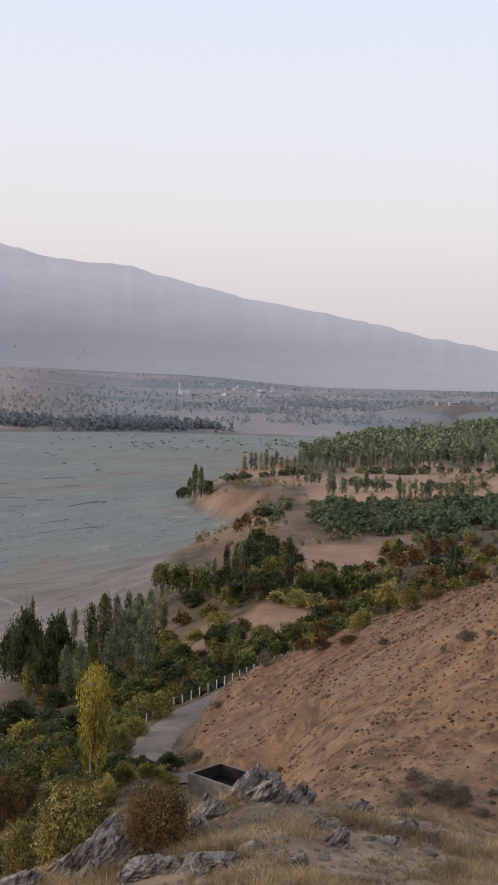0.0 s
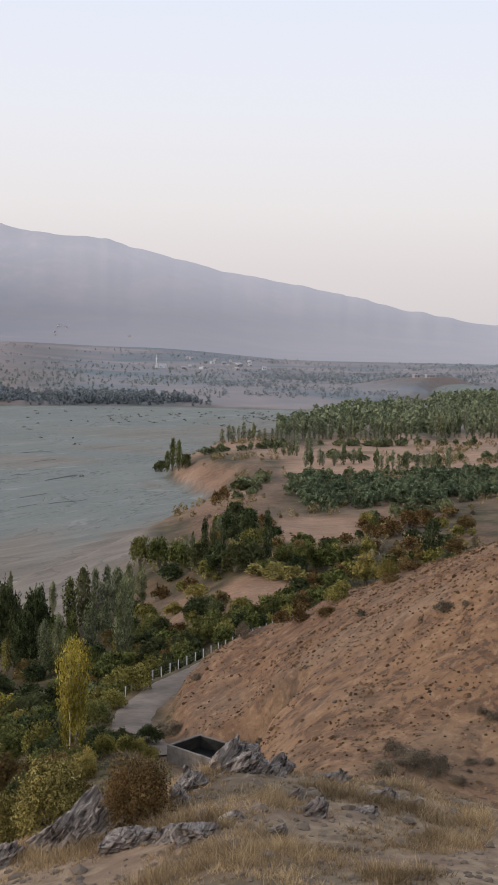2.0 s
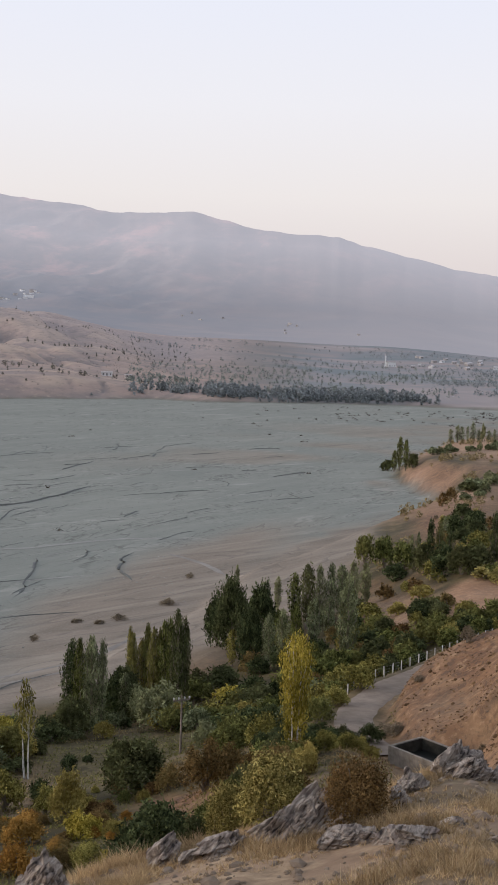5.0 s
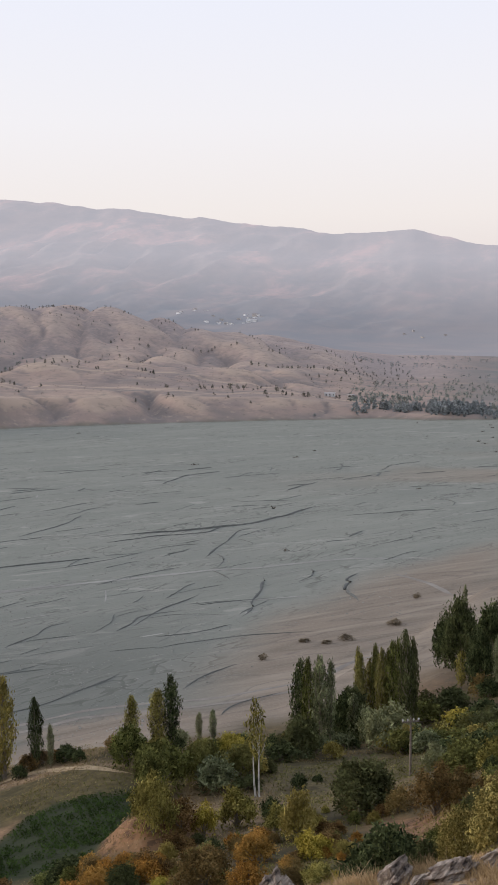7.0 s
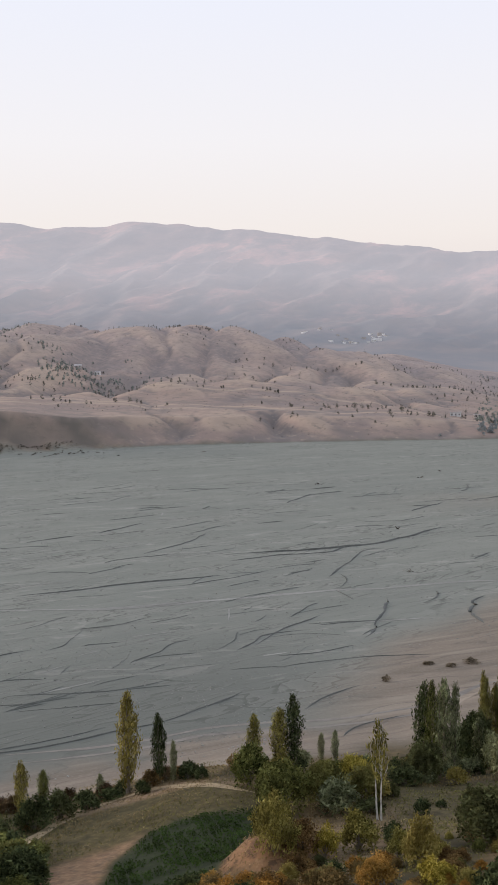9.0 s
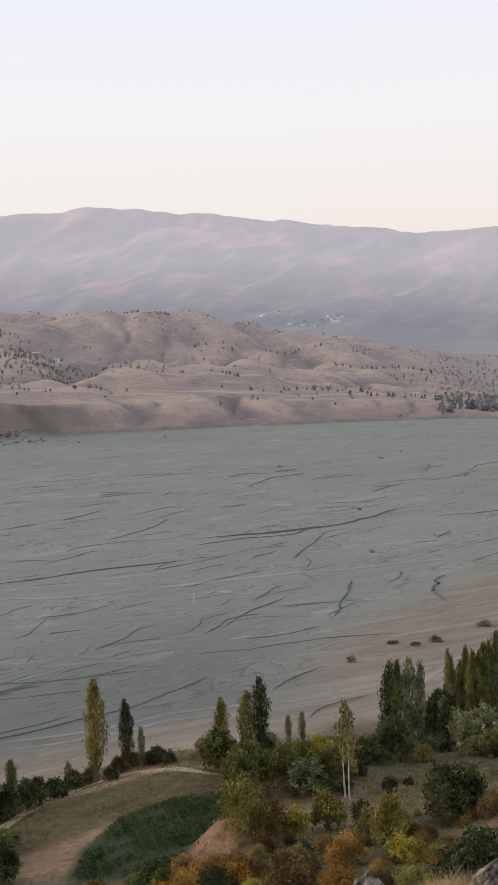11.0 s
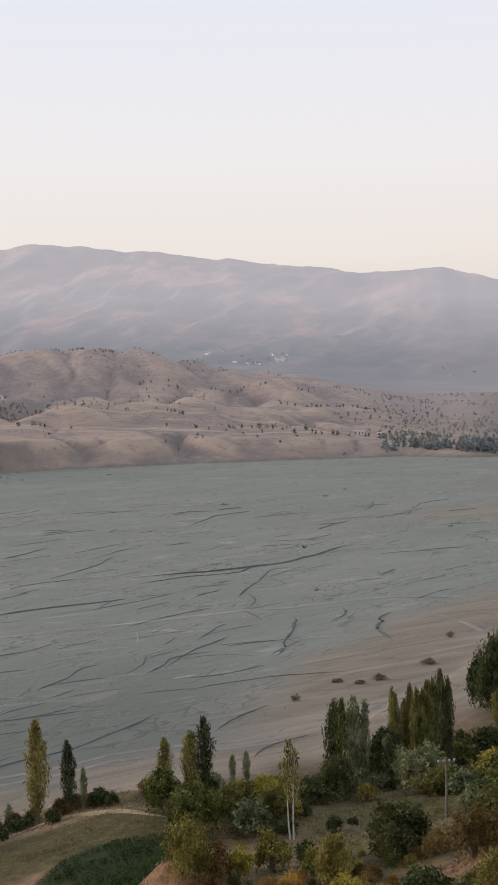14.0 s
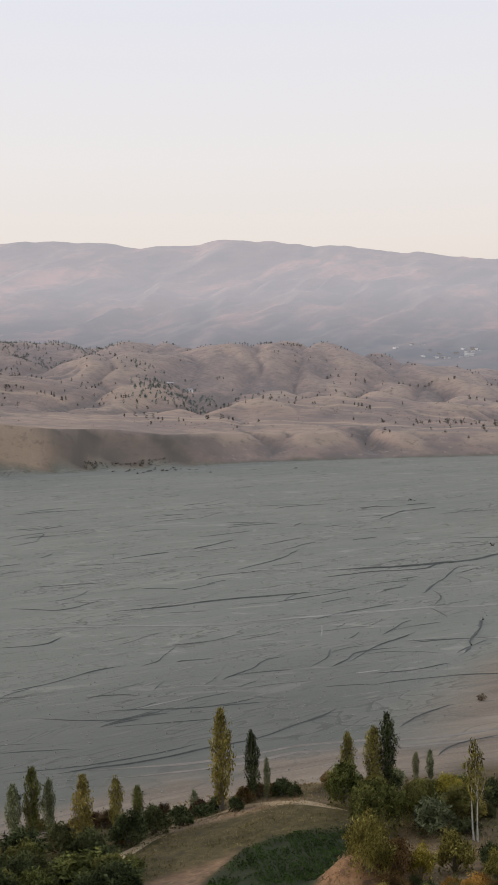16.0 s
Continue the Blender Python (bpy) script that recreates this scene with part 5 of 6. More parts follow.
# ---- rocks on the brow ----
def rock(x, y, w, d, h, turn, tilt, seed, label, sink=0.2, name="rock"):
    """A bedded limestone block: a rounded lump cut by tilted layers and cracks."""
    rng = random.Random(seed)
    bm = bmesh.new()
    bmesh.ops.create_icosphere(bm, subdivisions=5 if w > 0.7 else 4, radius=1.0)
    off = Vector((rng.uniform(0, 50), rng.uniform(0, 50), rng.uniform(0, 50)))
    bed = Vector((math.sin(radians(tilt)), 0.15, math.cos(radians(tilt)))).normalized()
    steps = [rng.uniform(0.80, 1.08) for _ in range(60)]
    cuts = []
    for _ in range(16):
        n = Vector((rng.gauss(0, 1), rng.gauss(0, 1), rng.gauss(0, 1))).normalized()
        cuts.append((n, rng.uniform(0.52, 0.80)))
    cuts += [(bed, 0.50), (-bed, 0.50)] if tilt < -25 else []
    for v in bm.verts:
        p = v.co + 0.16 * noise.noise_vector(v.co * 1.4 + off)
        # broken faces
        for n, reach in cuts:
            e = p.dot(n) - reach
            if e > 0:
                p = p - n * e * 0.96
        # each bed sticks out by its own amount
        layer = p.dot(bed) * 9 + 0.8 * noise.noise(p * 1.3 + off) + 25
        i, f = int(layer), layer - int(layer)
        k = steps[i] * (1 - min(1, f * 4)) + steps[i + 1] * min(1, f * 4)
        k -= 0.15 * max(0.0, 1 - f * 5)
        k += 0.10 * noise.noise(p * 4.0 + off) + 0.08 * noise.noise(p * 9.0 + off) + 0.05 * noise.noise(p * 19.0 + off)
        v.co = Vector((p.x * k * w * 0.74, p.y * k * d * 0.74, p.z * k * h * 0.95))
    ob = part(name, bm, ROCK)
    ob.matrix_basis = pose(x, y, ground_z(x, y) + h * 0.30 - sink * h, rng.uniform(-6, 6), rng.uniform(-6, 6), turn)
    return tagged(ob, label, "rock", "rocks on the brow")


ROCKS = [
    (-2.8, 25.3, 1.5, 1.0, 1.22, -4, -44, 1, "tall grey slab of bedded limestone leaning on the brow"),
    (-3.45, 25.5, 0.75, 0.6, 0.6, -7, -40, 2, "low jagged limestone fin beside the slab"),
    (-2.3, 26.6, 0.75, 0.7, 0.75, 10, -25, 3, "pale weathered limestone block behind the slab"),
    (0.4, 28.9, 1.15, 0.9, 0.80, -5, -42, 4, "jagged grey limestone crag beside the tank"),
    (0.75, 28.2, 0.9, 0.8, 0.6, 13, -30, 5, "broken limestone lump among dry grass"),
    (1.55, 29.6, 0.75, 0.6, 0.62, -9, -44, 6, "small upright limestone crag on the brow"),
    (1.3, 28.6, 0.55, 0.5, 0.4, 1, 12, 7, "pale flat limestone block"),
    (-0.55, 27.2, 0.75, 0.7, 0.62, 16, -20, 8, "bluish grey boulder in the grass"),
    (-0.75, 26.0, 0.5, 0.5, 0.4, 3, -20, 9, "bluish grey boulder in the grass"),
    (-4.45, 25.2, 0.95, 0.7, 0.5, -5, -35, 10, "low jagged limestone fin beside the slab"),
    (-1.75, 23.6, 1.05, 0.9, 0.5, 0, 8, 11, "flat reddish boulder sunk in dry grass"),
    (-0.35, 22.3, 0.85, 0.8, 0.42, 8, 8, 12, "flat reddish boulder sunk in dry grass"),
    (-0.8, 22.8, 0.5, 0.4, 0.3, -5, 8, 13, "small brownish stone in the grass"),
    (-8.2, 24.6, 1.35, 1.1, 1.35, -2, 10, 14, "rounded reddish boulder on the edge"),
    (-5.85, 25.9, 0.8, 0.7, 0.75, 10, -36, 15, "jagged grey limestone crag on the edge"),
    (-5.2, 25.3, 0.5, 0.5, 0.4, 10, -30, 16, "small jagged grey limestone on the edge"),
    (2.9, 28.6, 0.6, 0.4, 0.3, -10, -30, 17, "small dark rock fin in the grass"),
    (1.75, 26.0, 0.45, 0.4, 0.35, -4, -35, 18, "small dark rock fin in the grass"),
    (2.05, 24.4, 0.45, 0.45, 0.4, 6, -35, 19, "small dark rock fin in the grass"),
    (3.2, 25.2, 0.6, 0.4, 0.28, -4, -30, 20, "small dark rock fin in the grass"),
    (0.35, 23.2, 0.42, 0.35, 0.25, 15, -30, 21, "small brownish stone in the grass"),
    (1.2, 22.6, 0.36, 0.3, 0.22, -9, -30, 22, "small brownish stone in the grass"),
    (3.8, 27.2, 0.7, 0.5, 0.28, -5, -30, 23, "low dark rock fin beside the path"),
    (4.4, 26.4, 0.45, 0.4, 0.25, 11, -30, 24, "low dark rock fin beside the path"),
]
for r in ROCKS:
    rock(*r)

# ---- loose stones, tussocks and dry grass ----
def scatter_leaves(name, label, category, centres, size, mat, seed, upright, slim):
    rng = np.random.default_rng(seed)
    v, f = leaves(rng, centres, size, upright, slim)
    return tagged(mesh_part(name, mesh_from(name, v, f), mat), label, category, kind="stuff")


def grass():
    """Dry grass in tufts over the brow in front of the viewpoint."""
    rng = np.random.default_rng(71)
    n = 36000
    a, d = np.radians(rng.uniform(-13, 18, n)), 9 + 25 * rng.uniform(size=n) ** 0.7
    x, y = -d * np.sin(a), d * np.cos(a)
    keep = fbm(x / 1.5, y / 1.5, 3, 72) + rng.uniform(-0.26, 0.26, n) > 0.10
    x, y = x[keep], y[keep]
    z = height(x, y)
    tall = rng.uniform(0.06, 0.16, len(x)) * (1 + 1.8 * np.clip(fbm(x / 1.5, y / 1.5, 3, 72) * 5, 0, 1))
    verts, faces = [], []
    blades = 11
    ang, r = rng.uniform(0, 6.28, (len(x), blades)), rng.uniform(0.0, 0.13, (len(x), blades))
    bx, by = x[:, None] + r * np.cos(ang), y[:, None] + r * np.sin(ang)
    bz = z[:, None] - 0.02 + 0 * bx
    lean = rng.normal(size=(len(x), blades, 2)) * 0.6
    hgt = tall[:, None] * rng.uniform(0.5, 1.1, (len(x), blades))
    wd = 0.009
    side = np.stack([np.cos(ang + 1.57), np.sin(ang + 1.57)], -1) * wd
    p0 = np.stack([bx - side[..., 0], by - side[..., 1], bz], -1)
    p1 = np.stack([bx + side[..., 0], by + side[..., 1], bz], -1)
    tip = np.stack([bx + lean[..., 0] * hgt, by + lean[..., 1] * hgt, bz + hgt], -1)
    verts = np.stack([p0, p1, tip], 2).reshape(-1, 3)
    faces = np.arange(len(verts)).reshape(-1, 3)
    return tagged(mesh_part("dry_grass", mesh_from("dry_grass", verts, faces), STRAW), "straw-coloured dry grass tufts between the rocks", "grass", kind="stuff")


grass()


def tussocks():
    """Low dry cushions of thorn and grass over the red hill: small uneven domes."""
    rng = np.random.default_rng(75)
    n = 52000
    x, y = rng.uniform(-6, 56, n), rng.uniform(45, 150, n)
    keep = (inside_dist(x, y, RED_HILL) > 0.6) & (fbm(x / 7, y / 7, 4, 76) + rng.uniform(-0.2, 0.2, n) > -0.01) & (road_dist(x, y)[0] > 3.2) & (np.hypot(x - TANK[0], y - TANK[1]) > 6)
    x, y = x[keep], y[keep]
    z = height(x, y)
    k = len(x)
    s = rng.uniform(0.04, 0.13, k) * np.where(rng.uniform(size=k) < 0.06, 2.0, 1)
    turn = rng.uniform(0, 6.28, k)
    rings = [np.zeros((k, 5, 3)), np.zeros((k, 5, 3))]
    for j, (rad, up) in enumerate(((1.0, -0.15), (0.62, 0.55))):
        for i in range(5):
            th = turn + i * 1.2566
            r = s * rad * rng.uniform(0.7, 1.3, k)
            rings[j][:, i] = np.stack([x + r * np.cos(th), y + r * np.sin(th), z + s * up * rng.uniform(0.6, 1.3, k)], -1)
    top = np.stack([x, y, z + s * rng.uniform(0.6, 1.0, k)], -1)[:, None]
    verts = np.concatenate(rings + [top], 1).reshape(-1, 3)
    tri = []
    for i in range(5):
        i2 = (i + 1) % 5
        tri += [(i, i2, 5 + i2), (i, 5 + i2, 5 + i), (5 + i, 5 + i2, 10)]
    faces = (np.array(tri)[None] + 11 * np.arange(k)[:, None, None]).reshape(-1, 3)
    return tagged(mesh_part("tussock_cover", mesh_from("tussock_cover", verts, faces), TUSSOCK), "small dry brown tussocks dotted over the red hill", "tussocks", kind="stuff")


tussocks()


def stones(name, label, x, y, lo, hi, mat, seed):
    """Many small angular stones as one sheet of loose pieces."""
    rng = np.random.default_rng(seed)
    z = height(x, y)
    g = 1.618
    base = np.array([(-1, g, 0), (1, g, 0), (-1, -g, 0), (1, -g, 0), (0, -1, g), (0, 1, g), (0, -1, -g), (0, 1, -g), (g, 0, -1), (g, 0, 1), (-g, 0, -1), (-g, 0, 1)]) / 1.9
    base = base * np.array((1.15, 0.9, 0.62))
    tri = np.array([(0, 11, 5), (0, 5, 1), (0, 1, 7), (0, 7, 10), (0, 10, 11), (1, 5, 9), (5, 11, 4), (11, 10, 2), (10, 7, 6), (7, 1, 8),
                    (3, 9, 4), (3, 4, 2), (3, 2, 6), (3, 6, 8), (3, 8, 9), (4, 9, 5), (2, 4, 11), (6, 2, 10), (8, 6, 7), (9, 8, 1)])
    s = rng.uniform(lo, hi, (len(x), 1, 1))
    v = base[None] * s * rng.uniform(0.72, 1.28, (len(x), 12, 3))
    th = rng.uniform(0, 6.28, len(x))
    c, sn = np.cos(th)[:, None], np.sin(th)[:, None]
    vx, vy = v[..., 0] * c - v[..., 1] * sn, v[..., 0] * sn + v[..., 1] * c
    verts = np.stack([vx + x[:, None], vy + y[:, None], v[..., 2] + z[:, None] + 0.1 * s[:, :, 0]], -1).reshape(-1, 3)
    faces = (tri[None] + 12 * np.arange(len(x))[:, None, None]).reshape(-1, 3)
    return tagged(mesh_part(name, mesh_from(name, verts, faces), mat), label, "stones", kind="stuff")


srng = np.random.default_rng(81)
sa, sd = np.radians(srng.uniform(-13, 18, 1900)), srng.uniform(10, 34, 1900)
stones("loose_stones", "loose grey limestone chips among dry grass", -sd * np.sin(sa), sd * np.cos(sa), 0.02, 0.09, CHIPS, 82)
sa, sd = np.radians(srng.uniform(-13, 16, 110)), srng.uniform(20, 32, 110)
stones("field_stones", "reddish grey stones half sunk in dry grass", -sd * np.sin(sa), sd * np.cos(sa), 0.07, 0.2, CHIPS, 87)
sx, sy = srng.uniform(2, 55, 600), srng.uniform(48, 130, 600)
ok = (inside_dist(sx, sy, RED_HILL) > 1) & (fbm(sx / 12, sy / 12, 2, 83) > 0.03)
stones("hill_stones", "pale grey stones scattered over the red hillside", sx[ok], sy[ok], 0.05, 0.2, CHIPS, 84)
sa, sd = np.radians(srng.uniform(12, 44, 9000)), 150 + 260 * srng.uniform(size=9000) ** 1.6
sx, sy = -sd * np.sin(sa), sd * np.cos(sa)
ok = (inside_dist(sx, sy, NEAR_LAND) < -3) & (fbm(sx / 16, sy / 40, 3, 85) + srng.uniform(-0.08, 0.08, 9000) > 0.0)
stones("bed_stones", "pale stones strewn over the drained bed", sx[ok], sy[ok], 0.06, 0.22, PALE_SILT, 86)


# ---- gravel road, fence and tank ----
def road_points(step=1.2, side=0.0):
    """Points along the road, shifted to its left by side."""
    pts = []
    for (ax, ay, az_), (bx, by, bz) in zip(ROAD[:-1], ROAD[1:]):
        n = max(1, int(math.hypot(bx - ax, by - ay) / step))
        for i in range(n):
            f = i / n
            pts.append((ax + (bx - ax) * f, ay + (by - ay) * f, az_ + (bz - az_) * f))
    pts = np.array(pts)
    for _ in range(6):
        pts[1:-1] = 0.5 * pts[1:-1] + 0.25 * (pts[:-2] + pts[2:])
    d = np.gradient(pts[:, :2], axis=0)
    d /= np.linalg.norm(d, axis=1, keepdims=True)
    pts[:, :2] += np.stack([-d[:, 1], d[:, 0]], -1) * side
    return pts


def build_road():
    cols = np.linspace(-2.1, 2.1, 13)
    rows = [road_points(0.6, s) for s in cols]
    grid = np.stack(rows, 1)
    wob = fbm(grid[:, 0, 0] / 3, grid[:, 0, 1] / 3, 3, 91)
    grid[:, 0, :2] += wob[:, None] * 0.8
    grid[:, -1, :2] -= wob[:, None] * 0.8
    crown = 0.10 - 0.17 * (np.abs(cols) / 1.95) ** 4 - 0.03 * np.exp(-((np.abs(cols) - 0.8) / 0.25) ** 2)
    grid[..., 2] = np.maximum(height(grid[..., 0], grid[..., 1]), grid[..., 2]) + crown + 0.16 * fbm(grid[..., 0] / 1.4, grid[..., 1] / 1.4, 3, 92) * (np.abs(cols) / 1.9) ** 2
    n, m = grid.shape[:2]
    idx = np.arange(n * m).reshape(n, m)
    faces = np.stack([idx[:-1, :-1], idx[:-1, 1:], idx[1:, 1:], idx[1:, :-1]], -1).reshape(-1, 4)[:, ::-1]
    return tagged(mesh_part("road", mesh_from("road", grid.reshape(-1, 3), faces, True), GRAVEL), "pale gravel road bending round the red hill", "road", kind="structure")


build_road()


def build_fence():
    fence = tagged(new("wire_fence"), "wire fence of pale concrete posts beside the road", "fence")
    line = road_points(0.5, 2.75)
    line = line[line[:, 1] > 104]
    travel = np.concatenate([[0], np.cumsum(np.hypot(*np.diff(line[:, :2], axis=0).T))])
    me = None
    tops = []
    for s in np.arange(0.5, travel[-1], 2.15):
        x, y = np.interp(s, travel, line[:, 0]), np.interp(s, travel, line[:, 1])
        z = ground_z(x, y)
        if me is None:
            bm = bmesh.new()
            box(bm, -0.05, -0.05, -0.4, 0.05, 0.05, 1.0)
            bmesh.ops.bevel(bm, geom=bm.edges[:], offset=0.012, segments=1, affect="EDGES")
            first = part("post", bm, POST, fence)
            me = first.data
            post = first
        else:
            post = new("post", me)
            post.parent = fence
        post.matrix_basis = pose(x, y, z, plant_rng.uniform(-3, 3), plant_rng.uniform(-3, 3), plant_rng.uniform(0, 90))
        tops.append((x, y, z))
    for hgt in (0.3, 0.6, 0.9):
        v, f = tube([(x, y, z + hgt) for x, y, z in tops], [0.006] * len(tops), 4)
        mesh_part("wire", mesh_from("wire", v, f), WIRE, fence)


build_fence()


def build_tank():
    tx, ty, turn, hl, hw, rim = TANK
    tank = tagged(new("water_tank"), "open concrete irrigation tank with dark still water", "water tank")
    bm = bmesh.new()
    t = 0.22
    for b in ((-hl, -hw, -2.2, hl, -hw + t, 0), (-hl, hw - t, -2.2, hl, hw, 0), (-hl, -hw + t, -2.2, -hl + t, hw - t, 0), (hl - t, -hw + t, -2.2, hl, hw - t, 0)):
        box(bm, *b)
    bmesh.ops.bevel(bm, geom=bm.edges[:], offset=0.02, segments=1, affect="EDGES")
    part("wall", bm, CONCRETE, tank)
    # added inner sheets, their dark colour standing for shade inside the tank
    bm = bmesh.new()
    e, u = 0.004, 0.06
    for b in ((-hl + t + e, -hw + t + e, -1.6, hl - t - e, -hw + t + u, -0.06), (-hl + t + e, hw - t - u, -1.6, hl - t - e, hw - t - e, -0.06),
              (-hl + t + e, -hw + t + u, -1.6, -hl + t + u, hw - t - u, -0.06), (hl - t - u, -hw + t + u, -1.6, hl - t - e, hw - t - u, -0.06)):
        box(bm, *b)
    part("shade_lining", bm, TANK_SHADE, tank, "added inner face, darkened for the shade inside the tank")
    bm = bmesh.new()
    box(bm, -hl + t + u, -hw + t + u, -1.6, hl - t - u, hw - t - u, -0.85)
    part("water", bm, STAGNANT, tank, "dark still water low in the tank")
    tank.matrix_basis = pose(tx, ty, rim, 0, 0, turn)


build_tank()


def build_pole(x, y, h):
    pole = tagged(new("utility_pole"), "grey wooden power line pole with white insulators", "utility pole")
    v, f = tube([(0, 0, -0.5), (0.02, 0, h * 0.5), (0.03, 0.02, h)], [0.13, 0.11, 0.08], 8)
    mesh_part("mast", mesh_from("mast", v, f, True), WOOD, pole)
    bm = bmesh.new()
    box(bm, -0.9, -0.06, h - 0.55, 0.95, 0.06, h - 0.42)
    arm = part("cross_arm", bm, WOOD, pole)
    for dx in (-0.85, -0.3, 0.35, 0.9):
        v, f = tube([(dx, 0, h - 0.42), (dx, 0, h - 0.32), (dx, 0, h - 0.22), (dx, 0, h - 0.14)], [0.04, 0.10, 0.10, 0.04], 8)
        mesh_part("insulator", mesh_from("insulator", v, f, True), POST, arm, "white insulator")
    pole.matrix_basis = pose(x, y, ground_z(x, y), 0, 0, 35)


build_pole(-26.5, 123.1, 6.2)


# ---- the drained bed: eroded banks, crusts, tracks, driftwood ----
def ribbon(points, half, seed, z=0.05, wobble=0.6):
    """A flat strip over the ground along points, with uneven edges."""
    pts = np.array(points, float)
    seg = np.hypot(*np.diff(pts, axis=0).T)
    s = np.concatenate([[0], np.cumsum(seg)])
    n = max(6, int(s[-1] / 2.0))
    t = np.linspace(0, s[-1], n)
    p = np.stack([np.interp(t, s, pts[:, 0]), np.interp(t, s, pts[:, 1])], -1)
    for _ in range(3):
        p[1:-1] = 0.5 * p[1:-1] + 0.25 * (p[:-2] + p[2:])
    p += wobble * 2 * np.stack([fbm(t / 9 + seed, t * 0 + seed, 3, 95), fbm(t / 9 + seed, t * 0 - seed, 3, 96)], -1)
    d = np.gradient(p, axis=0)
    d /= np.linalg.norm(d, axis=1, keepdims=True) + 1e-9
    nrm = np.stack([-d[:, 1], d[:, 0]], -1)
    f = t / s[-1]
    w = half * np.clip(np.minimum(f, 1 - f) * 7, 0.08, 1) * (1 + 1.3 * fbm(t / 6 + seed, t * 0, 3, 97))
    return p, nrm, w


def strips(name, label, category, mat, curves, z):
    verts, faces, o = [], [], 0
    for k, (points, half) in enumerate(curves):
        p, nrm, w = ribbon(points, half, 3.7 * k)
        a, b = p - nrm * w[:, None], p + nrm * w[:, None]
        for q in (a, p, b):
            verts.append(np.column_stack([q, height(q[:, 0], q[:, 1]) + z]))
        n = len(p)
        i = np.arange(n - 1)
        for r in (0, 1):
            faces.append(np.stack([o + r * n + i, o + r * n + i + 1, o + (r + 1) * n + i + 1, o + (r + 1) * n + i], -1)[:, ::-1])
        o += 3 * n
    return tagged(mesh_part(name, mesh_from(name, np.concatenate(verts), np.concatenate(faces), True), mat), label, category, kind="stuff")


def banks(name, label, mat, curves, seed=0, kind="stuff"):
    """Low eroded banks: a steep face towards the near shore, its shade put into the silt colour, and a flat back."""
    verts, faces, o = [], [], 0
    for k, (points, hgt) in enumerate(curves):
        p, nrm, w = ribbon(points, hgt, 5.1 * (k + seed) + 2, 0.05, 1.1)
        toward = np.sign(-(nrm * p).sum(1, keepdims=True))
        foot, crest, back = p + nrm * toward * 0.5 * w[:, None], p, p - nrm * toward * 5 * w[:, None]
        zz = height(p[:, 0], p[:, 1])
        for q, dz in ((foot, -0.15), (crest, 1.0), (back, -0.15)):
            verts.append(np.column_stack([q, zz + (dz * w if dz > 0 else dz)]))
        n = len(p)
        i = np.arange(n - 1)
        for r in (0, 1):
            faces.append(np.stack([o + r * n + i, o + r * n + i + 1, o + (r + 1) * n + i + 1, o + (r + 1) * n + i], -1))
        o += 3 * n
    return tagged(mesh_part(name, mesh_from(name, np.concatenate(verts), np.concatenate(faces), True), mat), label, "river bank", "eroded silt banks" if kind == "thing" else "", "" if kind == "thing" else "stuff")


MAIN = [
    ([(-93.5, 195.4), (-92.9, 187.2), (-95.6, 182.9), (-97, 173.7), (-101, 164.3), (-105.4, 156.8), (-116, 142)], 0.55),
    ([(-123.7, 420.2), (-127, 393), (-131.4, 371.3), (-138.6, 360), (-147.8, 349.7), (-165, 335)], 1.1),
    ([(-78.2, 300.5), (-78, 288.9), (-75.1, 275.5), (-69.2, 265.6)], 0.6),
    ([(-98.8, 286.6), (-92.9, 270.2), (-92.5, 260.5), (-88.1, 250.6), (-88.1, 242.5)], 0.5),
    ([(-105.9, 263.1), (-107.4, 243.8), (-106.6, 227.2)], 0.5),
    ([(-120.7, 226.7), (-123.5, 222.1), (-121, 215.1), (-122, 202.6)], 0.5),
    ([(-150, 300), (-169.5, 274.4), (-174.8, 262.6), (-184, 252)], 0.75),
    ([(-88, 236), (-90.7, 229.5), (-94.8, 223.1), (-98.7, 220.8)], 0.4),
    ([(-75.8, 206.6), (-78.8, 197.6), (-79.2, 188.1)], 0.4),
    ([(-109.2, 195.9), (-111.2, 189.1), (-115.8, 183.3), (-130, 174)], 0.35),
    ([(-70, 236), (-84, 226), (-96, 212)], 0.35),
]
MAIN_2 = [
    ([(-149, 224.9), (-141.9, 232), (-141.7, 242.1)], 0.4),
    ([(-143.4, 206), (-141.2, 210.9), (-144.8, 217.2), (-147.2, 225.5)], 0.35),
    ([(-108.2, 222.1), (-107.6, 227.5), (-109.3, 236.9), (-102.9, 244.9)], 0.4),
    ([(-122.9, 166.3), (-115.3, 173.2), (-108.9, 179.1)], 0.3),
    ([(-113.1, 186.1), (-106.9, 193.5)], 0.3),
    ([(-159.6, 321.6), (-150.7, 338.2), (-138.4, 348.5), (-138.3, 367.9)], 0.6),
    ([(-122.4, 308), (-130.8, 357.7), (-126.8, 364.8)], 0.5),
    ([(-152.9, 281.3), (-145.6, 296.5), (-142.3, 311.4)], 0.45),
    ([(-189.3, 323.9), (-188, 354.4), (-193.5, 373.2)], 0.6),
    ([(-236, 328.6), (-230.3, 349.6)], 0.6),
    ([(-122.5, 138.9), (-111.3, 150.4), (-106.7, 159), (-103.9, 166.1)], 0.35),
]
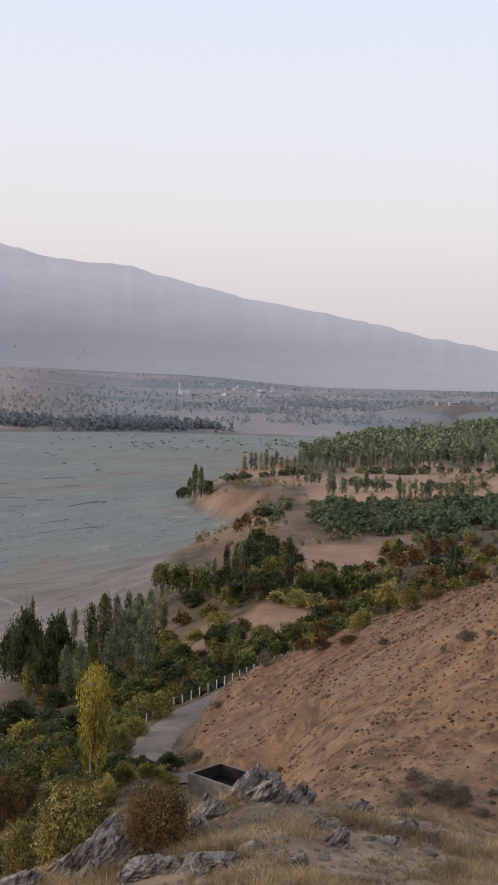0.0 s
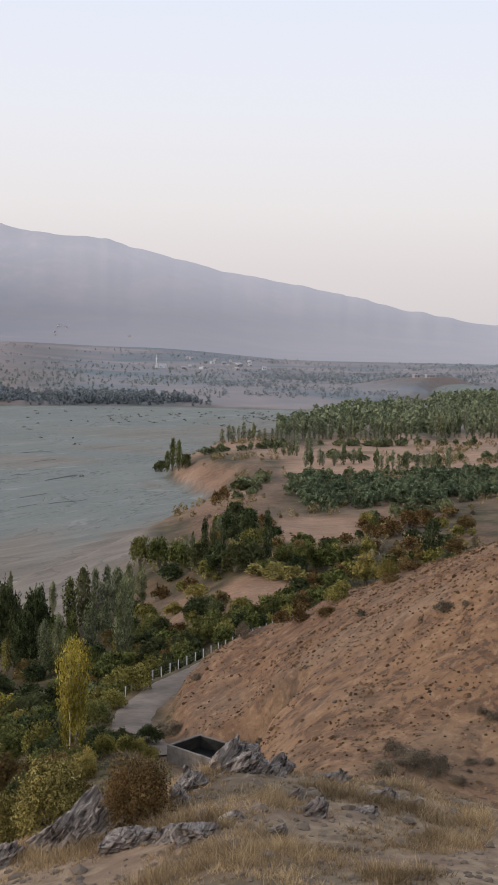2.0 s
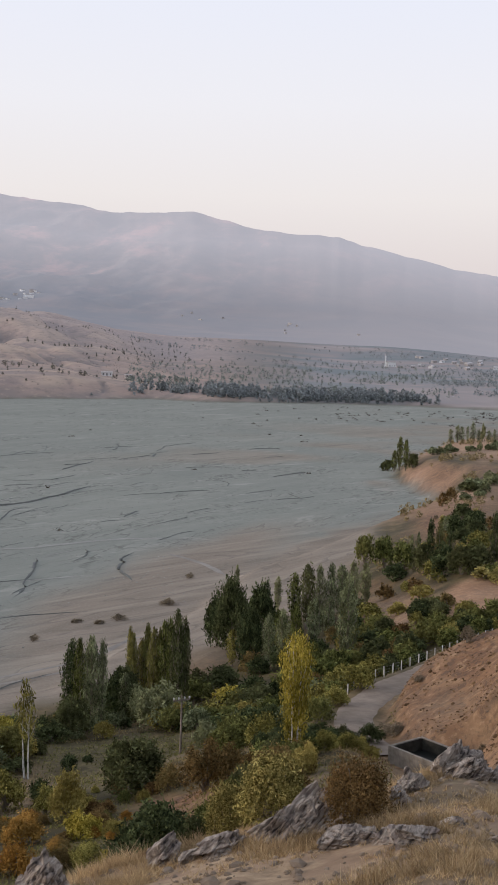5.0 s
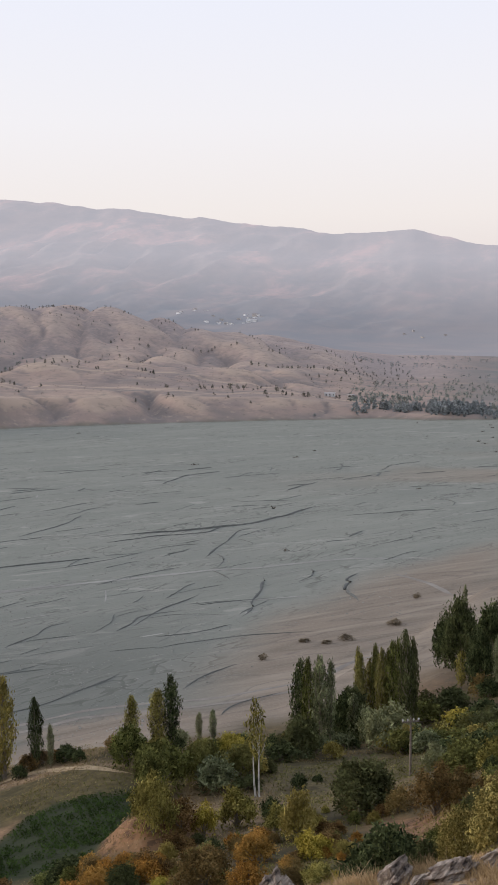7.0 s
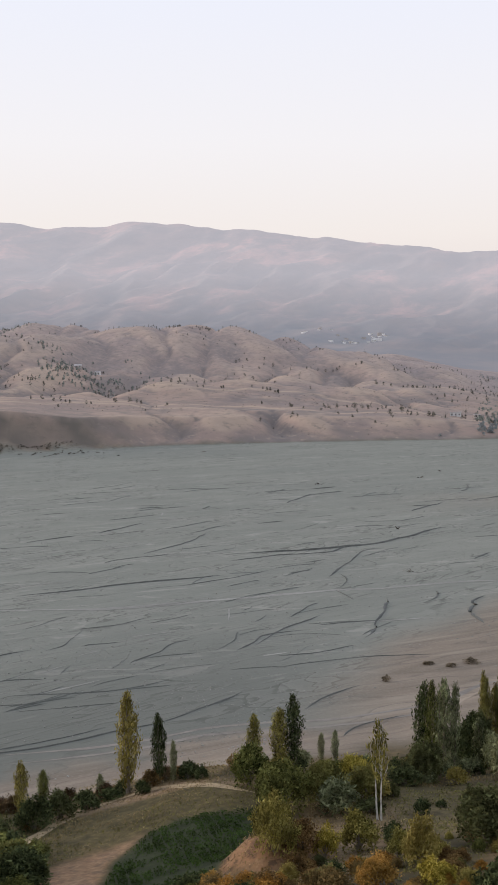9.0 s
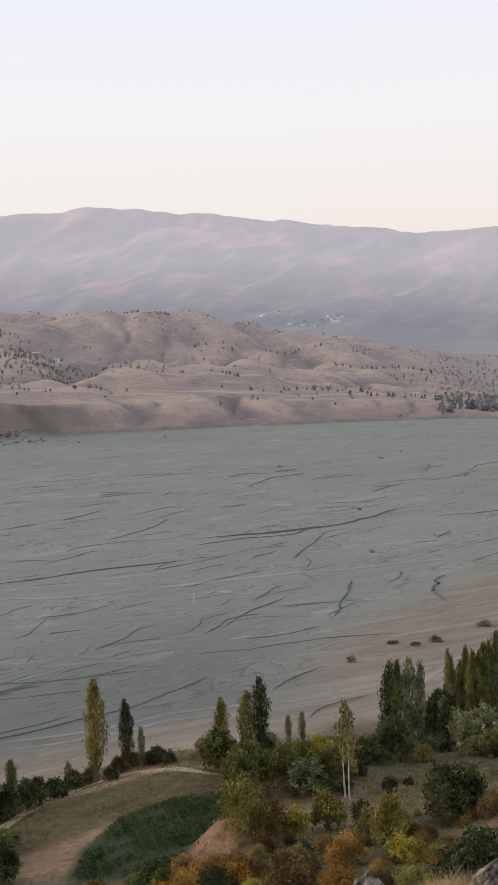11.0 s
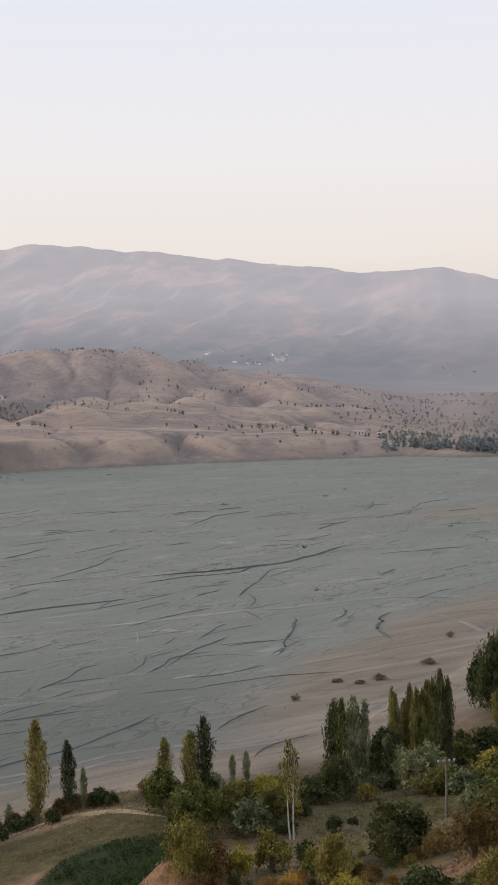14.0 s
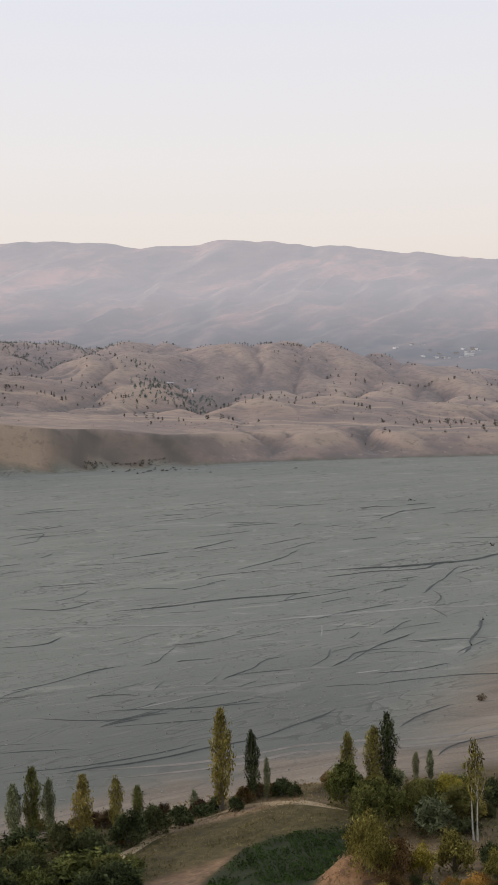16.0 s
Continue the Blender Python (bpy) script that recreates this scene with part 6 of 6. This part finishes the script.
MAIN_3 = [
    ([(-154.9, 176.4), (-150.2, 187.2), (-149.8, 197.6), (-146, 205.8)], 0.4),
    ([(-137.8, 165.4), (-128.3, 167.3), (-121.7, 172.8)], 0.35),
    ([(-129, 146.4), (-120.4, 153.9)], 0.3),
    ([(-210.6, 245), (-195.9, 247.3), (-196.3, 264.6)], 0.5),
    ([(-181.4, 207), (-173, 214), (-176.4, 222.3)], 0.4),
    ([(-68.1, 177), (-68.5, 183.2), (-62.9, 192)], 0.3),
    ([(-148.4, 457.5), (-145.6, 493.9)], 0.7),
    ([(-203.9, 464.4), (-207.2, 503.2)], 0.8),
    ([(-226.4, 357.5), (-225.9, 387.3)], 0.6),
    ([(-102.5, 250.5), (-92.7, 259.9)], 0.35),
]
brng = random.Random(17)
SMALL = []
for _ in range(300):
    a, d = radians(brng.uniform(2, 46)), 150 + 430 * brng.random() ** 1.4
    x, y = -d * math.sin(a), d * math.cos(a)
    if inside_dist(np.array([x]), np.array([y]), NEAR_LAND)[0] > -40 or inside_dist(np.array([x]), np.array([y]), FAR_LAND)[0] > -30:
        continue
    heading, ln = radians(brng.gauss(70, 9)), brng.uniform(4, 13) * (0.5 + d / 330)
    pts = [(x, y)]
    for k in range(6):
        heading += radians(brng.gauss(0, 11))
        pts.append((pts[-1][0] + math.cos(heading) * ln / 5, pts[-1][1] + math.sin(heading) * ln / 5))
    SMALL.append((pts, brng.uniform(0.05, 0.16) * (0.6 + d / 500)))
for k, (line, hgt) in enumerate(MAIN + MAIN_2 + MAIN_3):
    banks("silt_bank", "dark eroded silt bank winding over the drained bed", CHANNEL, [(line, hgt * 0.40)], k, "thing")
banks("silt_ripples", "many low eroded silt edges over the drained bed", RIPPLE, SMALL, 20)

CRUST = [([(-194.7, 222.3), (-182.5, 232.3), (-161, 243.4), (-148, 253), (-140, 266.6)], 0.8),
         ([(-60, 325), (-84.8, 319.8), (-96.6, 307.7), (-105.3, 296.8), (-113, 292.9), (-138.6, 264.1), (-146.6, 253.3), (-156.7, 244.5), (-172, 238)], 0.9)]
for _ in range(80):
    a, d = radians(brng.uniform(3, 45)), 155 + 420 * brng.random() ** 1.4
    x, y = -d * math.sin(a), d * math.cos(a)
    if inside_dist(np.array([x]), np.array([y]), NEAR_LAND)[0] > -45 or inside_dist(np.array([x]), np.array([y]), FAR_LAND)[0] > -40:
        continue
    heading, ln = radians(brng.gauss(64, 20)), brng.uniform(4, 16) * (0.5 + d / 350)
    CRUST.append(([(x, y), (x + math.cos(heading) * ln / 2 + brng.uniform(-1, 1), y + math.sin(heading) * ln / 2), (x + math.cos(heading) * ln, y + math.sin(heading) * ln)], brng.uniform(0.12, 0.4)))
strips("silt_crust", "pale dried silt crusts along old trickles", "silt crust", PALE_SILT, CRUST, 0.05)
strips("vehicle_track", "pale twin wheel tracks along the sandy shore", "track", TRACK, [
    ([(-49.2, 222), (-56.3, 219.6), (-58.6, 205), (-62.4, 197.7), (-68, 190.4), (-74.9, 182.7), (-82.7, 177.7), (-90, 172), (-94.8, 162.3), (-100.6, 155.5), (-112, 146)], 0.5),
    ([(-46, 236), (-52, 221.6), (-55.8, 203), (-60.4, 195), (-66, 187.4), (-73, 179.7), (-80.7, 174.4), (-88, 168.5), (-93, 159.3), (-99, 152), (-110, 142.5)], 0.4),
    ([(-69.9, 301.8), (-59.4, 293), (-49.8, 278.4)], 0.8)], 0.03)


def debris(name, label, spots, lo, hi, seed):
    rng = np.random.default_rng(seed)
    spots = np.array(spots)
    per = 14
    s = rng.uniform(lo, hi, (len(spots), 1, 1))
    off = rng.normal(size=(len(spots), per, 3)) * np.array((0.5, 0.5, 0.22)) * s
    off[..., 2] = np.abs(off[..., 2])
    c = (np.column_stack([spots, height(spots[:, 0], spots[:, 1])])[:, None, :] + off).reshape(-1, 3)
    return scatter_leaves(name, label, "driftwood", c, (lo + hi) * 0.22, SCRUB, seed + 1, 0.2, 0.4)


drng = np.random.default_rng(19)
DRIFT = []
for cx, cy, sx_, sy_, n in ((-455, 665, 25, 12, 40), (-20, 800, 60, 70, 60), (-120, 560, 80, 120, 6), (-250, 600, 120, 80, 5), (60, 780, 40, 60, 50), (20, 850, 60, 22, 70), (90, 860, 40, 30, 60)):
    q = np.column_stack([drng.normal(cx, sx_, n), drng.normal(cy, sy_, n)])
    keep = (inside_dist(q[:, 0], q[:, 1], NEAR_LAND) < -3) & (inside_dist(q[:, 0], q[:, 1], FAR_LAND) < -2)
    DRIFT.append(q[keep])
debris("driftwood", "dark snags and flood debris lying on the silt", np.concatenate(DRIFT), 0.6, 1.7, 20)


# ---- far shore: woods, hill trees, village ----
def far_trees(name, label, x, y, h0, h1, mat, seed, per=26, slim=0.3):
    """Far small trees, each a ragged clump standing on the ground."""
    rng = np.random.default_rng(seed)
    z = height(x, y)
    per = int(per * 1.5)
    h = rng.uniform(h0, h1, (len(x), 1))
    t = rng.uniform(0.02, 1.0, (len(x), per))
    r = h * slim * np.sqrt(np.clip(1.05 - (t * 1.6 - 0.6) ** 2, 0.02, 1)) * rng.uniform(0.1, 0.8, (len(x), per))
    a = rng.uniform(0, 6.28, (len(x), per))
    c = np.stack([x[:, None] + r * np.cos(a), y[:, None] + r * np.sin(a), z[:, None] + t * h], -1).reshape(-1, 3)
    return scatter_leaves(name, label, "trees", c, (h0 + h1) * 0.105, mat, seed + 1, 0.6, 0.55)


frng = np.random.default_rng(23)


def field_of(n, az0, az1, d0, d1):
    a, d = np.radians(frng.uniform(az0, az1, n)), frng.uniform(d0, d1, n)
    return -d * np.sin(a), d * np.cos(a)


# wood along the far shore
x, y = field_of(3800, -1, 18, 925, 1030)
f = inside_dist(x, y, FAR_LAND)
a = np.degrees(np.arctan2(-x, y))
ok = (f > 2) & (f < 14 + 60 * smooth(17, 9, a) * smooth(0, 6, a) + 60 * fbm(x / 70, y / 200, 2, 70)) & (frng.uniform(size=len(x)) < 0.9 - 0.8 * smooth(11, 17, a))
ok &= fbm(x / 24, y / 24, 3, 67) + frng.uniform(-0.1, 0.1, len(x)) > -0.08
tall = ok & (fbm(x / 45, y / 60, 2, 71) > 0.0)
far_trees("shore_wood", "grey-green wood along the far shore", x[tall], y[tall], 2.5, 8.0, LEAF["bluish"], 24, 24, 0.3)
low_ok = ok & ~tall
far_trees("shore_scrub", "low scrub along the far shore, bluish with haze", x[low_ok], y[low_ok], 1.5, 4.5, LEAF["bluish"], 72, 20, 0.7)
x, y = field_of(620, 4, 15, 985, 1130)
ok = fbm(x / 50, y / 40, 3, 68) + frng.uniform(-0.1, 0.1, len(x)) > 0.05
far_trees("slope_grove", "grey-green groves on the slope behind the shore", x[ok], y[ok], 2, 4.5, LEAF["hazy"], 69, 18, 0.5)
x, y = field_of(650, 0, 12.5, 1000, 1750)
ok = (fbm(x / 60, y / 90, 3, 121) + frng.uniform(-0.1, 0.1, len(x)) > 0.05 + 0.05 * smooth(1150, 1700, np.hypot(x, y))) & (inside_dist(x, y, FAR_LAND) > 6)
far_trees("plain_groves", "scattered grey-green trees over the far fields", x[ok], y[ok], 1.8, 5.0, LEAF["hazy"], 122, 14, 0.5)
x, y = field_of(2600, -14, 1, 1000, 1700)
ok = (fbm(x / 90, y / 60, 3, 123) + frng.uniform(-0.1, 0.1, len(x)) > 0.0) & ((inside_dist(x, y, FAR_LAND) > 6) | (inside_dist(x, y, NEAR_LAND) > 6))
far_trees("valley_groves", "groves along the valley floor, bluish with haze", x[ok], y[ok], 2.0, 5.5, LEAF["bluish"], 124, 12, 0.8)
# scrub over the middle land on this side
x, y = frng.uniform(-14, 118, 2600), frng.uniform(222, 560, 2600)
ok = (fbm(x / 22, y / 34, 3, 58) + frng.uniform(-0.06, 0.06, len(x)) > 0.03) & (inside_dist(x, y, NEAR_LAND) > 5)
for c in (BROWN_1, BROWN_2, TERRACE):
    ok &= inside_dist(x, y, c) < 1
far_trees("scrub", "olive-green scrub between the fields", x[ok], y[ok], 0.8, 2.6, LEAF["weed"], 59, 20, 0.8)
# woods and orchards of the far plain on this side of the river
x, y = field_of(2600, -14, -2.5, 610, 1000)
ok = (inside_dist(x, y, NEAR_LAND) > 6) & (fbm(x / 70, y / 90, 3, 25) + frng.uniform(-0.1, 0.1, len(x)) > -0.06)
far_trees("plain_wood", "pale grey-green poplar woods on the plain", x[ok], y[ok], 4, 9.5, LEAF["hazy_poplar"], 26, 22, 0.24)
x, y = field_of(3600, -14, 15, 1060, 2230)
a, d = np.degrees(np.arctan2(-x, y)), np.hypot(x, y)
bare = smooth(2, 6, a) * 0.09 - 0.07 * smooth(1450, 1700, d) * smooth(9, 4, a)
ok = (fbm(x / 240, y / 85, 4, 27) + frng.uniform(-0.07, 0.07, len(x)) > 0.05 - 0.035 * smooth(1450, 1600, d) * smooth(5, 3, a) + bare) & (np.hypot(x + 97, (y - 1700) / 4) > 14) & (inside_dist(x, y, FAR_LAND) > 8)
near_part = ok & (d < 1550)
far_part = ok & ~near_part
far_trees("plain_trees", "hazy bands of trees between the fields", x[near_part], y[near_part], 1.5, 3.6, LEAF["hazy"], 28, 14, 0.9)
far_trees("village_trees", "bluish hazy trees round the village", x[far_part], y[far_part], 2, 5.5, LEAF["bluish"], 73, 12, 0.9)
# scattered trees on the dry hills
x, y = field_of(2300, 12, 44, 930, 2100)
d = np.hypot(x, y)
dens = fbm(x / 90, y / 90, 3, 29)
ok = (inside_dist(x, y, FAR_LAND) > 20) & (dens + frng.uniform(-0.16, 0.06, len(x)) > 0.03 + 0.09 * smooth(1180, 1060, d) - 0.05 * smooth(30, 40, np.degrees(np.arctan2(-x, y))) * smooth(1300, 1500, d))
far_trees("hill_trees", "small dark trees dotted over the dry hills", x[ok], y[ok], 1.4, 3.8, LEAF["distant"], 30, 14, 0.42)


# rows and knots of trees along the tracks and field edges of the hills
hx, hy = [], []
for d0, a0, a1, count in ((1010, 14, 19, 16), (1030, 29, 36, 16), (1060, 20, 25, 8), (1205, 24, 30, 14), (1215, 33, 42, 24), (1420, 15, 20, 26), (1560, 18, 26, 22), (1740, 27, 33, 20), (1850, 33, 42, 30), (1330, 36, 43, 16)):
    a = np.radians(a0 + (a1 - a0) * frng.uniform(size=count) ** 1.2)
    d = d0 + 16 * np.sin(np.degrees(a) * 1.3) + frng.normal(size=count) * 4
    hx.append(-d * np.sin(a)), hy.append(d * np.cos(a))
far_trees("hedge_trees", "rows of small dark trees along hillside tracks", np.concatenate(hx), np.concatenate(hy), 1.8, 4.2, LEAF["distant"], 131, 16, 0.45)


# low scrub on the dry hills and at the foot of the bluff
x, y = field_of(5200, 13, 44, 880, 2000)
ok = (inside_dist(x, y, FAR_LAND) > 6) & (fbm(x / 70, y / 70, 3, 111) + frng.uniform(-0.12, 0.12, len(x)) > 0.03)
far_trees("hill_scrub", "low grey-brown scrub dotted over the dry hills", x[ok], y[ok], 0.5, 1.5, SCRUB, 112, 8, 0.9)
x, y = field_of(1800, 33.2, 37.2, 740, 880)
f = inside_dist(x + 18 * fbm(x / 60, y / 60, 3, 6), y, FAR_LAND)
ok = (f > 1) & (f < 3 + 12 * np.clip(0.3 + fbm(x / 30, y / 30, 2, 113) * 3, 0, 1))
far_trees("bluff_scrub", "dark scrub at the foot of the bluff", x[ok], y[ok], 0.8, 2.4, SCRUB, 114, 14, 0.9)


def build_house(x, y, w, d, h, turn, wall, label, pitched=True, z=None, roof=None):
    house = tagged(new("house"), label, "house", "village houses")
    bm = bmesh.new()
    box(bm, -w / 2, -d / 2, -1.5, w / 2, d / 2, h)
    walls = part("wall", bm, wall, house)
    bm = bmesh.new()
    e = 0.4
    if pitched:
        vs = [bm.verts.new(c) for c in ((-w / 2 - e, -d / 2 - e, h), (w / 2 + e, -d / 2 - e, h), (w / 2 + e, d / 2 + e, h), (-w / 2 - e, d / 2 + e, h), (-w / 2, 0, h + d * 0.28), (w / 2, 0, h + d * 0.28))]
        for q in ((0, 1, 5, 4), (2, 3, 4, 5), (1, 2, 5), (3, 0, 4), (3, 2, 1, 0)):
            bm.faces.new([vs[i] for i in q])
    else:
        box(bm, -w / 2 - e, -d / 2 - e, h, w / 2 + e, d / 2 + e, h + 0.35)
    part("roof", bm, roof or ROOF, house)
    for i in range(max(2, int(w / 3)) if z is None else 0):
        bm = bmesh.new()
        cx = -w / 2 + w * (i + 0.5) / max(2, int(w / 3))
        box(bm, cx - 0.5, -d / 2 - 0.06, 0.9, cx + 0.5, -d / 2 + 0.05, 2.2)
        part("window", bm, DARK, walls)
    house.matrix_basis = pose(x, y, ground_z(x, y) if z is None else z, 0, 0, turn)


def build_minaret(x, y, h):
    mosque = tagged(new("minaret"), "slim white village minaret with a pointed cap", "minaret")
    v, f = tube([(0, 0, -1), (0, 0, h * 0.2), (0, 0, h * 0.22), (0, 0, h * 0.78)], [1.5, 1.4, 1.0, 0.9], 12)
    mesh_part("shaft", mesh_from("shaft", v, f), WHITE_WALL, mosque)
    v, f = tube([(0, 0, h * 0.66), (0, 0, h * 0.69), (0, 0, h * 0.72), (0, 0, h * 0.725)], [0.9, 1.6, 1.6, 0.9], 12)
    mesh_part("balcony", mesh_from("balcony", v, f), WHITE_WALL, mosque)
    v, f = tube([(0, 0, h * 0.78), (0, 0, h)], [1.1, 0.03], 12)
    mesh_part("cap", mesh_from("cap", v, f), ROOF, mosque, "grey pointed cap")
    mosque.matrix_basis = pose(x, y, ground_z(x, y))


build_minaret(-97.7, 1770, 19.5)
vr = random.Random(41)
build_house(-90, 1774, 11, 11, 6.5, 20, WHITE_WALL, "white domed village prayer hall beside the minaret", False)
for _ in range(24):
    build_house(vr.uniform(-90, 60), vr.uniform(1650, 2150), vr.uniform(5, 8), vr.uniform(4, 7), vr.uniform(2.4, 3.4), vr.uniform(0, 90), vr.choice((STONE_WALL, STONE_WALL, WHITE_WALL)), "small pale village house among trees", vr.random() < 0.6)
build_house(-288.8, 1012.8, 9, 6, 3.2, 15, WHITE_WALL, "white farmhouse alone on the far slope", False)
build_house(-275, 1030, 5, 5, 2.6, 25, STONE_WALL, "low stone shed beside the white farmhouse", False)
build_house(-769, 1176, 8, 5, 3, 30, STONE_WALL, "pale farmhouse in a fold of the hills")
build_house(-752, 1190, 6, 5, 3, 10, WHITE_WALL, "pale farmhouse in a fold of the hills")
build_house(205, 1240, 9, 6, 3.0, 10, STONE_WALL, "pale farm building on a low rise", False)
build_house(192, 1246, 6, 5, 2.8, 20, STONE_WALL, "pale farm building on a low rise", False)
build_house(123.4, 692, 10, 6, 3.5, 20, STONE_WALL, "pale shed among the poplar woods")



def crops():
    """Leafy crop over the small green field, in uneven rows."""
    rng = np.random.default_rng(91)
    n = 34000
    x, y = rng.uniform(-64, -44, n), rng.uniform(83, 115, n)
    row = (x * 0.8 + y * 0.6) / 1.1
    keep = (inside_dist(x, y, GREEN_FIELD) > 0.4) & (np.abs(row - np.round(row)) < 0.42) & (fbm(x / 3, y / 3, 2, 92) + rng.uniform(-0.1, 0.1, n) > -0.08)
    x, y = x[keep], y[keep]
    c = np.column_stack([x, y, height(x, y) + rng.uniform(0.02, 0.35, len(x))])
    return scatter_leaves("field_crop", "low dark green crop on the terrace field", "crop", c, 0.10, CROP, 93, 0.4, 0.6)


crops()
strips("field_rim", "pale dry rim along the terrace edge", "field rim", RIM_GRASS, [
    ([(-72.6, 96), (-74.8, 101), (-76.2, 109.2), (-76.6, 116), (-75.2, 120), (-72.2, 122.3), (-67, 122.3), (-60.2, 119.8), (-55.8, 118.9)], 0.75),
    ([(-68, 121.6), (-62.5, 119.2), (-56.5, 118.2)], 0.4)], 0.05)


def meadow_weeds():
    """Grass and tall dry weeds over the terraces and between the shrubs: green in the hollows, dry on the humps."""
    rng = np.random.default_rng(94)
    n = 190000
    a, d = np.radians(rng.uniform(2, 43, n)), 56 + 115 * rng.uniform(size=n) ** 0.8
    x, y = -d * np.sin(a), d * np.cos(a)
    keep = (inside_dist(x, y, NEAR_LAND) > 3) & (inside_dist(x, y, GREEN_FIELD) < 0) & (inside_dist(x, y, PALE_PATH) < 0) & (road_dist(x, y)[0] > 2.6) & (fbm(x / 4, y / 4, 3, 95) + rng.uniform(-0.2, 0.2, n) > 0.02)
    x, y = x[keep], y[keep]
    c = np.column_stack([x, y, height(x, y) + rng.uniform(0.0, 0.2, len(x))])
    green = fbm(x / 14, y / 14, 3, 97) + 0.25 * (inside_dist(x, y, MEADOW) > 0) + rng.uniform(-0.1, 0.1, len(x)) > 0.02
    scatter_leaves("weeds", "dry straw-brown weeds over the terraces", "weeds", c[~green], 0.13, LEAF["weed"], 96, 1.3, 0.3)
    scatter_leaves("meadow_grass", "low olive-green grass between the shrubs", "grass", c[green], 0.14, LEAF["meadow"], 98, 1.3, 0.3)


meadow_weeds()


# far villages at the foot of the range
VILLAGES = ((19.0, 23.0, 3000, 3200, 26), (7.2, 8.0, 2880, 2960, 4), (10.6, 12.6, 2950, 3100, 4), (3.0, 9.0, 2600, 2900, 3))
for a0, a1, r0, r1, count in VILLAGES:
    for _ in range(count):
        a, r = radians(vr.uniform(a0, a1)), vr.uniform(r0, r1)
        x, y = -r * math.sin(a), r * math.cos(a)
        z = float(mountain_z(np.array([x]), np.array([y]))[0])
        build_house(x, y, vr.uniform(6, 10) * (1 if a0 > 15 else 0.6), vr.uniform(5, 8), vr.uniform(2.5, 4), vr.uniform(-20, 60), vr.choice((WHITE_WALL, WHITE_WALL, STONE_WALL) if a0 > 15 else (STONE_WALL,)), "pale house of a far village in haze", False, z, STONE_WALL)
a = radians(19.5)
x, y = -3040 * math.sin(a), 3040 * math.cos(a)
build_house(x, y, 26, 10, 7, 18, WHITE_WALL, "long white hall at the edge of the far village", False, float(mountain_z(np.array([x]), np.array([y]))[0]))

x, y = field_of(900, 35, 44, 1480, 1950)
ok = fbm(x / 90, y / 90, 3, 101) + frng.uniform(-0.1, 0.1, len(x)) > 0.0
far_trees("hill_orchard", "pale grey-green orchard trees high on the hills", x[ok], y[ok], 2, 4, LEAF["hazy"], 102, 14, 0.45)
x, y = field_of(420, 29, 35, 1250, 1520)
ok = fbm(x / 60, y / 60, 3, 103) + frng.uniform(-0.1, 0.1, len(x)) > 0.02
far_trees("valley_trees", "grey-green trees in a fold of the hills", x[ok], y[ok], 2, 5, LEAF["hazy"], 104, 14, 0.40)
